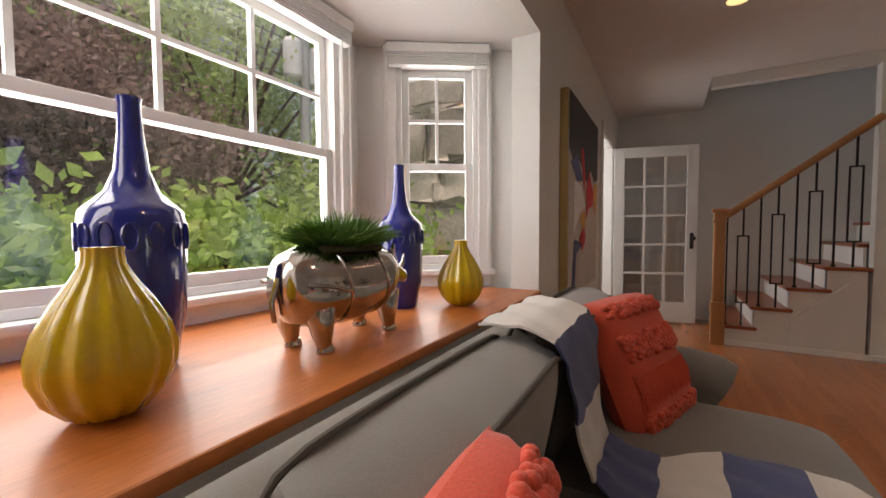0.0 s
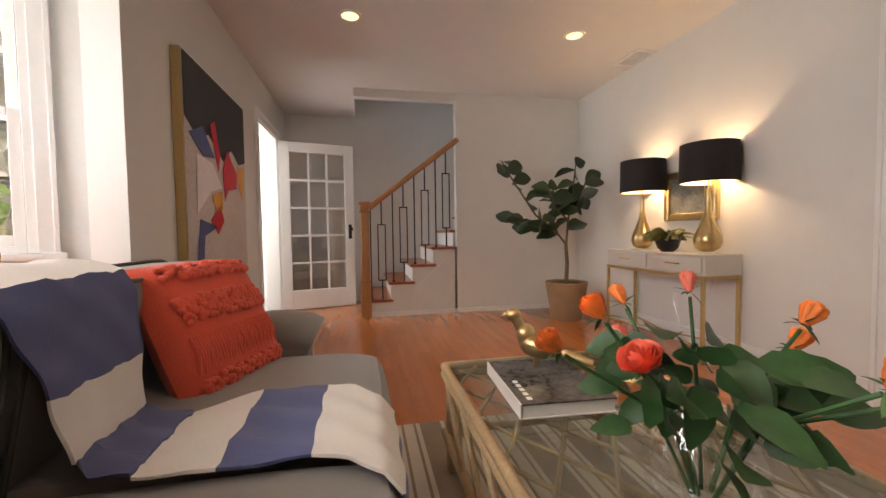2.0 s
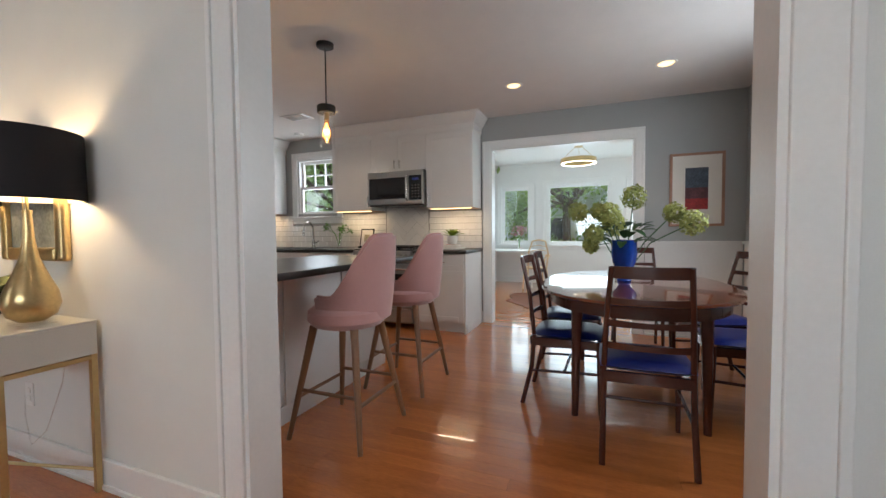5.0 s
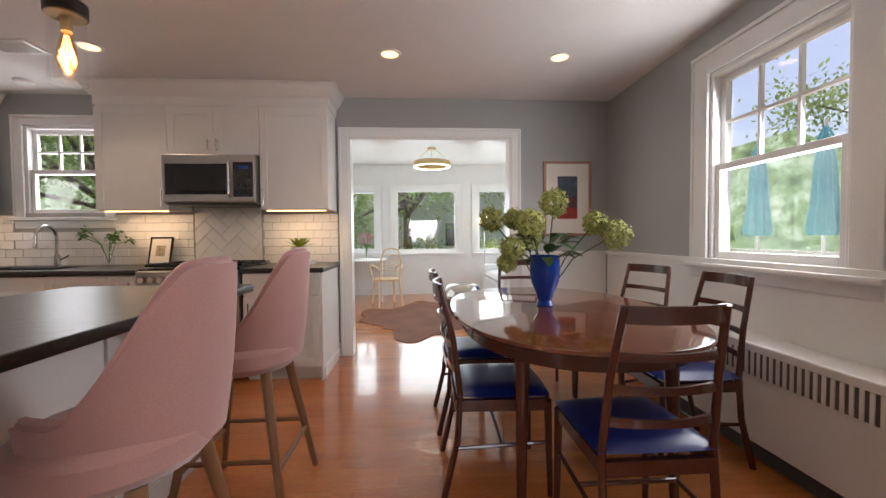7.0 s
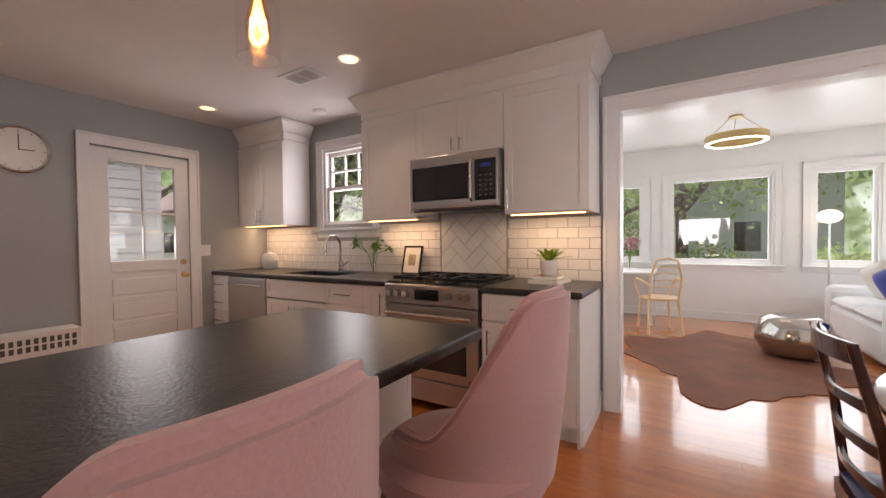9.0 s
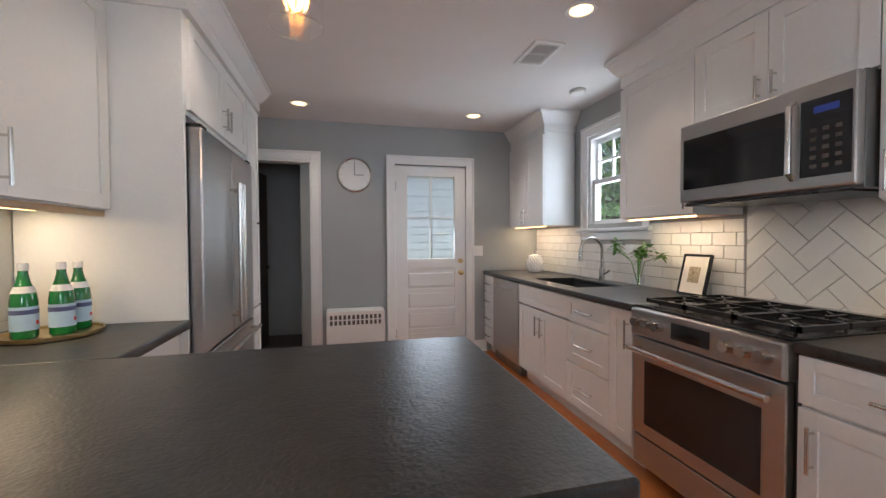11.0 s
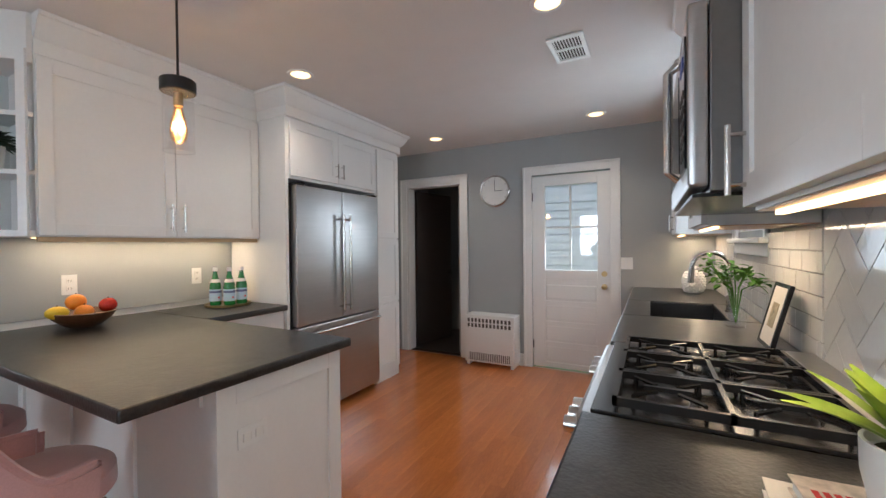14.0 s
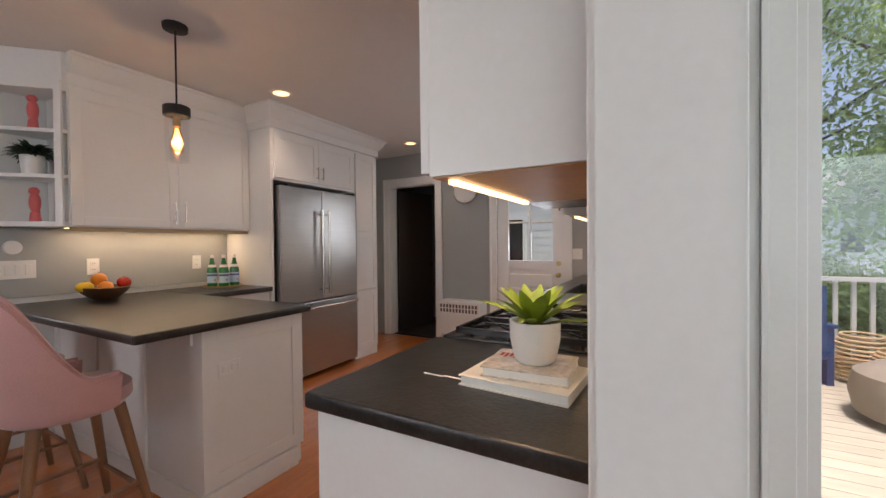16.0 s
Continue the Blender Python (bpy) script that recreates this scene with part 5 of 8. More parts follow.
def base_unit(u0, u1, fronts, label, top=0.874):
    th = thing("base_cabinet", label, "cabinet", "base cabinets")
    part("body", boxes((BX + 0.001, 8.25, u0 + 0.001, u1 - 0.001, 0.11, top)), M_CAB, th)
    part("toe_kick", boxes((BX + 0.06, 8.25, u0 + 0.001, u1 - 0.001, 0.0, 0.11)), M_CAB, th)
    for kind, a, b, z0, z1, hx in fronts:
        d = shaker(th, kind, -1, BX, a, b, z0, z1)
        if hx == "h":
            bar_handle(d, (BX - 0.02, (a + b) / 2, (z0 + z1) / 2), (0, 1, 0), min(0.18, (b - a) * 0.6), (-1, 0, 0))
        elif hx is not None:
            bar_handle(d, (BX - 0.02, hx, z1 - 0.13), (0, 0, 1), 0.16, (-1, 0, 0))
    return th


Y0 = 3.42
cab = base_unit(Y0, 4.02, [("drawer_front", Y0, 4.02, 0.70, 0.87, "h"), ("door", Y0, 4.02, 0.12, 0.69, 3.97)], "white shaker base cabinet with drawer over door")
part("end_panel", boxes((BX - 0.01, 8.26, Y0 - 0.018, Y0, 0.0, 0.874), (BX + 0.02, 8.2, Y0 - 0.028, Y0 - 0.018, 0.0, 0.10), bevel=0.002), M_CAB, cab)
base_unit(4.82, 5.03, [("door", 4.83, 5.03, 0.12, 0.87, 4.86)], "narrow white shaker base cabinet")
base_unit(5.03, 5.49, [("drawer_front", 5.03, 5.49, 0.70, 0.87, "h"), ("drawer_front", 5.03, 5.49, 0.42, 0.69, "h"), ("drawer_front", 5.03, 5.49, 0.12, 0.41, "h")], "white shaker drawer cabinet")
base_unit(5.49, 6.295, [("false_front", 5.49, 6.295, 0.70, 0.87, None), ("door", 5.49, 5.89, 0.12, 0.69, 5.85), ("door", 5.89, 6.295, 0.12, 0.69, 5.93)], "white shaker sink cabinet with two doors", 0.685)
base_unit(6.945, 7.22, [("drawer_front", 6.945, 7.22, z, z + 0.18, "h") for z in (0.12, 0.31, 0.50, 0.69)], "narrow white shaker drawer cabinet")
dw = thing("dishwasher", "stainless steel dishwasher under the counter", "dishwasher")
part("body", boxes((BX, 8.2, 6.30, 6.94, 0.02, 0.872)), M_DSTEEL, dw)
d = part("door", boxes((BX - 0.025, BX - 0.001, 6.305, 6.935, 0.11, 0.865), bevel=0.004), M_STEEL, dw)
bar_handle(d, (BX - 0.025, 6.62, 0.80), (0, 1, 0), 0.54, (-1, 0, 0))

# counters
CZ = 0.915


def worktop(name, rows, label):
    bm = boxes(*[(a, b, c, e, 0.876, CZ) for a, b, c, e in rows], bevel=0.007)
    return solid(name, bm, M_STONE, label, "countertop")


worktop("worktop_stove_end", [(7.59, 8.255, 3.385, 4.025)], "leathered black granite worktop beside the range")
worktop("worktop_sink", [(7.59, 8.255, 4.815, 5.55), (7.59, 7.74, 5.551, 6.23), (8.12, 8.255, 5.551, 6.23), (7.59, 8.255, 6.231, 7.222)], "leathered black granite worktop with undermount sink")
worktop("worktop_peninsula", [(4.772, 6.525, 3.485, 4.385), (4.772, 5.42, 4.386, 4.975)], "leathered black granite peninsula worktop")
sk = thing("kitchen_sink", "dark undermount kitchen sink", "sink")
part("basin", boxes((7.73, 7.74, 5.55, 6.23, 0.70, 0.90), (8.12, 8.13, 5.55, 6.23, 0.70, 0.90), (7.74, 8.12, 5.54, 5.55, 0.70, 0.90), (7.74, 8.12, 6.23, 6.24, 0.70, 0.90), (7.73, 8.13, 5.54, 6.24, 0.69, 0.70)), M_SINK, sk)
fc = thing("kitchen_faucet", "brushed nickel pull-down gooseneck faucet", "faucet", at=(8.17, 5.88, CZ))
bm = lathe(bmesh.new(), [(0.03, 0), (0.03, 0.01), (0.024, 0.015), (0.024, 0.10), (0.018, 0.11)], 20)
tube(bm, [(0, 0, 0.10), (0, 0, 0.26)] + [(-0.10 + 0.10 * math.cos(a), 0, 0.26 + 0.10 * math.sin(a)) for a in [math.pi * k / 12 for k in range(1, 12)]] + [(-0.20, 0, 0.25)], 0.013, 12)
part("spout", bm, M_CHROME, fc)
part("spray_head", tube(bmesh.new(), [(-0.20, 0, 0.26), (-0.205, 0, 0.17)], 0.017, 12), M_CHROME, fc)
part("lever", tube(bmesh.new(), [(0, -0.02, 0.06), (0, -0.06, 0.075), (0, -0.10, 0.10)], 0.007, 8), M_CHROME, fc)

# range
rg = thing("gas_range", "stainless steel slide-in gas range with cast iron grates", "range", at=(0, 0, 0))
RY0, RY1 = 4.035, 4.805
part("body", boxes((BX, 8.24, RY0, RY1, 0.06, 0.90)), M_DSTEEL, rg)
part("control_panel", boxes((BX - 0.055, BX + 0.02, RY0, RY1, 0.765, 0.905), bevel=0.012), M_STEEL, rg)
part("display", boxes((BX - 0.058, BX - 0.054, 4.33, 4.53, 0.80, 0.875)), M_BGLASS, rg)
for y in (4.10, 4.17, 4.24, 4.60, 4.67, 4.74):
    part("knob", tube(bmesh.new(), [(BX - 0.055, y, 0.84), (BX - 0.07, y, 0.84), (BX - 0.095, y, 0.84)], 0.026, 16, 0.022), M_CHROME, rg)
ov = part("oven_door", boxes((BX - 0.04, BX - 0.001, RY0 + 0.005, RY1 - 0.005, 0.24, 0.755), bevel=0.006), M_STEEL, rg)
part("oven_window", boxes((BX - 0.043, BX - 0.039, RY0 + 0.09, RY1 - 0.09, 0.31, 0.64)), M_BGLASS, ov)
bm = bmesh.new()
tube(bm, [(BX - 0.095, RY0 + 0.03, 0.70), (BX - 0.095, RY1 - 0.03, 0.70)], 0.014, 12)
for y in (RY0 + 0.06, RY1 - 0.06):
    tube(bm, [(BX - 0.095, y, 0.70), (BX - 0.04, y, 0.70)], 0.009, 8)
part("oven_handle", bm, M_CHROME, ov)
part("warming_drawer", boxes((BX - 0.035, BX - 0.001, RY0 + 0.005, RY1 - 0.005, 0.08, 0.23), bevel=0.005), M_STEEL, rg)
part("cooktop", boxes((BX - 0.02, 8.22, RY0 + 0.002, RY1 - 0.002, 0.905, 0.918), bevel=0.003), M_BLACK, rg)
part("back_trim", boxes((8.17, 8.25, RY0, RY1, 0.905, 0.945), bevel=0.004), M_STEEL, rg)
for i in range(3):
    ya, yb = RY0 + 0.015 + i * 0.247, RY0 + 0.015 + i * 0.247 + 0.243
    bm = boxes((7.66, 8.16, ya, ya + 0.012, 0.930, 0.952), (7.66, 8.16, yb - 0.012, yb, 0.930, 0.952), (7.66, 7.672, ya, yb, 0.930, 0.952), (8.148, 8.16, ya, yb, 0.930, 0.952), (7.904, 7.916, ya, yb, 0.930, 0.952))
    for xc in (7.785, 8.035):
        yc = (ya + yb) / 2
        for k in range(4):
            a = k * math.pi / 2 + math.pi / 4
            tube(bm, [(xc + 0.035 * math.cos(a), yc + 0.035 * math.sin(a), 0.948), (xc + 0.11 * math.cos(a), yc + 0.11 * math.sin(a), 0.948), (xc + 0.11 * math.cos(a), yc + 0.11 * math.sin(a), 0.918)], 0.006, 6)
        box(bm, xc - 0.055, xc + 0.055, yc - 0.006, yc + 0.006, 0.938, 0.954)
    part("grate", bm, M_BLACK, rg, "black cast iron grate")
    for xc in (7.785, 8.035):
        part("burner", lathe(bmesh.new(), [(0.05, 0.918), (0.05, 0.926), (0.034, 0.928), (0.034, 0.938), (0.028, 0.941)], 24, (xc, (ya + yb) / 2, 0)), M_DSTEEL, rg)

# upper cabinets
UX, UB, UT = 7.935, 1.40, 2.29


def upper_unit(u0, u1, z0, doors, label):
    th = thing("upper_cabinet", label, "cabinet", "upper cabinets")
    part("body", boxes((UX + 0.001, 8.255, u0 + 0.001, u1 - 0.001, z0, UT)), M_CAB, th)
    for a, b, hy, hl in doors:
        d = shaker(th, "door", -1, UX, a, b, z0 + 0.005, UT - 0.02)
        if hy:
            bar_handle(d, (UX - 0.02, hy, z0 + (0.10 if hl > 0.1 else 0.08)), (0, 0, 1), hl, (-1, 0, 0))
    return th


upper_unit(3.405, 3.985, UB, [(3.405, 3.985, 3.95, 0.14)], "white shaker upper cabinet beside the microwave")
upper_unit(3.985, 4.745, 1.865, [(3.985, 4.365, 4.33, 0.10), (4.365, 4.745, 4.40, 0.10)], "short white shaker cabinet over the microwave")
upper_unit(4.745, 5.335, UB, [(4.745, 5.335, 4.785, 0.14)], "white shaker upper cabinet by the window")
upper_unit(6.43, 7.22, UB, [(6.43, 6.825, 6.79, 0.14), (6.825, 7.22, 6.86, 0.14)], "white shaker corner upper cabinet with two doors")
for a, b in ((3.412, 3.98), (4.75, 5.33), (6.44, 7.2)):
    part("led_strip", boxes((7.96, 7.975, a + 0.03, b - 0.03, UB - 0.012, UB - 0.001)), M_STRIP, tagged(solid("under_cabinet_board", boxes((7.94, 8.25, a, b, UB - 0.003, UB - 0.0005)), M_RAIL, "oak cabinet underside with light strip", "light strip", "", "under-cabinet light strips"), ""))


def crown(name, rows, label="white crown moulding on the cabinets"):
    bm = bmesh.new()
    for x0, x1, y0, y1, fx, fy0, fy1 in rows:
        steps = ((0.010, UT), (0.010, UT + 0.07), (0.022, UT + 0.078), (0.045, UT + 0.11), (0.075, UT + 0.165), (0.085, UT + 0.17), (0.085, CEIL - 0.004))
        rings = []
        for d, z in steps:
            xa, xb = (x0 - d if fx < 0 else x0), (x1 + d if fx > 0 else x1)
            rings.append([bm.verts.new(q) for q in ((xa, y0 - d * fy0, z), (xb, y0 - d * fy0, z), (xb, y1 + d * fy1, z), (xa, y1 + d * fy1, z))])
        for u, v in zip(rings, rings[1:]):
            for k in range(4):
                bm.faces.new((u[k], u[(k + 1) % 4], v[(k + 1) % 4], v[k]))
        bm.faces.new(rings[0][::-1])
        bm.faces.new(rings[-1])
    return solid(name, bm, M_CAB, label, "trim", "structure")


crown("trim_crown_east", [(UX, 8.26, 3.405, 5.335, -1, 1, 1), (UX, 8.26, 6.43, 7.215, -1, 1, 0)])
crown("trim_crown_west", [(4.775, 5.10, 3.75, 4.975, 1, 0, 0), (4.775, 5.42, 4.98, 6.41, 1, 1, 1)])
mw = thing("microwave", "stainless over-the-range microwave with black glass door", "microwave")
part("body", boxes((7.86, 8.25, 3.99, 4.74, 1.445, 1.86), bevel=0.004), M_DSTEEL, mw)
part("front", boxes((7.82, 7.859, 3.99, 4.74, 1.455, 1.855), bevel=0.008), M_STEEL, mw)
part("door_glass", boxes((7.815, 7.8195, 4.21, 4.71, 1.52, 1.775)), M_BGLASS, mw)
part("keypad", boxes((7.815, 7.8195, 4.005, 4.165, 1.50, 1.79)), M_BGLASS, mw)
for r in range(5):
    for c in range(3):
        part("key", boxes((7.8135, 7.8148, 4.03 + c * 0.04, 4.05 + c * 0.04, 1.53 + r * 0.034, 1.545 + r * 0.034)), M_VENT, mw)
part("clock_display", boxes((7.8135, 7.8148, 4.04, 4.12, 1.735, 1.76)), material("blue_display", (0.01, 0.02, 0.10), 0.4, emission=0.5), mw)
part("handle", tube(bmesh.new(), [(7.815, 4.19, 1.50), (7.79, 4.19, 1.52), (7.79, 4.19, 1.78), (7.815, 4.19, 1.80)], 0.012, 10), M_CHROME, mw)
part("vent_grille", boxes((7.83, 8.2, 4.02, 4.71, 1.436, 1.444)), M_BLACK, mw)

# west side: uppers, open end shelf, fridge surround
wu = thing("upper_cabinet", "white shaker upper cabinet with two wide doors over the peninsula", "cabinet")
part("body", boxes((4.772, 5.099, 3.752, 4.975, UB, UT)), M_CAB, wu)
for a, b, hy in ((3.755, 4.385, 4.35), (4.385, 4.975, 4.42)):
    d = shaker(wu, "door", 1, 5.10, a, b, UB + 0.004, UT - 0.02)
    bar_handle(d, (5.12, hy, UB + 0.12), (0, 0, 1), 0.17, (1, 0, 0))
part("led_strip", boxes((4.86, 4.87, 3.8, 4.95, UB - 0.006, UB - 0.001)), M_STRIP, wu)
part("light_rail", boxes((5.082, 5.098, 3.755, 4.972, UB - 0.026, UB - 0.001), bevel=0.002), M_PLY, wu, "raw birch light rail")
es = thing("open_corner_shelf", "white angled open end shelf with three bays", "shelf")


def wedge(z0, z1, g=0.0):
    bm = bmesh.new()
    pts = [(4.772, 3.75), (5.099, 3.75), (5.099 - g, 3.73 - g * 0), (4.772, 3.40 + g)]
    lo = [bm.verts.new((*p, z0)) for p in pts]
    hi = [bm.verts.new((*p, z1)) for p in pts]
    bm.faces.new(lo[::-1])
    bm.faces.new(hi)
    for k in range(4):
        bm.faces.new((lo[k], lo[(k + 1) % 4], hi[(k + 1) % 4], hi[k]))
    return bm


for z0, z1 in ((UB, UB + 0.03), (1.70, 1.722), (1.98, 2.002), (2.24, CEIL - 0.005)):
    part("shelf_board", wedge(z0, z1), M_CAB, es)
bm = bmesh.new()
L = math.dist((4.772, 3.40), (5.099, 3.73))
for u0, u1, z0, z1 in ((0, 0.035, UB, 2.30), (L - 0.035, L, UB, 2.30), (0.035, L - 0.035, 2.24, 2.30)):
    b2 = boxes((u0, u1, -0.02, 0.0, z0, z1))
    b2.transform(pose(4.772, 3.40, 0, 0, 0, math.degrees(math.atan2(0.33, 0.327))))
    tmp = bpy.data.meshes.new("frame_piece")
    b2.to_mesh(tmp)
    bm.from_mesh(tmp)
    b2.free()
    bpy.data.meshes.remove(tmp)
part("face_frame", bm, M_CAB, es)
for z in (UB + 0.03, 2.002):
    th = thing("parrot_figurine", "coral ceramic parrot figurine on the corner shelf", "figurine", "parrots", at=(4.93, 3.645, z), turn=-45)
    bm = bmesh.new()
    ball(bm, (0, 0, 0.12), 0.035, 0.9, 0.8, 1.9)
    ball(bm, (0.005, 0, 0.19), 0.026)
    tube(bm, [(0.025, 0, 0.195), (0.04, 0, 0.18)], 0.008, 8, 0.002)
    tube(bm, [(-0.01, 0, 0.09), (-0.035, 0, 0.0)], 0.018, 8, 0.010)
    lathe(bm, [(0.03, 0), (0.022, 0.06)], 14)
    part("body", bm, M_PARROT, th)
th = thing("potted_fern", "small green plant in a white pot on the corner shelf", "potted plant")
th.matrix_world = pose(4.92, 3.64, 1.722) @ Matrix.Scale(1.4, 4)
part("pot", lathe(bmesh.new(), [(0.035, 0), (0.042, 0.085), (0.038, 0.085), (0.02, 0.075)], 24), M_CERAMIC, th)
rnd = random.Random(9)
bm = bmesh.new()
for k in range(260):
    a = rnd.random() * math.tau
    leaf(bm, (0.02 * math.cos(a), 0.02 * math.sin(a), 0.08 + rnd.uniform(0, 0.03)), (math.cos(a), math.sin(a), rnd.uniform(0.1, 1.4)), rnd.uniform(0.04, 0.09), 0.016, droop=0.4, seg=3)
tagged(part("foliage", bm, M_LEAF, th), kind="stuff")

fr = thing("refrigerator", "stainless steel French-door refrigerator with bottom freezer", "refrigerator")
part("body", boxes((4.80, 5.39, 5.03, 6.0, 0.03, 1.79)), M_DSTEEL, fr)
for a, b, hy in ((5.03, 5.512, 5.475), (5.518, 6.0, 5.555)):
    d = part("door", boxes((5.391, 5.455, a, b, 0.74, 1.795), bevel=0.008), M_STEEL, fr)
    bm = bmesh.new()
    tube(bm, [(5.505, hy, 0.80), (5.505, hy, 1.60)], 0.013, 12)
    for z in (0.84, 1.56):
        tube(bm, [(5.455, hy, z), (5.505, hy, z)], 0.009, 8)
    part("handle", bm, M_CHROME, d)
d = part("freezer_drawer", boxes((5.391, 5.455, 5.03, 6.0, 0.05, 0.73), bevel=0.008), M_STEEL, fr)
bm = bmesh.new()
tube(bm, [(5.505, 5.08, 0.68), (5.505, 5.95, 0.68)], 0.013, 12)
for y in (5.13, 5.90):
    tube(bm, [(5.455, y, 0.68), (5.505, y, 0.68)], 0.009, 8)
part("handle", bm, M_CHROME, d)
for y in (5.08, 5.95):
    part("hinge_cap", boxes((5.36, 5.45, y - 0.04, y + 0.04, 1.797, 1.812), bevel=0.004), M_BLACK, fr)
sr = thing("fridge_surround", "white cabinet over the refrigerator with side panels", "cabinet")
part("side_panel", boxes((4.772, 5.40, 4.98, 5.005, 0, UT)), M_CAB, sr)
part("side_panel", boxes((4.772, 5.40, 6.02, 6.035, 0, UT)), M_CAB, sr)
part("body", boxes((4.772, 5.399, 5.006, 6.019, 1.84, UT)), M_CAB, sr)
for a, b, hy in ((5.01, 5.512, 5.48), (5.512, 6.018, 5.545)):
    d = shaker(sr, "door", 1, 5.40, a, b, 1.86, UT - 0.02)
    bar_handle(d, (5.42, hy, 1.96), (0, 0, 1), 0.12, (1, 0, 0))
tp = thing("tall_pantry_cabinet", "narrow tall white pantry cabinet beside the refrigerator", "cabinet")
part("body", boxes((4.772, 5.40, 6.037, 6.40, 0.0, UT)), M_CAB, tp)
for z0, z1 in ((0.1, 0.76), (0.77, 1.40), (1.41, UT - 0.02)):
    shaker(tp, "door", 1, 5.401, 6.04, 6.39, z0, z1)

# peninsula
pn = thing("peninsula_cabinet", "white panelled kitchen peninsula under the stone top", "cabinet")
part("body", boxes((4.772, 6.47, 3.77, 4.34, 0.0, 0.874)), M_CAB, pn)
shaker(pn, "end_panel", 1, 6.471, 3.765, 4.345, 0.11, 0.872, 0.07)
part("plinth", boxes((6.471, 6.50, 3.755, 4.30, 0.0, 0.105), bevel=0.004), M_CAB, pn)
part("plinth", boxes((4.772, 6.47, 3.755, 3.769, 0.0, 0.105), bevel=0.004), M_CAB, pn)
for k in range(3):
    x0 = 4.80 + k * 0.557
    part("back_panel", boxes((x0, x0 + 0.06, 3.757, 3.7695, 0.106, 0.872), (x0 + 0.06, x0 + 0.5, 3.757, 3.7695, 0.80, 0.872)), M_CAB, pn)
part("inner_cabinet", boxes((4.772, 5.37, 4.345, 4.975, 0.10, 0.874)), M_CAB, pn)


def outlet(at, turn, gangs=1, kind="socket"):
    th = thing("wall_outlet" if kind == "socket" else "light_switch", "white wall plate with %s" % ("two sockets" if kind == "socket" else "rocker switches"), "outlet" if kind == "socket" else "switch", "kitchen wall plates", at=at, turn=turn)
    w = 0.036 + 0.023 * (gangs - 1)
    part("plate", boxes((-w, w, 0.001, 0.006, -0.058, 0.058), bevel=0.002), M_TRIM, th)
    for g in range(gangs):
        x = (g - (gangs - 1) / 2) * 0.046
        if kind == "socket":
            for z in (-0.022, 0.022):
                s = part("socket", boxes((x - 0.016, x + 0.016, 0.006, 0.009, z - 0.015, z + 0.015), bevel=0.003), M_CERAMIC, th)
                for dx in (-0.006, 0.006):
                    part("slot", boxes((x + dx - 0.0012, x + dx + 0.0012, 0.009, 0.0095, z - 0.006, z + 0.006)), M_VENT, s)
        else:
            part("rocker", boxes((x - 0.015, x + 0.015, 0.006, 0.010, -0.033, 0.033), bevel=0.002), M_CERAMIC, th)


outlet((4.769, 3.98, 1.13), -90)
outlet((4.769, 4.70, 1.13), -90)
outlet((4.769, 3.58, 1.13), -90, 4, "switch")
outlet((7.53, 7.225, 1.14), 180, 2, "switch")
o = thing("peninsula_outlet", "white horizontal outlet on the peninsula end", "outlet", at=(6.4835, 3.90, 0.67))
part("plate", boxes((0.001, 0.006, -0.058, 0.058, -0.036, 0.036), bevel=0.002), M_TRIM, o)
for y in (-0.024, 0.024):
    part("socket", boxes((0.006, 0.009, y - 0.015, y + 0.015, -0.016, 0.016), bevel=0.003), M_CERAMIC, o)
solid("round_thermostat", tube(bmesh.new(), [(4.769, 3.58, 1.27), (4.785, 3.58, 1.27), (4.79, 3.58, 1.27)], 0.045, 28, 0.04), M_TRIM, "round white wall thermostat", "thermostat")

# back door
bd = thing("door_back", "white half-glazed back door with raised panels", "door", at=(6.60, 7.245, 0), kind="structure")
W = 0.79
part("stile", boxes((0.0, 0.135, 0, 0.04, 0.01, 2.07), (W - 0.125, W, 0, 0.04, 0.01, 2.07), (0.135, W - 0.125, 0, 0.04, 1.96, 2.07), (0.135, W - 0.125, 0, 0.04, 0.96, 1.06), (0.135, W - 0.125, 0.012, 0.03, 0.01, 0.96), bevel=0.003), M_TRIM, bd)
for z in (0.04, 0.26, 0.48, 0.70):
    part("panel", boxes((0.145, W - 0.135, 0.002, 0.028, z + 0.05, z + 0.20), bevel=0.008), M_TRIM, bd)
    part("rail", boxes((0.135, W - 0.125, -0.001, 0.03, z - 0.02, z + 0.03), bevel=0.002), M_TRIM, bd)
part("muntin", boxes((0.390, 0.408, 0.008, 0.032, 1.06, 1.96), (0.135, W - 0.125, 0.007, 0.033, 1.50, 1.52)), M_TRIM, bd)
for x0, x1 in ((0.135, 0.390), (0.408, W - 0.125)):
    for z0, z1 in ((1.06, 1.50), (1.52, 1.96)):
        p = part("pane", boxes((x0, x1, 0.018, 0.022, z0, z1)), M_GLASS, bd)
        p.visible_shadow = False
for z in (0.90, 1.03):
    bm = tube(bmesh.new(), [(W - 0.06, 0.0, z), (W - 0.06, -0.012, z)], 0.028, 18)
    if z < 1:
        tube(bm, [(W - 0.06, -0.01, z), (W - 0.06, -0.04, z)], 0.009, 10)
        ball(bm, (W - 0.06, -0.055, z), 0.026)
    part("door_handle", bm, M_BRASS, bd, "polished brass knob and deadbolt")
for z in (0.25, 1.85):
    part("hinge", boxes((-0.004, 0.008, -0.006, 0.0, z - 0.045, z + 0.045)), M_IRON, bd)
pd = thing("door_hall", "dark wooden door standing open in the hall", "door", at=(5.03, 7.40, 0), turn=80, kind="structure")
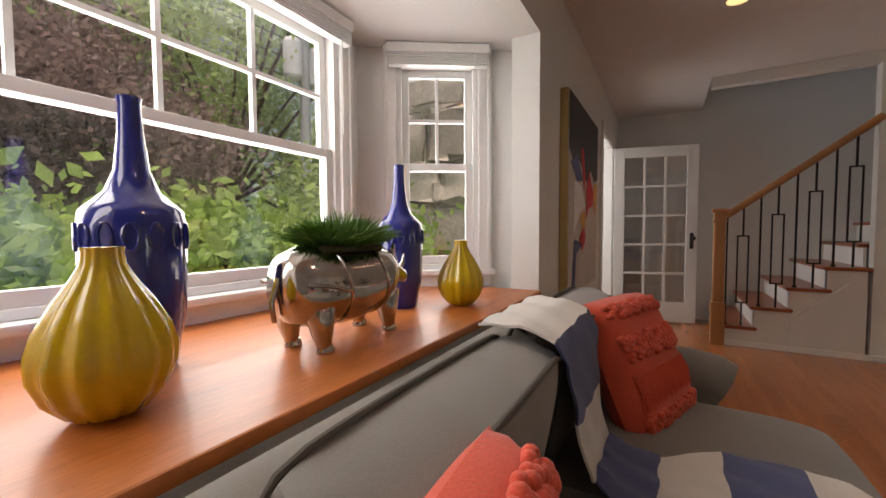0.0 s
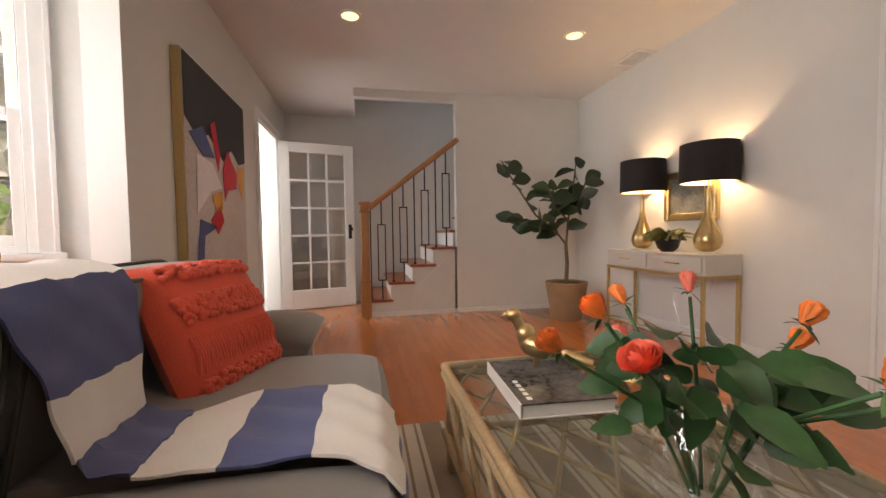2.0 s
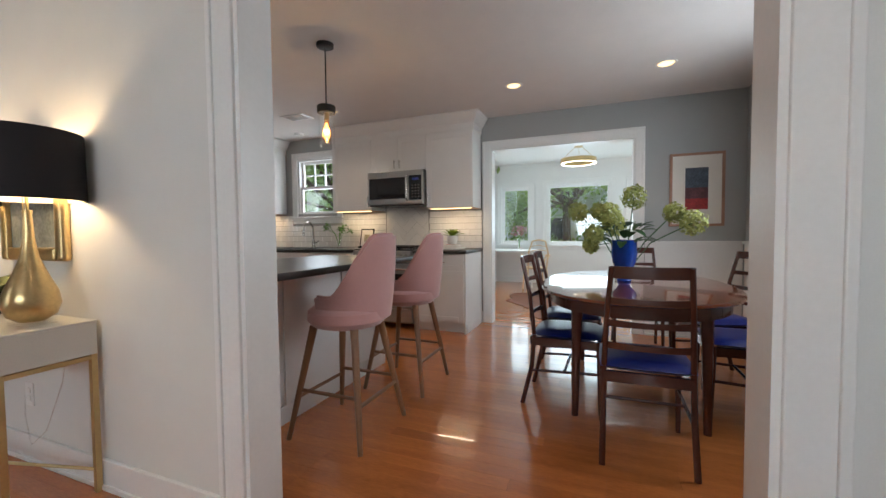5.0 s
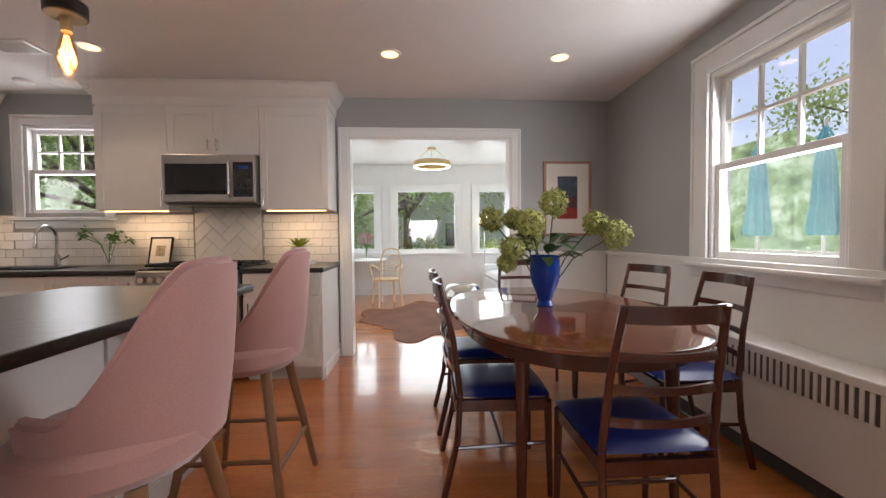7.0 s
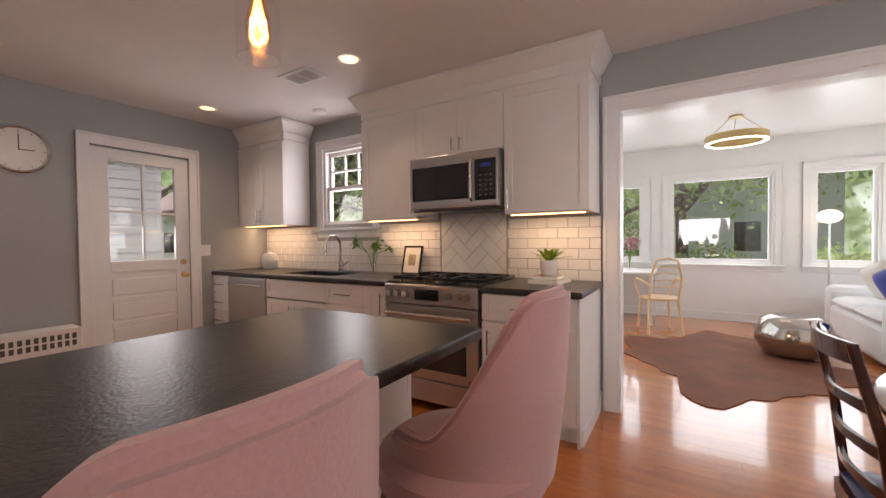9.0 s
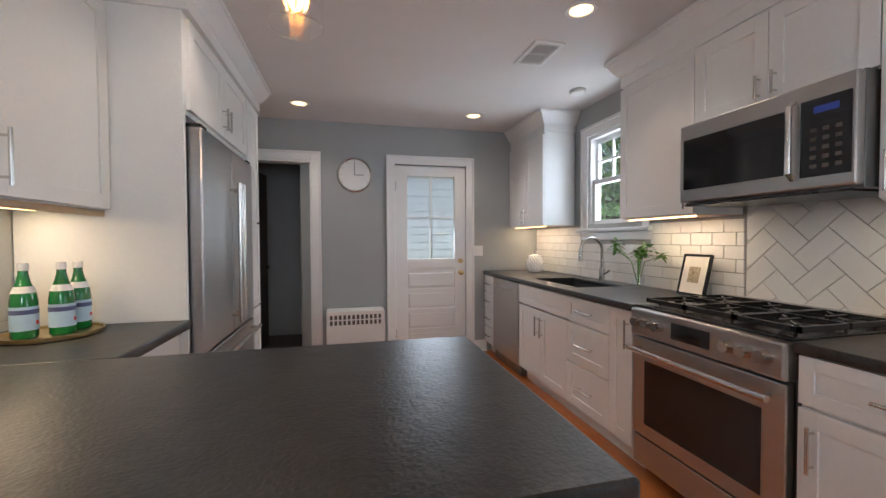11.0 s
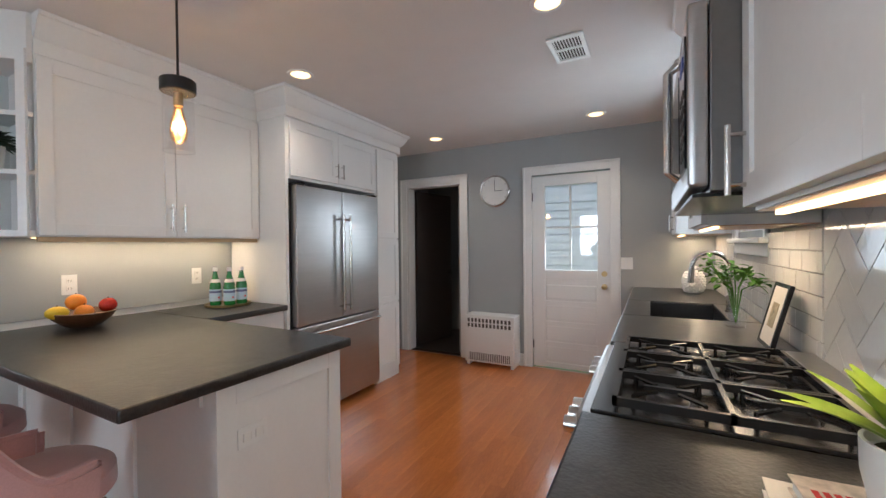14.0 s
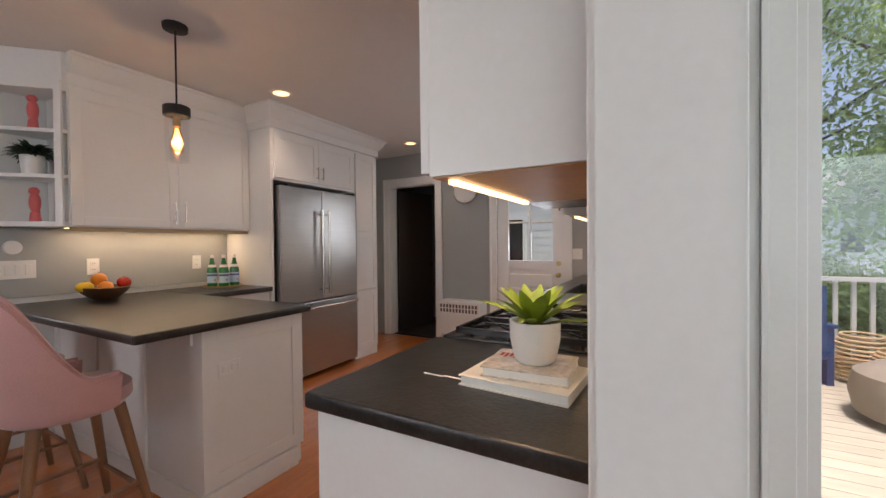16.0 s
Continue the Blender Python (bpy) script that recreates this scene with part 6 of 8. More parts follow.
part("leaf", boxes((0, 0.74, 0, 0.035, 0.01, 2.05), bevel=0.003), M_DARKBROWN, pd)
part("door_handle", tube(bmesh.new(), [(0.68, -0.04, 0.95), (0.68, 0.0, 0.95)], 0.02, 12), M_CHROME, pd)
ck = thing("wall_clock", "round white wall clock with thin silver rim", "clock", at=(6.18, 7.225, 1.945))
n = 40
bm = bmesh.new()
tube(bm, [(0.17 * math.cos(a), -0.018, 0.17 * math.sin(a)) for a in [k * math.tau / n for k in range(n + 1)]], 0.012, 8)
part("rim", bm, M_CHROME, ck)
bm = tube(bmesh.new(), [(0, -0.001, 0), (0, -0.012, 0)], 0.165, 40)
part("dial", bm, M_CERAMIC, ck)
for a, l in ((90, 0.12), (2, 0.09)):
    part("hand", tube(bmesh.new(), [(0, -0.015, 0), (l * math.cos(radians(a)), -0.015, l * math.sin(radians(a)))], 0.003, 6), M_BLACK, ck)
for k in range(12):
    a = k * math.tau / 12
    part("hour_mark", tube(bmesh.new(), [(0.135 * math.cos(a), -0.0125, 0.135 * math.sin(a)), (0.152 * math.cos(a), -0.0125, 0.152 * math.sin(a))], 0.002, 5), M_DSTEEL, ck)
rc = thing("radiator_cover", "white metal radiator cover with pierced slots", "radiator", at=(5.89, 7.0, 0))
part("panel", boxes((0, 0.57, 0.0, 0.22, 0.04, 0.56), bevel=0.006), M_TRIM, rc)
for r, z in ((0, 0.50), (1, 0.445)):
    for k in range(12):
        part("slot", boxes((0.035 + k * 0.043, 0.060 + k * 0.043, -0.002, 0.004, z - 0.02, z + 0.022), bevel=0.001), M_VENT, rc)
part("grille_back", boxes((0.05, 0.52, -0.002, 0.004, 0.06, 0.145)), M_VENT, rc)
for k in range(22):
    part("grille_bar", boxes((0.055 + k * 0.0212, 0.064 + k * 0.0212, -0.005, -0.002, 0.06, 0.145)), M_TRIM, rc)
for x in (0.03, 0.54):
    part("foot", boxes((x - 0.015, x + 0.015, 0.02, 0.2, 0.0, 0.04)), M_TRIM, rc)

# pendant
pe = thing("pendant_light", "black pendant light with clear glass cylinder and glowing bulb", "pendant light", at=(6.0, 3.93, 0))
part("canopy", lathe(bmesh.new(), [(0.04, CEIL - 0.03), (0.06, CEIL - 0.025), (0.062, CEIL - 0.001)], 28), M_IRON, pe)
part("rod", tube(bmesh.new(), [(0, 0, CEIL - 0.03), (0, 0, 2.04)], 0.005, 8), M_IRON, pe)
part("socket_cap", lathe(bmesh.new(), [(0.062, 1.985), (0.066, 1.99), (0.066, 2.035), (0.06, 2.04)], 32), M_IRON, pe)
part("socket", tube(bmesh.new(), [(0, 0, 1.985), (0, 0, 1.93)], 0.018, 14), M_BRASS, pe)
bm = bmesh.new()
n = 36
for z0, z1 in ((1.74, 1.985),):
    a = [bm.verts.new((0.058 * math.cos(k * math.tau / n), 0.058 * math.sin(k * math.tau / n), z0)) for k in range(n)]
    b = [bm.verts.new((0.058 * math.cos(k * math.tau / n), 0.058 * math.sin(k * math.tau / n), z1)) for k in range(n)]
    for k in range(n):
        bm.faces.new((a[k], a[(k + 1) % n], b[(k + 1) % n], b[k]))
part("glass_shade", bm, M_CLEAR, pe)
bm = bmesh.new()
tube(bm, [(0.058 * math.cos(k * math.tau / n), 0.058 * math.sin(k * math.tau / n), 1.74) for k in range(n + 1)], 0.002, 6)
part("glass_rim", bm, M_CLEAR, pe)
bulb = part("bulb", lathe(bmesh.new(), [(0.010, 1.775), (0.026, 1.79), (0.033, 1.82), (0.030, 1.86), (0.020, 1.90), (0.014, 1.935)], 24), M_AMBER, pe)
bm = bmesh.new()
for k in range(8):
    a = k * math.tau / 8
    tube(bm, [(0.005 * math.cos(a), 0.005 * math.sin(a), 1.915), (0.015 * math.cos(a), 0.015 * math.sin(a), 1.86), (0.012 * math.cos(a + 0.4), 0.012 * math.sin(a + 0.4), 1.805)], 0.0022, 6)
part("filament", bm, M_BULB, bulb)

# things on the counters
bw = thing("fruit_bowl", "carved olive wood bowl on the peninsula", "bowl", at=(5.02, 3.95, CZ))
part("bowl", lathe(bmesh.new(), [(0.06, 0), (0.10, 0.015), (0.15, 0.05), (0.175, 0.085), (0.168, 0.088), (0.13, 0.05), (0.05, 0.02)], 36, squash=0.8), M_BOWL, bw)


def fruit(name, at, r, mat, label, s=(1, 1, 0.95)):
    th = thing(name, label, "fruit", "fruit in the bowl", at=at)
    bm = bmesh.new()
    ball(bm, (0, 0, 0), r, *s)
    part("body", bm, mat, th)
    part("stem", tube(bmesh.new(), [(0, 0, r * 0.9), (0.002, 0, r * 1.08)], 0.003, 6), M_BARK, th)


fruit("orange", (5.0, 3.93, CZ + 0.135), 0.045, M_ORANGE, "ripe orange on the fruit bowl")
fruit("apple", (5.03, 4.06, CZ + 0.105), 0.042, M_APPLE, "red apple in the fruit bowl")
fruit("lemon", (5.04, 3.84, CZ + 0.092), 0.036, M_LEMON, "yellow lemon in the fruit bowl", (1, 1.35, 0.95))
fruit("orange", (5.07, 3.94, CZ + 0.085), 0.042, M_ORANGE, "ripe orange low in the fruit bowl")
ty = thing("round_tray", "round gilt tray holding water bottles", "tray", at=(5.02, 4.78, CZ))
part("tray", lathe(bmesh.new(), [(0.14, 0), (0.15, 0.004), (0.152, 0.018), (0.146, 0.018), (0.144, 0.008), (0.02, 0.008)], 40), M_BRASS, ty)
for dx, dy in ((-0.045, -0.065), (0.04, -0.015), (0.04, 0.08)):
    th = thing("water_bottle", "green glass sparkling water bottle with pale label", "bottle", "water bottles", at=(5.02 + dx, 4.78 + dy, CZ + 0.0085))
    part("glass_body", lathe(bmesh.new(), [(0.034, 0), (0.038, 0.006), (0.038, 0.13), (0.034, 0.16), (0.02, 0.20), (0.014, 0.23), (0.014, 0.255)], 24), M_BOTTLE, th)
    part("label", lathe(bmesh.new(), [(0.0385, 0.03), (0.0385, 0.115)], 24), M_LABEL, th)
    part("label_band", lathe(bmesh.new(), [(0.0389, 0.088), (0.0389, 0.104)], 24), M_THROWB, th)
    part("neck_label", lathe(bmesh.new(), [(0.0335, 0.163), (0.026, 0.186)], 24), M_WLABEL, th)
    part("cap", lathe(bmesh.new(), [(0.0155, 0.242), (0.0155, 0.266), (0.012, 0.27)], 18), M_WLABEL, th)
    part("star", boxes((0.0388, 0.0396, -0.006, 0.006, 0.05, 0.062)), M_REDSTAR, th)
pj = thing("pineapple_jar", "white ceramic pineapple jar with diamond relief", "jar", at=(8.06, 6.88, CZ))
prof = [(0.05, 0), (0.072, 0.03), (0.08, 0.08), (0.076, 0.13), (0.055, 0.175), (0.03, 0.19)]
part("body", lathe(bmesh.new(), prof, 40), M_CERAMIC, pj)
bm = bmesh.new()
for r in range(8):
    z = 0.02 + r * 0.021
    rr = float(np.interp(z, [p[1] for p in prof], [p[0] for p in prof]))
    for k in range(14):
        a = (k + 0.5 * (r % 2)) * math.tau / 14
        ball(bm, (rr * math.cos(a), rr * math.sin(a), z), 0.013, 1, 1, 1, 1)
tagged(part("relief", bm, M_CERAMIC, pj), kind="stuff")
bm = bmesh.new()
for k in range(14):
    a = k * 2.4
    leaf(bm, (0, 0, 0.185), (math.cos(a), math.sin(a), 1.2 + k * 0.12), 0.06, 0.024, droop=0.2)
part("crown_lid", bm, M_CERAMIC, pj)
gv = thing("vase_of_greenery", "clear glass vase with green cuttings by the sink", "vase", at=(8.12, 5.40, CZ))
bm = lathe(bmesh.new(), [(0.04, 0), (0.045, 0.01), (0.042, 0.08), (0.03, 0.15), (0.042, 0.20)], 24)
bmesh.ops.delete(bm, geom=[max(bm.faces, key=lambda f: f.calc_center_median().z)], context="FACES_ONLY")
part("glass_vase", bm, M_CLEAR, gv)
rnd = random.Random(31)
for k in range(9):
    a = rnd.random() * math.tau
    l = rnd.uniform(0.08, 0.17)
    tip = Vector((l * math.cos(a) * 0.7 - 0.02, l * math.sin(a) * 1.3, rnd.uniform(0.22, 0.33)))
    stem = part("stem", tube(bmesh.new(), [(0, 0, 0.02), (tip.x * 0.3, tip.y * 0.3, 0.19), tuple(tip)], 0.003, 6), M_GRASS, gv)
    bm = bmesh.new()
    for j in range(14):
        leaf(bm, tip + Vector((rnd.uniform(-.03, .03), rnd.uniform(-.03, .03), rnd.uniform(-.03, .02))), (rnd.uniform(-1, 1), rnd.uniform(-1, 1), rnd.uniform(-.3, .8)), 0.045, 0.03, droop=0.3, seg=3)
    part("leaf_cluster", bm, M_GRASS, stem)
pf = thing("framed_print", "small framed print leaning on the backsplash", "picture", at=(8.13, 5.0, CZ), turn=0)
pf.matrix_world = pose(8.16, 4.99, CZ, 0, 14, 0)
part("frame", boxes((-0.015, 0, -0.10, -0.085, 0, 0.26), (-0.015, 0, 0.085, 0.10, 0, 0.26), (-0.015, 0, -0.085, 0.085, 0, 0.015), (-0.015, 0, -0.085, 0.085, 0.245, 0.26)), M_BLACK, pf)
part("mat_board", boxes((-0.013, -0.004, -0.085, 0.085, 0.015, 0.245)), M_PAPER, pf)
part("print", boxes((-0.0145, -0.013, -0.04, 0.04, 0.08, 0.18)), material("print_ink", (0.35, 0.30, 0.2), 0.7, var=0.5, scale=30), pf)
b1 = thing("cookbook", "cream cookbook lying on the stone worktop", "book", "cookbooks", at=(8.04, 3.70, CZ), turn=-4)
part("cover", boxes((-0.135, 0.135, -0.11, 0.11, 0, 0.003), (-0.135, 0.135, -0.11, 0.11, 0.022, 0.025), (0.132, 0.135, -0.11, 0.11, 0.003, 0.022)), M_PAPER, b1)
part("page_block", boxes((-0.13, 0.132, -0.105, 0.105, 0.003, 0.022)), M_WLABEL, b1)
part("ribbon", boxes((-0.20, -0.12, -0.08, -0.074, 0.001, 0.003), (-0.26, -0.20, -0.085, -0.08, 0.0005, 0.0025)), M_WLABEL, b1)
b2 = thing("cookbook", "cookbook with a floral photo cover under the plant", "book", "cookbooks", at=(8.05, 3.71, CZ + 0.0255), turn=3)
part("cover", boxes((-0.105, 0.105, -0.09, 0.09, 0, 0.003), (-0.105, 0.105, -0.09, 0.09, 0.022, 0.025)), material("floral_cover", (0.62, 0.55, 0.47), 0.35, var=0.5, scale=12), b2)
part("page_block", boxes((-0.10, 0.102, -0.085, 0.085, 0.003, 0.022)), M_WLABEL, b2)
for k in range(6):
    part("title_mark", boxes((-0.09 + k * 0.013, -0.082 + k * 0.013, 0.02 - (k % 2) * 0.01, 0.05, 0.025, 0.0256)), M_REDSTAR, b2)
pl = thing("bromeliad_in_pot", "lime green bromeliad in a white pot on the books", "potted plant", at=(8.06, 3.71, CZ + 0.051))
part("pot", lathe(bmesh.new(), [(0.042, 0), (0.052, 0.01), (0.062, 0.06), (0.063, 0.105), (0.058, 0.105), (0.055, 0.09), (0.01, 0.088)], 36), M_CERAMIC, pl)
part("soil", lathe(bmesh.new(), [(0.054, 0.089), (0.02, 0.095)], 20), M_SOIL, pl)
for k in range(20):
    a = k * 2.4
    bm = bmesh.new()
    leaf(bm, (0.008 * math.cos(a), 0.008 * math.sin(a), 0.09), (math.cos(a), math.sin(a), 0.35 + k * 0.085), 0.19 - 0.003 * k, 0.037, droop=0.25 - 0.005 * k, seg=6)
    part("leaf", bm, M_LIME, pl)


# ---- bar stools ----
def bar_stool(at, turn):
    th = thing("bar_stool", "blush pink velvet bar stool with tapered walnut legs", "bar stool", "bar stools at the peninsula", at, turn)
    bm = bmesh.new()
    n, m = 52, 12
    rows = []
    for i in range(m + 1):
        f = i / m
        ring = []
        for k in range(n + 1):
            a = math.radians(-208 + 236 * k / n)
            c0 = max(0.0, math.cos(a + math.pi / 2))
            c1 = min(1.0, c0 * 1.15)
            back = c1 * c1 * (3 - 2 * c1) * (0.90 + 0.10 * c0)
            top = 0.70 + 0.07 * min(1, (abs(math.sin((a + math.pi / 2) / 2)) < 0.97)) + 0.335 * back
            z = 0.62 + (top - 0.62) * f
            r = 0.215 + 0.018 * f - 0.035 * back * f * f
            ring.append(Vector((r * math.cos(a) * (1 + 0.03 * back * f), r * 1.02 * math.sin(a) - 0.06 * back * f, z)))
        rows.append(ring)
    vs = [[bm.verts.new(p) for p in r] for r in rows]
    for a, b in zip(vs, vs[1:]):
        for k in range(n):
            bm.faces.new((a[k], a[k + 1], b[k + 1], b[k]))
    bmesh.ops.recalc_face_normals(bm, faces=bm.faces)
    bmesh.ops.solidify(bm, geom=bm.faces, thickness=0.045)
    bmesh.ops.bevel(bm, geom=[e for e in bm.edges if e.calc_face_angle(0) > 1.0], offset=0.016, segments=3, affect="EDGES")
    bm.transform(Matrix.Translation((0.045, 0, 0)))
    part("backrest", bm, M_PINK, th)
    part("seat", lathe(bmesh.new(), [(0.14, 0.585), (0.19, 0.60), (0.218, 0.63), (0.215, 0.68), (0.19, 0.70), (0.10, 0.708), (0.01, 0.71)], 36), M_PINK, th)
    for sx in (-1, 1):
        for sy in (-1, 1):
            part("leg", tube(bmesh.new(), [(sx * 0.13, sy * 0.13, 0.60), (sx * 0.235, sy * 0.225, 0.0)], 0.022, 12, 0.013), M_STOOLW, th)
    q = lambda z: 0.13 + (0.60 - z) / 0.60 * 0.10
    for a, b, z in (((-1, -1), (1, -1), 0.22), ((-1, 1), (1, 1), 0.22), ((-1, -1), (-1, 1), 0.26), ((1, -1), (1, 1), 0.26)):
        part("footrest", tube(bmesh.new(), [(a[0] * q(z), a[1] * q(z), z), (b[0] * q(z), b[1] * q(z), z)], 0.010, 8), M_STOOLW, th)
    return th


bar_stool((5.45, 3.385, 0), 0)
bar_stool((6.19, 3.385, 0), 0)

# ---- dining set ----
dt = thing("dining_table", "oval polished mahogany dining table", "dining table", at=(6.60, 1.855, 0))


def oval(bm, s, z, a=0.89, b=0.59, n=64, e=2.35):
    """One ring of the table's full oval outline."""
    pts = []
    for k in range(n):
        c, d = math.cos(k * math.tau / n), math.sin(k * math.tau / n)
        m = (abs(c) ** e + abs(d) ** e) ** (-1 / e)
        pts.append(bm.verts.new((a * s * c * m, b * s * d * m, z)))
    return pts


bm = bmesh.new()
n = 64
rings = []
for s, z in ((0.93, 0.722), (0.985, 0.726), (1.0, 0.735), (0.995, 0.747), (0.98, 0.75), (0.02, 0.75)):
    rings.append(oval(bm, s, z))
for u, v in zip(rings, rings[1:]):
    for k in range(n):
        bm.faces.new((u[k], u[(k + 1) % n], v[(k + 1) % n], v[k]))
bm.faces.new(rings[0][::-1])
bm.faces.new(rings[-1])
part("tabletop", bm, M_TABLE, dt)
bm = bmesh.new()
a, b, c, d = oval(bm, 0.90, 0.65), oval(bm, 0.90, 0.721), oval(bm, 0.87, 0.721), oval(bm, 0.87, 0.65)
for u, v in ((a, b), (b, c), (c, d), (d, a)):
    for k in range(n):
        bm.faces.new((u[k], u[(k + 1) % n], v[(k + 1) % n], v[k]))
part("apron", bm, M_MAHOG, dt)
for sx in (-1, 1):
    for sy in (-1, 1):
        part("leg", tube(bmesh.new(), [(sx * 0.53, sy * 0.33, 0.72), (sx * 0.54, sy * 0.335, 0.40), (sx * 0.55, sy * 0.34, 0)], 0.036, 12, 0.02), M_MAHOG, dt)


def dining_chair():
    th = thing("dining_chair", "dark mahogany ladder-back dining chair with blue leather seat", "dining chair", "chairs round the table")
    for sx in (-1, 1):
        part("front_leg", tube(bmesh.new(), [(sx * 0.19, 0.40, 0.43), (sx * 0.195, 0.41, 0.0)], 0.018, 10, 0.012), M_MAHOG, th)
        part("back_post", tube(bmesh.new(), [(sx * 0.195, -0.06, 0.0), (sx * 0.19, 0.0, 0.25), (sx * 0.188, 0.015, 0.45), (sx * 0.178, -0.015, 0.70), (sx * 0.160, -0.07, 0.94)], 0.015, 10, 0.013), M_MAHOG, th)
        part("stretcher", tube(bmesh.new(), [(sx * 0.19, 0.40, 0.24), (sx * 0.19, 0.0, 0.22)], 0.009, 8), M_MAHOG, th)
    for y in (0.0, 0.40):
        part("seat_rail", boxes((-0.185, 0.185, y - 0.012, y + 0.012, 0.385, 0.435)), M_MAHOG, th)
    for sx in (-1, 1):
        part("seat_rail", boxes((sx * 0.187 - 0.012, sx * 0.187 + 0.012, 0.013, 0.387, 0.385, 0.435)), M_MAHOG, th)
    part("stretcher", tube(bmesh.new(), [(-0.19, 0.2, 0.23), (0.19, 0.2, 0.23)], 0.009, 8), M_MAHOG, th)
    for z, y, h in ((0.56, 0.005, 0.032), (0.67, -0.012, 0.032), (0.78, -0.032, 0.032), (0.915, -0.063, 0.055)):
        bm = bmesh.new()
        rows = []
        for k in range(9):
            u = k / 8 * 2 - 1
            yy = y - 0.035 * (1 - u * u)
            hh = h / 2 * (1.0 - 0.25 * (1 - abs(u)) if h < 0.05 else 1.0)
            rows.append([bm.verts.new((u * (0.188 - max(0.0, z - 0.45) * 0.055), yy + d, z + e * hh)) for d, e in ((-0.006, -1), (0.006, -1), (0.006, 1), (-0.006, 1))])
        for p, q in zip(rows, rows[1:]):
            for j in range(4):
                bm.faces.new((p[j], p[(j + 1) % 4], q[(j + 1) % 4], q[j]))
        part("back_slat", bm, M_MAHOG, th)
    part("seat", welded(cushion(bmesh.new(), 0, 0.205, 0.455, 0.42, 0.42, 0.06, 0.5, 10)), M_BLUEL, th)
    return th


ch = dining_chair()
ch.matrix_world = pose(5.62, 1.853, 0, 0, 0, -90)
for x, y, r in ((6.31, 2.455, 178), (6.87, 2.46, 181), (7.86, 1.735, 90), (7.08, 1.07, 20), (6.42, 1.055, 0)):
    copy_thing(ch, pose(x, y, 0, 0, 0, r))

fv = thing("hydrangea_vase", "green hydrangeas in a cobalt blue glass vase on the table", "bouquet", at=(6.645, 1.90, 0.751))
bm = lathe(bmesh.new(), [(0.045, 0), (0.05, 0.006), (0.038, 0.03), (0.05, 0.07), (0.078, 0.14), (0.086, 0.20), (0.082, 0.27), (0.086, 0.29), (0.076, 0.29), (0.05, 0.2)], 32)
part("vase", bm, M_BVASE, fv)
rnd = random.Random(5)
for hx, hy, hz, hr in ((0.0, 0.31, 0.495, 0.08), (-0.06, 0.10, 0.47, 0.09), (0.02, -0.06, 0.59, 0.092), (0.03, -0.31, 0.475, 0.075), (-0.02, -0.41, 0.405, 0.095), (-0.05, 0.20, 0.33, 0.08), (0.0, 0.22, 0.25, 0.06), (0.10, 0.06, 0.40, 0.09), (0.06, 0.16, 0.50, 0.07)):
    stem = part("stem", tube(bmesh.new(), [(hx * 0.1, hy * 0.1, 0.1), (hx * 0.4, hy * 0.4, 0.27), (hx, hy, hz)], 0.004, 7), M_ROSELEAF, fv)
    bm = bmesh.new()
    for k in range(520):
        d = Vector((rnd.gauss(0, 1), rnd.gauss(0, 1), rnd.gauss(0, 1))).normalized()
        c = Vector((hx, hy, hz)) + d * hr * rnd.uniform(0.62, 1.0) * (0.94 + 0.1 * math.sin(d.x * 7 + hx * 30) * math.cos(d.z * 6))
        nd = (d + Vector((rnd.gauss(0, 0.5), rnd.gauss(0, 0.5), rnd.gauss(0, 0.5)))).normalized()
        s = nd.orthogonal().normalized() * rnd.uniform(0.007, 0.012)
        t = nd.cross(s)
        q = nd * 0.003
        bm.faces.new([bm.verts.new(c + s + q), bm.verts.new(c + t), bm.verts.new(c - s + q), bm.verts.new(c - t)])
    tagged(part("flower_head", bm, M_HYD, stem), kind="stuff")
for k in range(30):
    a = rnd.random() * math.tau
    bm = bmesh.new()
    leaf(bm, (0.06 * math.cos(a), 0.10 * math.sin(a), rnd.uniform(0.26, 0.40)), (math.cos(a) * 0.6, math.sin(a), rnd.uniform(-0.1, 0.9)), 0.12, 0.065, droop=0.3)
    part("leaf", bm, M_ROSELEAF, fv)
pi = thing("framed_art_print", "abstract print with wide mat in a wood frame", "picture", at=(8.27, 1.15, 1.52))
part("frame", boxes((-0.03, -0.001, -0.24, -0.215, -0.37, 0.37), (-0.03, -0.001, 0.215, 0.24, -0.37, 0.37), (-0.03, -0.001, -0.215, 0.215, 0.345, 0.37), (-0.03, -0.001, -0.215, 0.215, -0.37, -0.345), bevel=0.003), material("pinkish_wood", (0.36, 0.20, 0.13), 0.5, var=0.2), pi)
part("mat_board", boxes((-0.018, -0.003, -0.215, 0.215, -0.345, 0.345)), M_PAPER, pi)
for z0, z1, c in ((0.02, 0.22, (0.05, 0.07, 0.10)), (-0.09, 0.02, (0.10, 0.03, 0.04)), (-0.20, -0.09, (0.30, 0.02, 0.02))):
    part("print_field", boxes((-0.021, -0.0185, -0.10, 0.10, z0, z1)), material("print_tone", c, 0.6, var=0.5, scale=14), pi)
rd = thing("baseboard_radiator", "long white radiator cover under the dining window", "radiator", at=(5.2, 0.745, 0))
part("casing", boxes((0, 2.3, 0.0, 0.20, 0.10, 0.60), bevel=0.008), M_TRIM, rd)
part("recess", boxes((0.02, 2.28, 0.02, 0.15, 0.0, 0.10)), M_VENT, rd)
part("grille_back", boxes((0.06, 2.24, 0.2, 0.203, 0.44, 0.56)), M_VENT, rd)
for k in range(62):
    part("grille_bar", boxes((0.06 + k * 0.0352, 0.076 + k * 0.0352, 0.203, 0.208, 0.44, 0.56)), M_TRIM, rd)


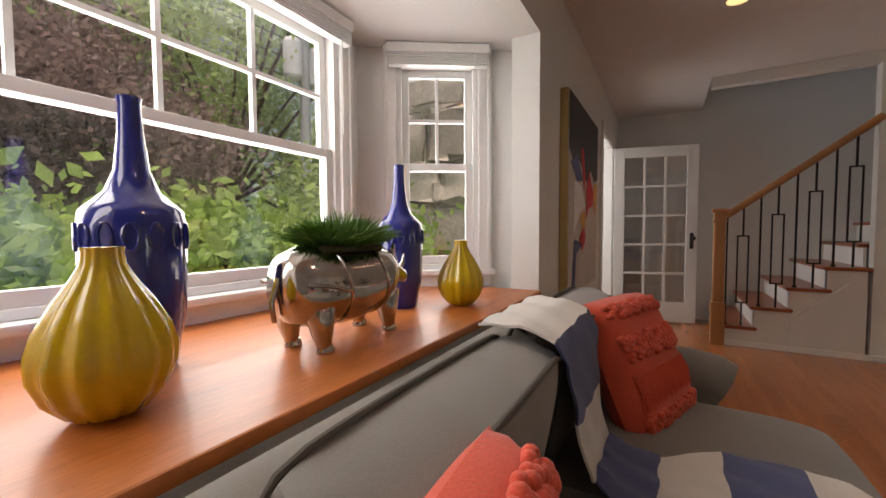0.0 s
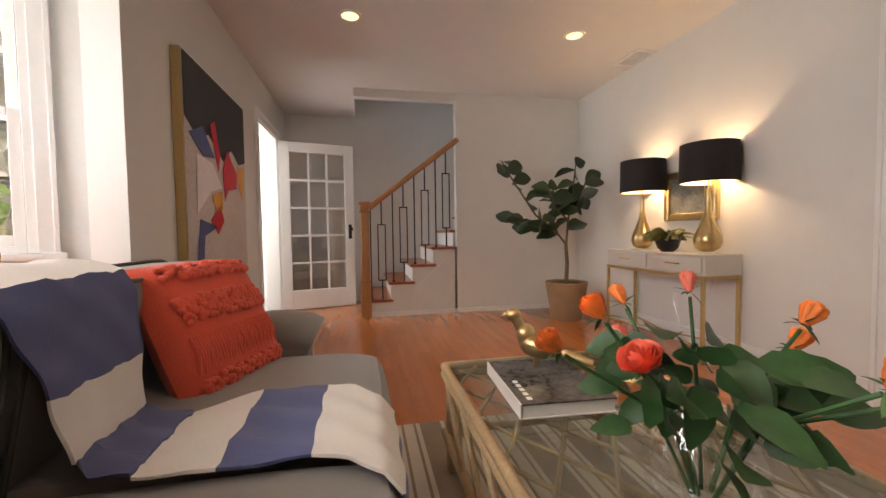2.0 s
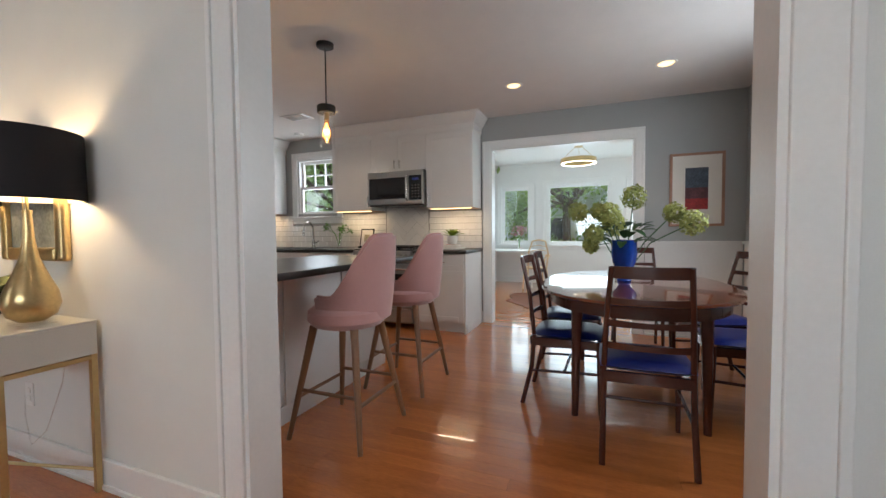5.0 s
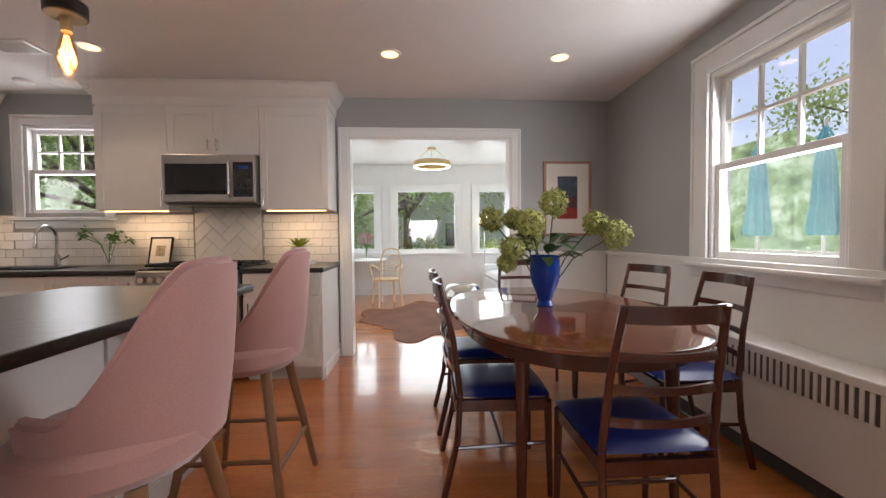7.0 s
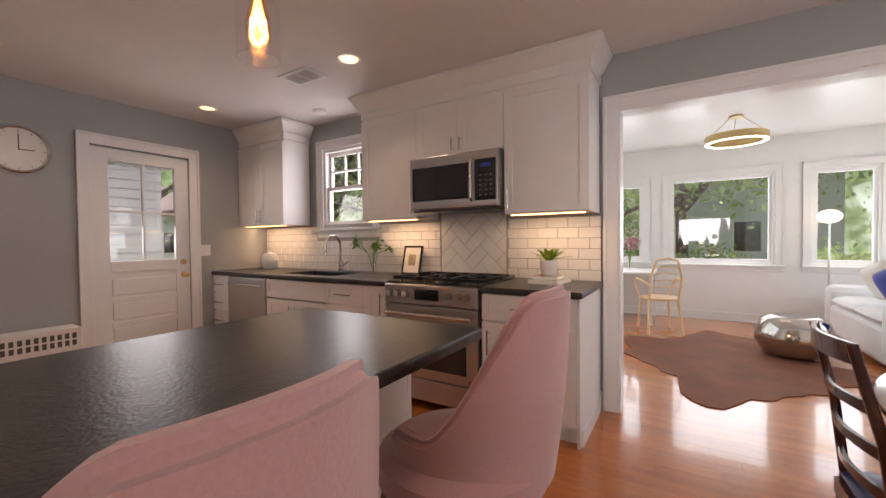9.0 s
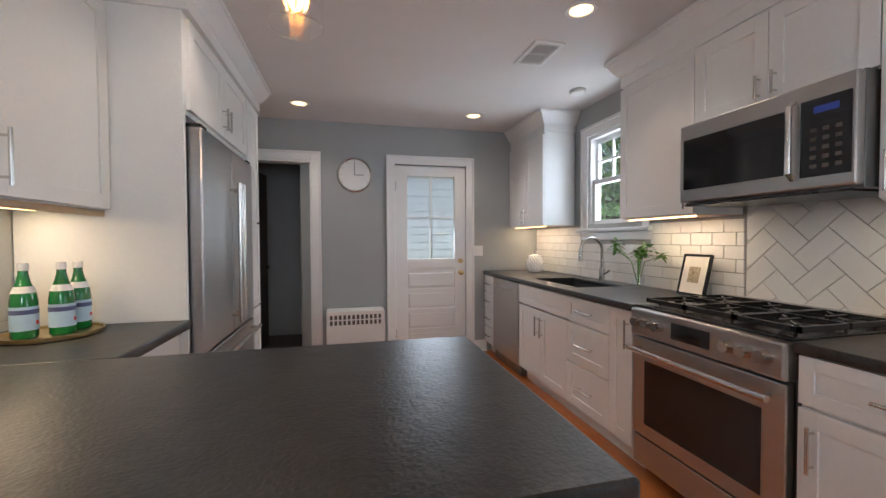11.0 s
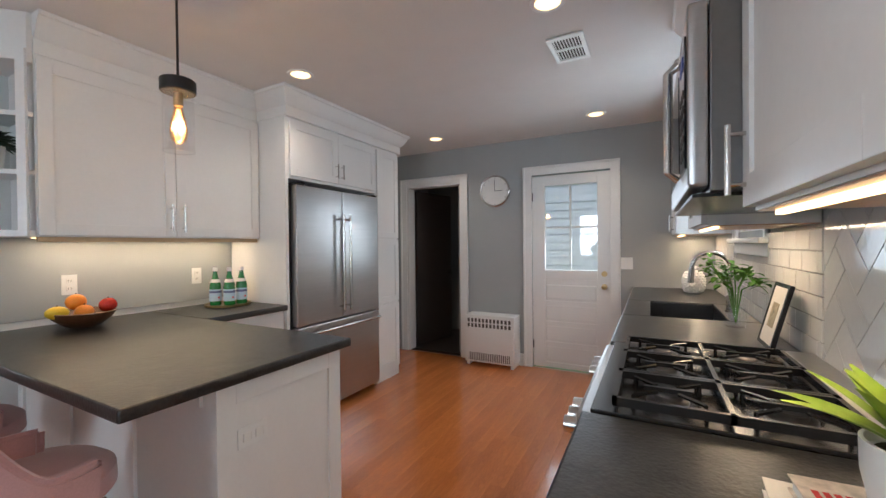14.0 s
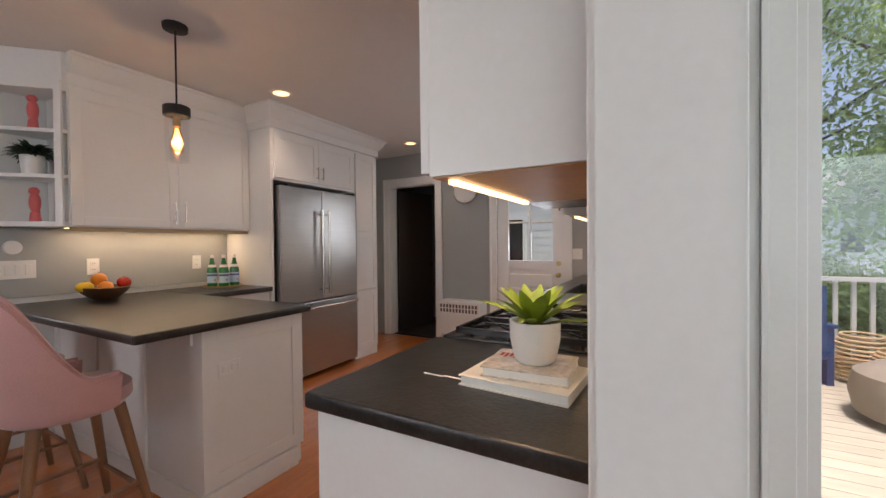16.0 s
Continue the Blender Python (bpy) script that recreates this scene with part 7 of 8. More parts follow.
# ---- sunroom ----
hide = thing("cowhide_rug", "brown cowhide rug with ragged outline on the sunroom floor", "rug", at=(10.1, 2.55, 0.0))
bm = bmesh.new()
n = 64
pts = []
for k in range(n):
    a = k * math.tau / n
    r = 1.0 + 0.16 * math.cos(4 * a + 0.6) + 0.08 * math.sin(7 * a) + 0.05 * math.sin(11 * a + 1) + 0.03 * math.sin(19 * a)
    pts.append(((1.15 * r) * math.cos(a), 0.85 * r * math.sin(a)))
top = [bm.verts.new((x, y, 0.008)) for x, y in pts]
low = [bm.verts.new((x, y, 0.001)) for x, y in pts]
bm.faces.new(top)
for k in range(n):
    bm.faces.new((low[k], low[(k + 1) % n], top[(k + 1) % n], top[k]))
part("hide", bm, M_HIDE, hide)
ot = thing("silver_drum_table", "round hammered silver drum table on the cowhide", "side table", at=(10.55, 1.95, 0.009))
part("drum", lathe(bmesh.new(), [(0.15, 0), (0.26, 0.04), (0.315, 0.14), (0.32, 0.24), (0.27, 0.36), (0.20, 0.405), (0.17, 0.41), (0.02, 0.405)], 40), M_SILVER, ot)
rtn = thing("rattan_chair", "pale bent rattan armchair in the sunroom", "chair", at=(11.18, 3.18, 0), turn=20)
bm = bmesh.new()
part("seat", lathe(bmesh.new(), [(0.20, 0.42), (0.22, 0.43), (0.22, 0.45), (0.1, 0.455)], 28), M_LRATTAN, rtn)
for sx in (-1, 1):
    part("leg", tube(bmesh.new(), [(0.18, sx * 0.17, 0.43), (0.22, sx * 0.2, 0)], 0.016, 8), M_LRATTAN, rtn)
    part("leg", tube(bmesh.new(), [(-0.16, sx * 0.17, 0.43), (-0.26, sx * 0.2, 0)], 0.016, 8), M_LRATTAN, rtn)
    part("back_post", tube(bmesh.new(), [(-0.17, sx * 0.17, 0.43), (-0.25, sx * 0.18, 0.72), (-0.30, sx * 0.12, 0.94), (-0.31, 0, 0.97)], 0.014, 8), M_LRATTAN, rtn)
    part("arm", tube(bmesh.new(), [(0.19, sx * 0.2, 0.43), (0.22, sx * 0.23, 0.60), (0.10, sx * 0.25, 0.68), (-0.12, sx * 0.24, 0.68), (-0.25, sx * 0.18, 0.62)], 0.013, 8), M_LRATTAN, rtn)
for k in range(5):
    part("back_cane", tube(bmesh.new(), [(-0.2, -0.16, 0.52 + k * 0.08), (-0.27, 0, 0.53 + k * 0.085), (-0.2 - k * 0.02, 0.16, 0.52 + k * 0.08)], 0.007, 6), M_LRATTAN, rtn)
sdk = thing("white_side_desk", "slim white desk by the sunroom windows", "desk", at=(11.85, 3.75, 0))
part("top", boxes((-0.42, 0.42, -0.5, 0.5, 0.72, 0.745), bevel=0.004), M_TRIM, sdk)
for sx in (-0.38, 0.38):
    for sy in (-0.46, 0.46):
        part("leg", tube(bmesh.new(), [(sx, sy, 0.72), (sx, sy, 0)], 0.02, 10, 0.014), M_TRIM, sdk)
pv = thing("pink_flower_vase", "pink flowers in a glass vase on the desk", "bouquet", at=(11.8, 3.6, 0.746))
part("vase", lathe(bmesh.new(), [(0.04, 0), (0.05, 0.1), (0.035, 0.2), (0.045, 0.24)], 20), M_CLEAR, pv)
bm = bmesh.new()
rnd = random.Random(8)
for k in range(120):
    a, r = rnd.random() * math.tau, rnd.random() * 0.16
    leaf(bm, (r * math.cos(a), r * math.sin(a), rnd.uniform(0.28, 0.48)), (rnd.uniform(-1, 1), rnd.uniform(-1, 1), 1), 0.05, 0.03, seg=3)
tagged(part("blooms", bm, material("pink_petals", (0.6, 0.25, 0.32), 0.7, random_tone=0.4), pv), kind="stuff")
for k in range(7):
    a = k * 0.9
    part("stem", tube(bmesh.new(), [(0, 0, 0.03), (0.02 * math.cos(a), 0.02 * math.sin(a), 0.22), (0.09 * math.cos(a), 0.09 * math.sin(a), 0.40)], 0.004, 6), M_GRASS, pv)
ws = thing("white_sofa", "white slipcovered sofa with rolled arms in the sunroom", "sofa", at=(11.2, 0.95, 0))
part("base", boxes((-0.95, 0.85, -0.45, 0.42, 0.04, 0.38), bevel=0.04), M_WSOFA, ws)
part("backrest", boxes((-0.95, 0.85, -0.55, -0.30, 0.2, 0.82), bevel=0.08), M_WSOFA, ws)
for x in (-0.90, 0.80):
    part("arm", boxes((x - 0.12, x + 0.12, -0.5, 0.44, 0.1, 0.62), bevel=0.08), M_WSOFA, ws)
for x in (-0.42, 0.32):
    part("seat_cushion", welded(cushion(bmesh.new(), x, 0.05, 0.44, 0.72, 0.76, 0.16, 0.4)), M_WSOFA, ws)
for at, mt, lb in (((10.85, 1.10, 0.70), M_BPILLOW, "royal blue velvet pillow on the white sofa"), ((11.5, 1.02, 0.70), M_PAPER, "pale patterned pillow on the white sofa")):
    th = thing("sofa_pillow", lb, "pillow")
    th.matrix_world = pose(*at, 68, 20, 12)
    part("cover", welded(cushion(bmesh.new(), 0, 0, 0, 0.45, 0.45, 0.16, 0.7)), mt, th)
fl = thing("floor_lamp", "slim floor lamp with a round white shade", "lamp", at=(12.05, 1.35, 0))
part("base", lathe(bmesh.new(), [(0.13, 0), (0.13, 0.02), (0.02, 0.03)], 24), M_CHROME, fl)
part("pole", tube(bmesh.new(), [(0, 0, 0.02), (0, 0, 1.4)], 0.01, 8), M_CHROME, fl)
bm = bmesh.new()
ball(bm, (0, 0, 1.47), 0.12, 1, 1, 0.7)
part("shade", bm, material("lamp_glass", (1.0, 0.85, 0.65), 0.5, emission=1.5), fl)
rl = thing("ring_ceiling_light", "flat brass ring ceiling light, lit", "ceiling light", at=(10.9, 2.40, 2.60))
bm = bmesh.new()
n = 48
ring = lambda r, z: [bm.verts.new((r * math.cos(k * math.tau / n), r * math.sin(k * math.tau / n), z)) for k in range(n)]
a, b, c, d = ring(0.30, -0.22), ring(0.30, -0.30), ring(0.25, -0.30), ring(0.25, -0.22)
for u, v in ((a, b), (c, d), (d, a)):
    for k in range(n):
        bm.faces.new((u[k], u[(k + 1) % n], v[(k + 1) % n], v[k]))
part("ring", bm, M_BRASS, rl)
bm = bmesh.new()
a, b, c, d = ring(0.295, -0.305), ring(0.255, -0.305), ring(0.255, -0.295), ring(0.295, -0.295)
for u, v in ((a, b), (b, c), (c, d), (d, a)):
    for k in range(n):
        bm.faces.new((u[k], u[(k + 1) % n], v[(k + 1) % n], v[k]))
part("diffuser", bm, material("ring_glow", (1.0, 0.9, 0.7), 0.5, emission=4), rl)
bm = bmesh.new()
for k in range(3):
    a = k * math.tau / 3
    tube(bm, [(0.275 * math.cos(a), 0.275 * math.sin(a), -0.22), (0.06 * math.cos(a), 0.06 * math.sin(a), -0.02)], 0.003, 6)
lathe(bm, [(0.07, -0.02), (0.07, -0.001)], 20)
part("hanger", bm, M_BRASS, rl)

# ---- outdoors ----
solid("ground", boxes((-400, 400, -400, 400, -0.75, -0.55)), M_LAWN, "green lawn around the house", "lawn", "structure")


# Sheet that glows by itself to brighten the gaps between the crowns.
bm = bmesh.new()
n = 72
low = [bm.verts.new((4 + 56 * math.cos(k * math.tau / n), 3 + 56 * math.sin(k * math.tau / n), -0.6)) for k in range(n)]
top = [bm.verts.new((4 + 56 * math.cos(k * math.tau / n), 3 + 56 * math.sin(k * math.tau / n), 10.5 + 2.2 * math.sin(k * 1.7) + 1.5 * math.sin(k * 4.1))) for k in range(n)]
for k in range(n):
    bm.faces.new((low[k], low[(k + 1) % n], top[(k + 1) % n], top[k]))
solid("backdrop", bm, woods_material("distant_woods_glow"), "glowing backdrop sheet of hazy distant green woods", "woods", "structure")


def leafy(name, label, base, trunk_h, clumps, mat, seed, per=1500, size=0.06, trunk_r=0.16):
    th = thing(name, label, "tree" if trunk_h > 0.5 else "shrub", "garden trees", base)
    rnd = random.Random(seed)
    bm = bmesh.new()
    if trunk_h > 0.5:
        tube(bm, [(0, 0, 0), (0.05, 0.03, trunk_h * 0.5), (0, 0.1, trunk_h)], trunk_r, 10, trunk_r * 0.6)
    for x, y, z, r in clumps:
        tube(bm, [(0, 0, trunk_h * 0.8), (x * 0.5, y * 0.5, (trunk_h + z) / 2), (x, y, z)], trunk_r * 0.4, 7, 0.02)
    part("trunk", bm, M_BARK, th)
    vs, fs = [], []
    for x, y, z, r in clumps:
        for k in range(per):
            d = Vector((rnd.gauss(0, 1), rnd.gauss(0, 1), rnd.gauss(0, 0.8)))
            c = Vector((x, y, z)) + d * r * 0.5
            u = Vector((rnd.gauss(0, 1), rnd.gauss(0, 1), rnd.gauss(0, 1))).normalized()
            v = u.orthogonal().normalized()
            s = size * rnd.uniform(0.6, 1.4)
            i = len(vs)
            vs += [c - u * s, c + v * s * 0.5, c + u * s, c - v * s * 0.5]
            fs.append((i, i + 1, i + 2, i + 3))
    me = bpy.data.meshes.new("crown")
    me.from_pydata([tuple(v) for v in vs], [], fs)
    me.materials.append(mat)
    cr = new("crown", me)
    cr.parent = th
    tagged(cr, kind="stuff")
    return th


def clumps_of(seed, n, spread, z0, z1, r):
    rnd = random.Random(seed)
    return [(rnd.gauss(0, spread), rnd.gauss(0, spread), rnd.uniform(z0, z1), r * rnd.uniform(0.7, 1.2)) for _ in range(n)]


t1 = leafy("maple_tree", "tall leafy green maple tree", (-8.5, 8.0, -0.55), 3.0, clumps_of(1, 24, 1.9, 1.8, 8.5, 1.3), M_TREE, 1, 1000, 0.075)
for x, y, r in ((-11, 4.0, 40), (-13, 10.5, 80), (-10, -1, 130), (16.0, 2.9, 30), (21, -3.5, 200), (19, 7, 80), (9.5, 14.5, 10), (14.5, 13, 60), (7.5, -11, 100), (12, -12, 210), (2, -13, 20), (14.5, 10, 150), (-6.5, 13, 0)):
    copy_thing(t1, pose(x, y, -0.55, 0, 0, r))
t2 = leafy("copper_beech_tree", "dark purple-leaved beech tree", (-6.6, 3.9, -0.55), 2.4, clumps_of(3, 18, 1.2, 1.9, 4.6, 1.1), M_TREEP, 2)
copy_thing(t2, pose(-9.5, 3.4, -0.55, 0, 0, 70))
sh = leafy("hydrangea_shrub", "bright green hydrangea shrub under the bay window", (-1.3, 4.1, -0.55), 0.4, clumps_of(6, 14, 0.55, 0.6, 1.65, 0.5), leaf_material("hydrangea_leaf", (0.31, 0.47, 0.11)), 5, 420, 0.05, 0.05)
for x, y, r in ((-1.5, 2.6, 50), (-2.3, 5.2, 120), (-2.6, 3.6, 220)):
    copy_thing(sh, pose(x, y, -0.55, 0, 0, r))
hedge = leafy("hedge_shrub", "low green garden hedge shrub", (15.5, 9.0, -0.55), 0.4, clumps_of(9, 16, 0.9, 0.3, 1.3, 0.6), M_TREE, 8, 500, 0.05, 0.05)
for x, y, r in ((15.0, 0.5, 0), (15.5, 3.0, 50), (11.0, 11.5, 90), (9.0, -6.5, 30), (13.0, 11.5, 30)):
    copy_thing(hedge, pose(x, y, -0.55, 0, 0, r))
up = thing("utility_pole", "grey utility pole with transformers and wires", "utility pole", at=(-5.6, 8.1, -0.55))
part("pole", tube(bmesh.new(), [(0, 0, 0), (0, 0, 8.5)], 0.13, 12, 0.10), material("pole_grey", (0.45, 0.47, 0.47), 0.8, var=0.1), up)
for y in (-0.32, 0.32):
    part("transformer", lathe(bmesh.new(), [(0.17, 5.0), (0.2, 5.05), (0.2, 5.75), (0.15, 5.85)], 18, (0, y, 0)), M_SIDING, up)
for k in range(4):
    part("wire", tube(bmesh.new(), [(-1.5, -9, 5.6 + k * 0.35), (0, 0, 5.0 + k * 0.4), (1.0, 9, 5.6 + k * 0.35)], 0.012, 5), M_IRON, up)

# stone chimney wing seen through the bay's angled window: each stone a piece
sw = thing("fieldstone_wall", "rough fieldstone house wall outside the bay window", "stone wall", at=(-0.75, 5.45, -0.55))
part("mortar_core", boxes((-0.55, 1.55, 0.02, 0.6, 0, 3.4)), M_MORTAR, sw)
rnd = random.Random(14)
z = 0.0
while z < 3.4:
    h = rnd.uniform(0.38, 0.75)
    x = -0.62 + rnd.uniform(0, 0.1)
    while x < 1.5:
        w = min(rnd.uniform(0.45, 1.0), 1.56 - x)
        bm = bmesh.new()
        box(bm, x + 0.012, x + w - 0.012, rnd.uniform(-0.07, 0.0), 0.1, z + 0.012, z + h - 0.012, 0.05, 2)
        bmesh.ops.subdivide_edges(bm, edges=bm.edges[:], cuts=1, use_grid_fill=True)
        for v in bm.verts:
            v.co += Vector((rnd.uniform(-.035, .035), rnd.uniform(-.05, .03), rnd.uniform(-.035, .035)))
        part("stone", bm, M_ROCK, sw)
        x += w
    z += h


def neighbour(name, label, at, turn, w, d, h, mat):
    th = thing(name, label, "house", at=at, turn=turn)
    body = part("wall", boxes((-w / 2, w / 2, 0, d, 0, h)), mat, th)
    for k in range(int(h / 0.16)):
        part("clapboard", boxes((-w / 2 - 0.01, w / 2 + 0.01, -0.022, -0.001, k * 0.16 + 0.012, k * 0.16 + 0.155)), mat, body)
    bm = bmesh.new()
    v = [bm.verts.new(p) for p in ((-w / 2 - .4, -.5, h), (w / 2 + .4, -.5, h), (w / 2 + .4, d + .5, h), (-w / 2 - .4, d + .5, h), (-w / 2 - .4, d / 2, h + d * 0.28), (w / 2 + .4, d / 2, h + d * 0.28))]
    for f in ((0, 1, 5, 4), (2, 3, 4, 5), (0, 4, 3), (1, 2, 5), (3, 2, 1, 0)):
        bm.faces.new([v[i] for i in f])
    part("roof", bm, M_ROOF, th)
    for k in range(max(1, int(w / 3))):
        x = -w / 2 + 1.5 + k * 3
        wd = part("window", boxes((x - 0.45, x + 0.45, -0.06, -0.023, 1.2, 2.4)), M_TRIM, th)
        part("pane", boxes((x - 0.38, x + 0.38, -0.065, -0.061, 1.27, 2.33)), M_BGLASS, wd)
    return th


neighbour("clapboard_house", "white clapboard neighbouring house close to the back door", (6.3, 11.2, -0.55), 0, 5.0, 6, 5.0, M_SIDING)
neighbour("clapboard_house", "white clapboard house beyond the sunroom", (23, 3.5, -0.55), -90, 10, 7, 4.0, M_SIDING)
neighbour("clapboard_house", "white clapboard house beyond the deck", (14, 26, -0.55), 0, 12, 7, 3.2, M_SIDING)
neighbour("clapboard_house", "white clapboard house beyond the garden", (9, -20, -0.55), 180, 12, 7, 3.6, M_SIDING)
aw = thing("porch_awning", "white scalloped awning over the back door", "awning", at=(7.0, 7.36, 0))
part("canopy", boxes((-0.8, 0.8, 0, 1.2, 2.22, 2.26)), M_SIDING, aw)
for k in range(12):
    part("scallop", tube(bmesh.new(), [(-0.74 + k * 0.134, 1.19, 2.2), (-0.74 + k * 0.134, 1.21, 2.2)], 0.067, 14), M_SIDING, aw)


def deck(name, x0, x1, y0, y1, rails, label):
    th = thing(name, label, "deck", kind="structure")
    k = 0
    y = y0
    while y < y1:
        part("board", boxes((x0, x1, y, min(y + 0.134, y1), -0.16, -0.12)), M_DECK, th)
        y += 0.14
    for (ax, ay), (bx, by) in rails:
        v = Vector((bx - ax, by - ay, 0))
        L = v.length
        rail = part("railing", boxes((0, L, -0.05, 0.05, 0.84, 0.88), (0, L, -0.02, 0.02, -0.02, 0.03)), M_TRIM, th)
        rail.matrix_world = pose(ax, ay, 0, 0, 0, math.degrees(math.atan2(v.y, v.x)))
        n = int(L / 0.14)
        for i in range(n):
            part("baluster", boxes((0.05 + i * 0.14, 0.085 + i * 0.14, -0.018, 0.018, 0.03, 0.84)), M_TRIM, rail)
    # Solid dark block filling the space under the boards.
    part("underside_block", boxes((x0, x1, y0, y1, -0.55, -0.165)), M_DARKBROWN, th)


deck("deck_north", 8.5, 13.5, 4.55, 8.4, [((8.6, 8.3), (13.4, 8.3)), ((13.4, 4.6), (13.4, 8.3))], "pale weathered wooden deck with white railing")
deck("deck_south", 4.6, 12.0, -3.6, 0.5, [((4.7, -3.5), (11.9, -3.5))], "weathered wooden deck with white railing")
pf2 = thing("deck_pouf", "taupe woven outdoor pouf on the deck", "pouf", at=(10.08, 6.95, -0.12))
part("body", lathe(bmesh.new(), [(0.3, 0), (0.42, 0.06), (0.45, 0.2), (0.42, 0.36), (0.3, 0.43), (0.02, 0.44)], 36), material("woven_taupe", (0.30, 0.25, 0.20), 0.9, var=0.2, fine=120, bump=0.6), pf2)
for x, y, s in ((10.05, 8.05, 0.22), (10.2, 7.8, 0.17), (10.5, 8.0, 0.2)):
    th = thing("wicker_lantern", "round pale wicker lantern basket on the deck", "lantern", "wicker lanterns", at=(x, y, -0.12))
    for k in range(12):
        f = k / 11
        r = s * (0.55 + 0.45 * math.sin(math.pi * (0.1 + 0.8 * f)))
        part("wicker_ring", tube(bmesh.new(), [(r * math.cos(a), r * math.sin(a), f * s * 2 + 0.012) for a in [j * math.tau / 20 for j in range(21)]], 0.012, 6), M_LRATTAN, th)
dc = thing("deck_chair", "dark blue slatted deck chair", "chair", at=(9.36, 7.95, -0.12), turn=200)
for k in range(5):
    part("back_slat", boxes((-0.25 + k * 0.1, -0.17 + k * 0.1, 0.3, 0.33, 0.25, 0.95)), M_BLUEF, dc)
part("seat", boxes((-0.27, 0.27, -0.25, 0.3, 0.33, 0.37)), M_BLUEF, dc)
for x in (-0.29, 0.29):
    part("leg", boxes((x - 0.03, x + 0.03, -0.25, -0.18, 0, 0.55)), M_BLUEF, dc)
    part("leg", boxes((x - 0.03, x + 0.03, 0.25, 0.32, 0, 0.55)), M_BLUEF, dc)
    part("arm", boxes((x - 0.06, x + 0.06, -0.3, 0.34, 0.55, 0.58)), M_BLUEF, dc)
for x in (10.2, 9.2):
    th = thing("patio_umbrella", "closed teal patio umbrella on the south deck", "umbrella", "teal umbrellas", at=(x, -2.6, -0.12))
    part("pole", tube(bmesh.new(), [(0, 0, 0), (0, 0, 2.75)], 0.022, 8), M_TRIM, th)
    part("canopy", lathe(bmesh.new(), [(0.17, 1.25), (0.20, 1.32), (0.15, 1.7), (0.12, 2.2), (0.08, 2.45), (0.10, 2.5), (0.02, 2.66)], 40, ribs=8, depth=0.25), M_UMB, th)
    part("base", lathe(bmesh.new(), [(0.25, 0), (0.25, 0.05), (0.04, 0.08)], 20), M_IRON, th)

# ---- wall tiles ----
bs = thing("backsplash", "white subway tile backsplash with a herringbone panel", "backsplash", kind="structure")
part("grout", boxes((8.262, 8.2695, 3.395, 7.22, 0.915, 1.40), (8.262, 8.2695, 3.99, 4.74, 1.40, 1.46)), M_GROUT, bs)
TWD, THT, G = 0.150, 0.0735, 0.004
cache = {}


def tile(u0, u1, z0, z1):
    if u1 - u0 < 0.012:
        return
    key = round(u1 - u0, 3), round(z1 - z0, 3)
    if key not in cache:
        cache[key] = mesh_of("tile", boxes((-0.010, 0.0, -key[0] / 2, key[0] / 2, -key[1] / 2, key[1] / 2), bevel=0.0015), M_TILE)
    ob = new("tile", cache[key])
    ob.parent = bs
    ob.location = (8.262, (u0 + u1) / 2, (z0 + z1) / 2)


for r in range(7):
    z0 = 0.918 + r * (THT + G)
    z1 = min(z0 + THT, 1.40)
    if z1 - z0 < 0.02:
        continue
    u = 3.397 - (0.077 if r % 2 else 0)
    while u < 7.215:
        a, b = max(u, 3.397), min(u + TWD, 7.215)
        for lo, hi in ((3.397, 4.095), (4.735, 5.43), (5.43, 6.31), (6.31, 7.215)):
            if lo == 5.43 and z1 > 1.25:
                continue
            if b > lo and a < hi:
                tile(max(a, lo), min(b, hi), z0, z1)
        u += TWD + G
for zb in (0.918, 1.43):
    for y in (4.097, 4.722):
        tile(y, y + 0.012, 0.918, 1.43) if zb < 1 else None
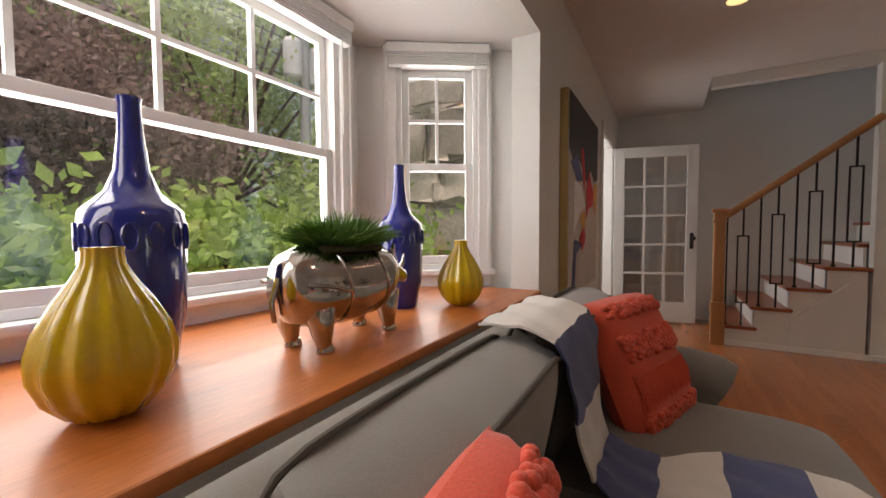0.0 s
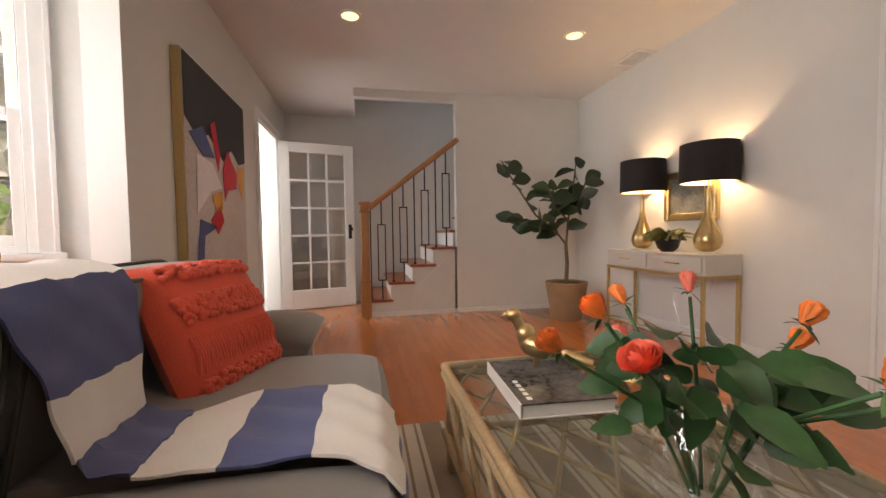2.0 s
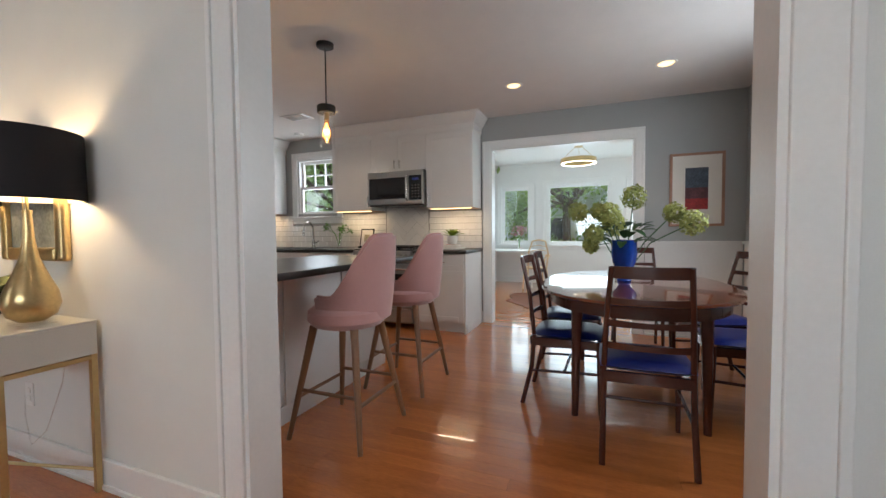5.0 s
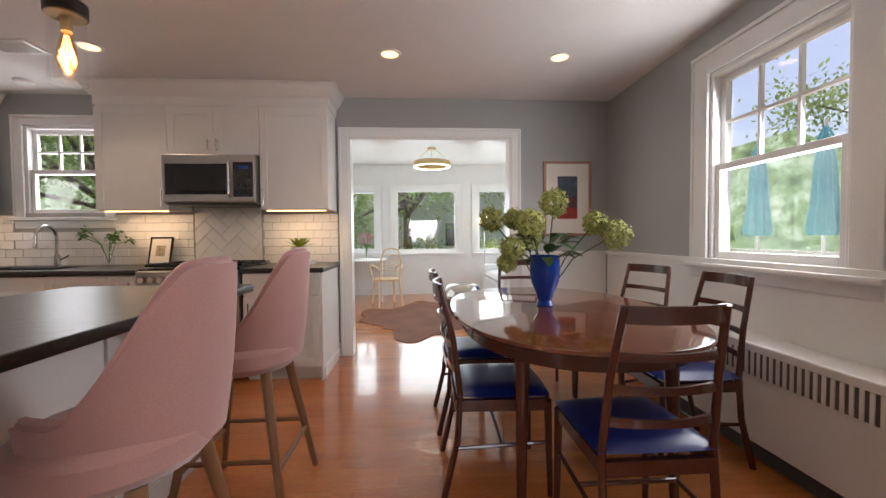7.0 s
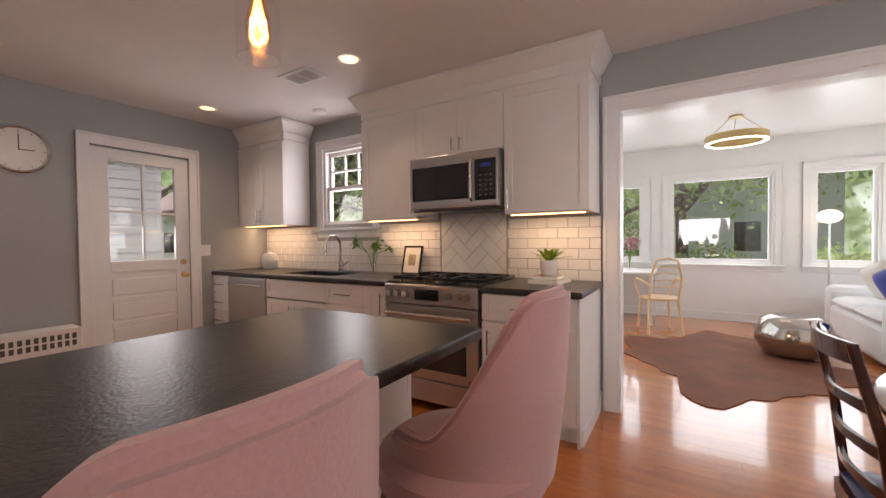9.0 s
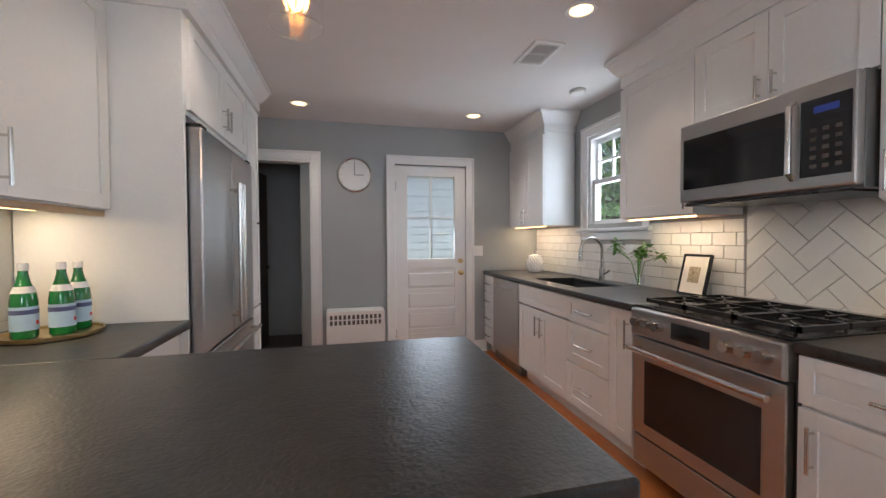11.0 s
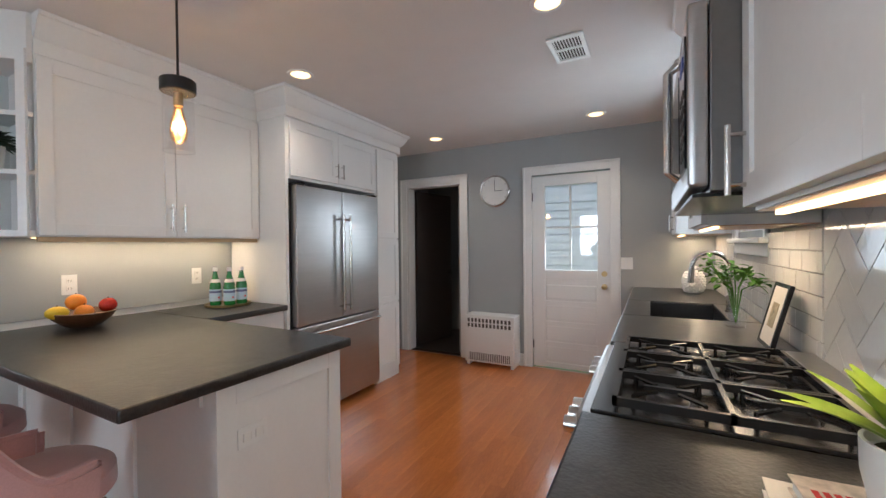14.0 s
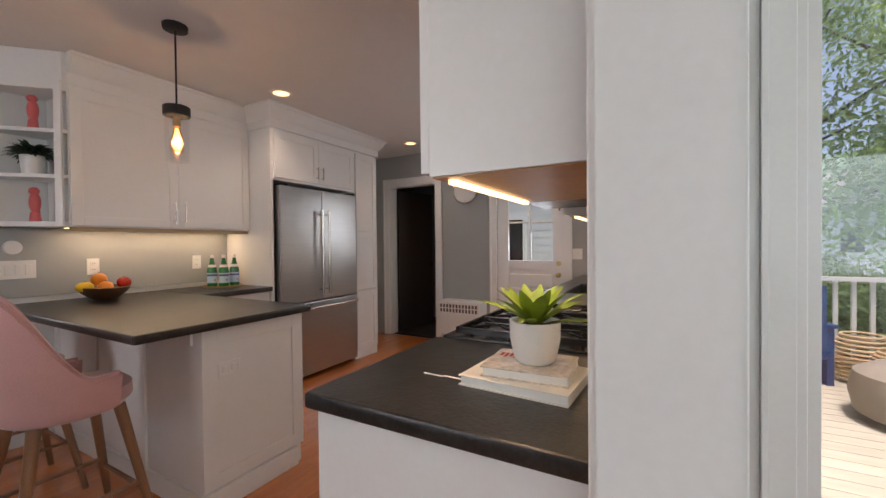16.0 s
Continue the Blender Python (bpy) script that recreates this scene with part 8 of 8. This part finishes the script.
# herringbone panel, cut to its frame
lo_y, hi_y, lo_z, hi_z = 4.112, 4.719, 0.918, 1.44
tl, tw = 0.200, 0.098
hb_rows = []
for i in range(-12, 16):
    for j in range(-8, 8):
        for o in (0, 1):
            s = tw + G
            if o == 0:
                q = (i * s + j * 4 * s, i * s, tl, tw)
            else:
                q = (i * s + j * 4 * s + 3 * s, i * s, tw, tl)
            hb_rows.append(q)
c45 = math.cos(math.pi / 4)
seen_tiles = set()
for px, pz, w, h in hb_rows:
    key = (round(px, 3), round(pz, 3), w)
    if key in seen_tiles:
        continue
    seen_tiles.add(key)
    corners = [(px, pz), (px + w, pz), (px + w, pz + h), (px, pz + h)]
    rot = [((x - z) * c45 + 4.2, (x + z) * c45 + 0.75) for x, z in corners]
    if max(p[0] for p in rot) < lo_y or min(p[0] for p in rot) > hi_y or max(p[1] for p in rot) < lo_z or min(p[1] for p in rot) > hi_z:
        continue
    bm = bmesh.new()
    a = [bm.verts.new((0.0, y, z)) for y, z in rot]
    b = [bm.verts.new((-0.009, y, z)) for y, z in rot]
    bm.faces.new(a)
    bm.faces.new(b[::-1])
    for k in range(4):
        bm.faces.new((a[k], b[k], b[(k + 1) % 4], a[(k + 1) % 4]))
    for co, no in (((0, lo_y, 0), (0, -1, 0)), ((0, hi_y, 0), (0, 1, 0)), ((0, 0, lo_z), (0, 0, -1)), ((0, 0, hi_z), (0, 0, 1))):
        r = bmesh.ops.bisect_plane(bm, geom=bm.verts[:] + bm.edges[:] + bm.faces[:], plane_co=co, plane_no=no, clear_outer=True)
        if bm.verts:
            bmesh.ops.holes_fill(bm, edges=[e for e in bm.edges if e.is_boundary])
    if len(bm.faces) < 4:
        bm.free()
        continue
    ob = part("tile", bm, M_TILE, bs)
    ob.location = (8.2615, 0, 0)

# ---- floor boards ----
fl_k = thing("floor", "glossy honey oak strip floor", "floor", kind="structure")
PW = 0.0825
boards = {}
rnd = random.Random(77)
vs, fs = [], []


def board(x, w, y0, y1, near):
    g = 0.0003
    if near:
        key = (round(w, 4), round(y1 - y0, 2))
        L = key[1]
        if key not in boards:
            boards[key] = mesh_of("plank", boxes((g, w - g, -L / 2 + g, L / 2 - g, -0.013, 0.0)), M_FLOOR, False)
        ob = new("plank", boards[key])
        ob.parent = fl_k
        ob.location = (x, (y0 + y1) / 2, 0.0)
        return
    i = len(vs)
    for z in (-0.013, 0.0):
        vs.extend([(x + g, y0 + g, z), (x + w - g, y0 + g, z), (x + w - g, y1 - g, z), (x + g, y1 - g, z)])
    fs.extend([(i + 4, i + 5, i + 6, i + 7), (i, i + 1, i + 5, i + 4), (i + 1, i + 2, i + 6, i + 5), (i + 2, i + 3, i + 7, i + 6), (i + 3, i, i + 4, i + 7)])


count = 0
for x0, x1, y0, y1 in ((1.07, 4.60, -0.2, 7.3), (4.72, 8.40, 0.73, 7.225), (8.48, 12.35, 0.05, 4.35)):
    x = x0
    while x < x1 - 0.001:
        w = min(PW, x1 - x)
        y = y0
        first = True
        while y < y1 - 0.001:
            L = rnd.choice((0.6, 0.8, 1.0, 1.2, 1.4)) if not first else rnd.choice((0.4, 0.7, 1.0, 1.3))
            first = False
            if y1 - y - L < 0.3:
                L = y1 - y
            near = 5.2 < x < 8.0 and y > 2.2 and w == PW and count < 290
            count += near
            board(x, w, y, y + L, near)
            y += L
        x += PW
board(4.60, 0.06, -0.2, 7.3, False)
board(4.66, 0.06, 1.71, 3.24, False)
board(8.40, 0.08, 1.71, 3.29, False)
me = bpy.data.meshes.new("plank_field")
me.from_pydata(vs, [], fs)
me.materials.append(M_FLOOR)
ob = new("plank_field", me)
ob.parent = fl_k
tagged(ob, kind="stuff")
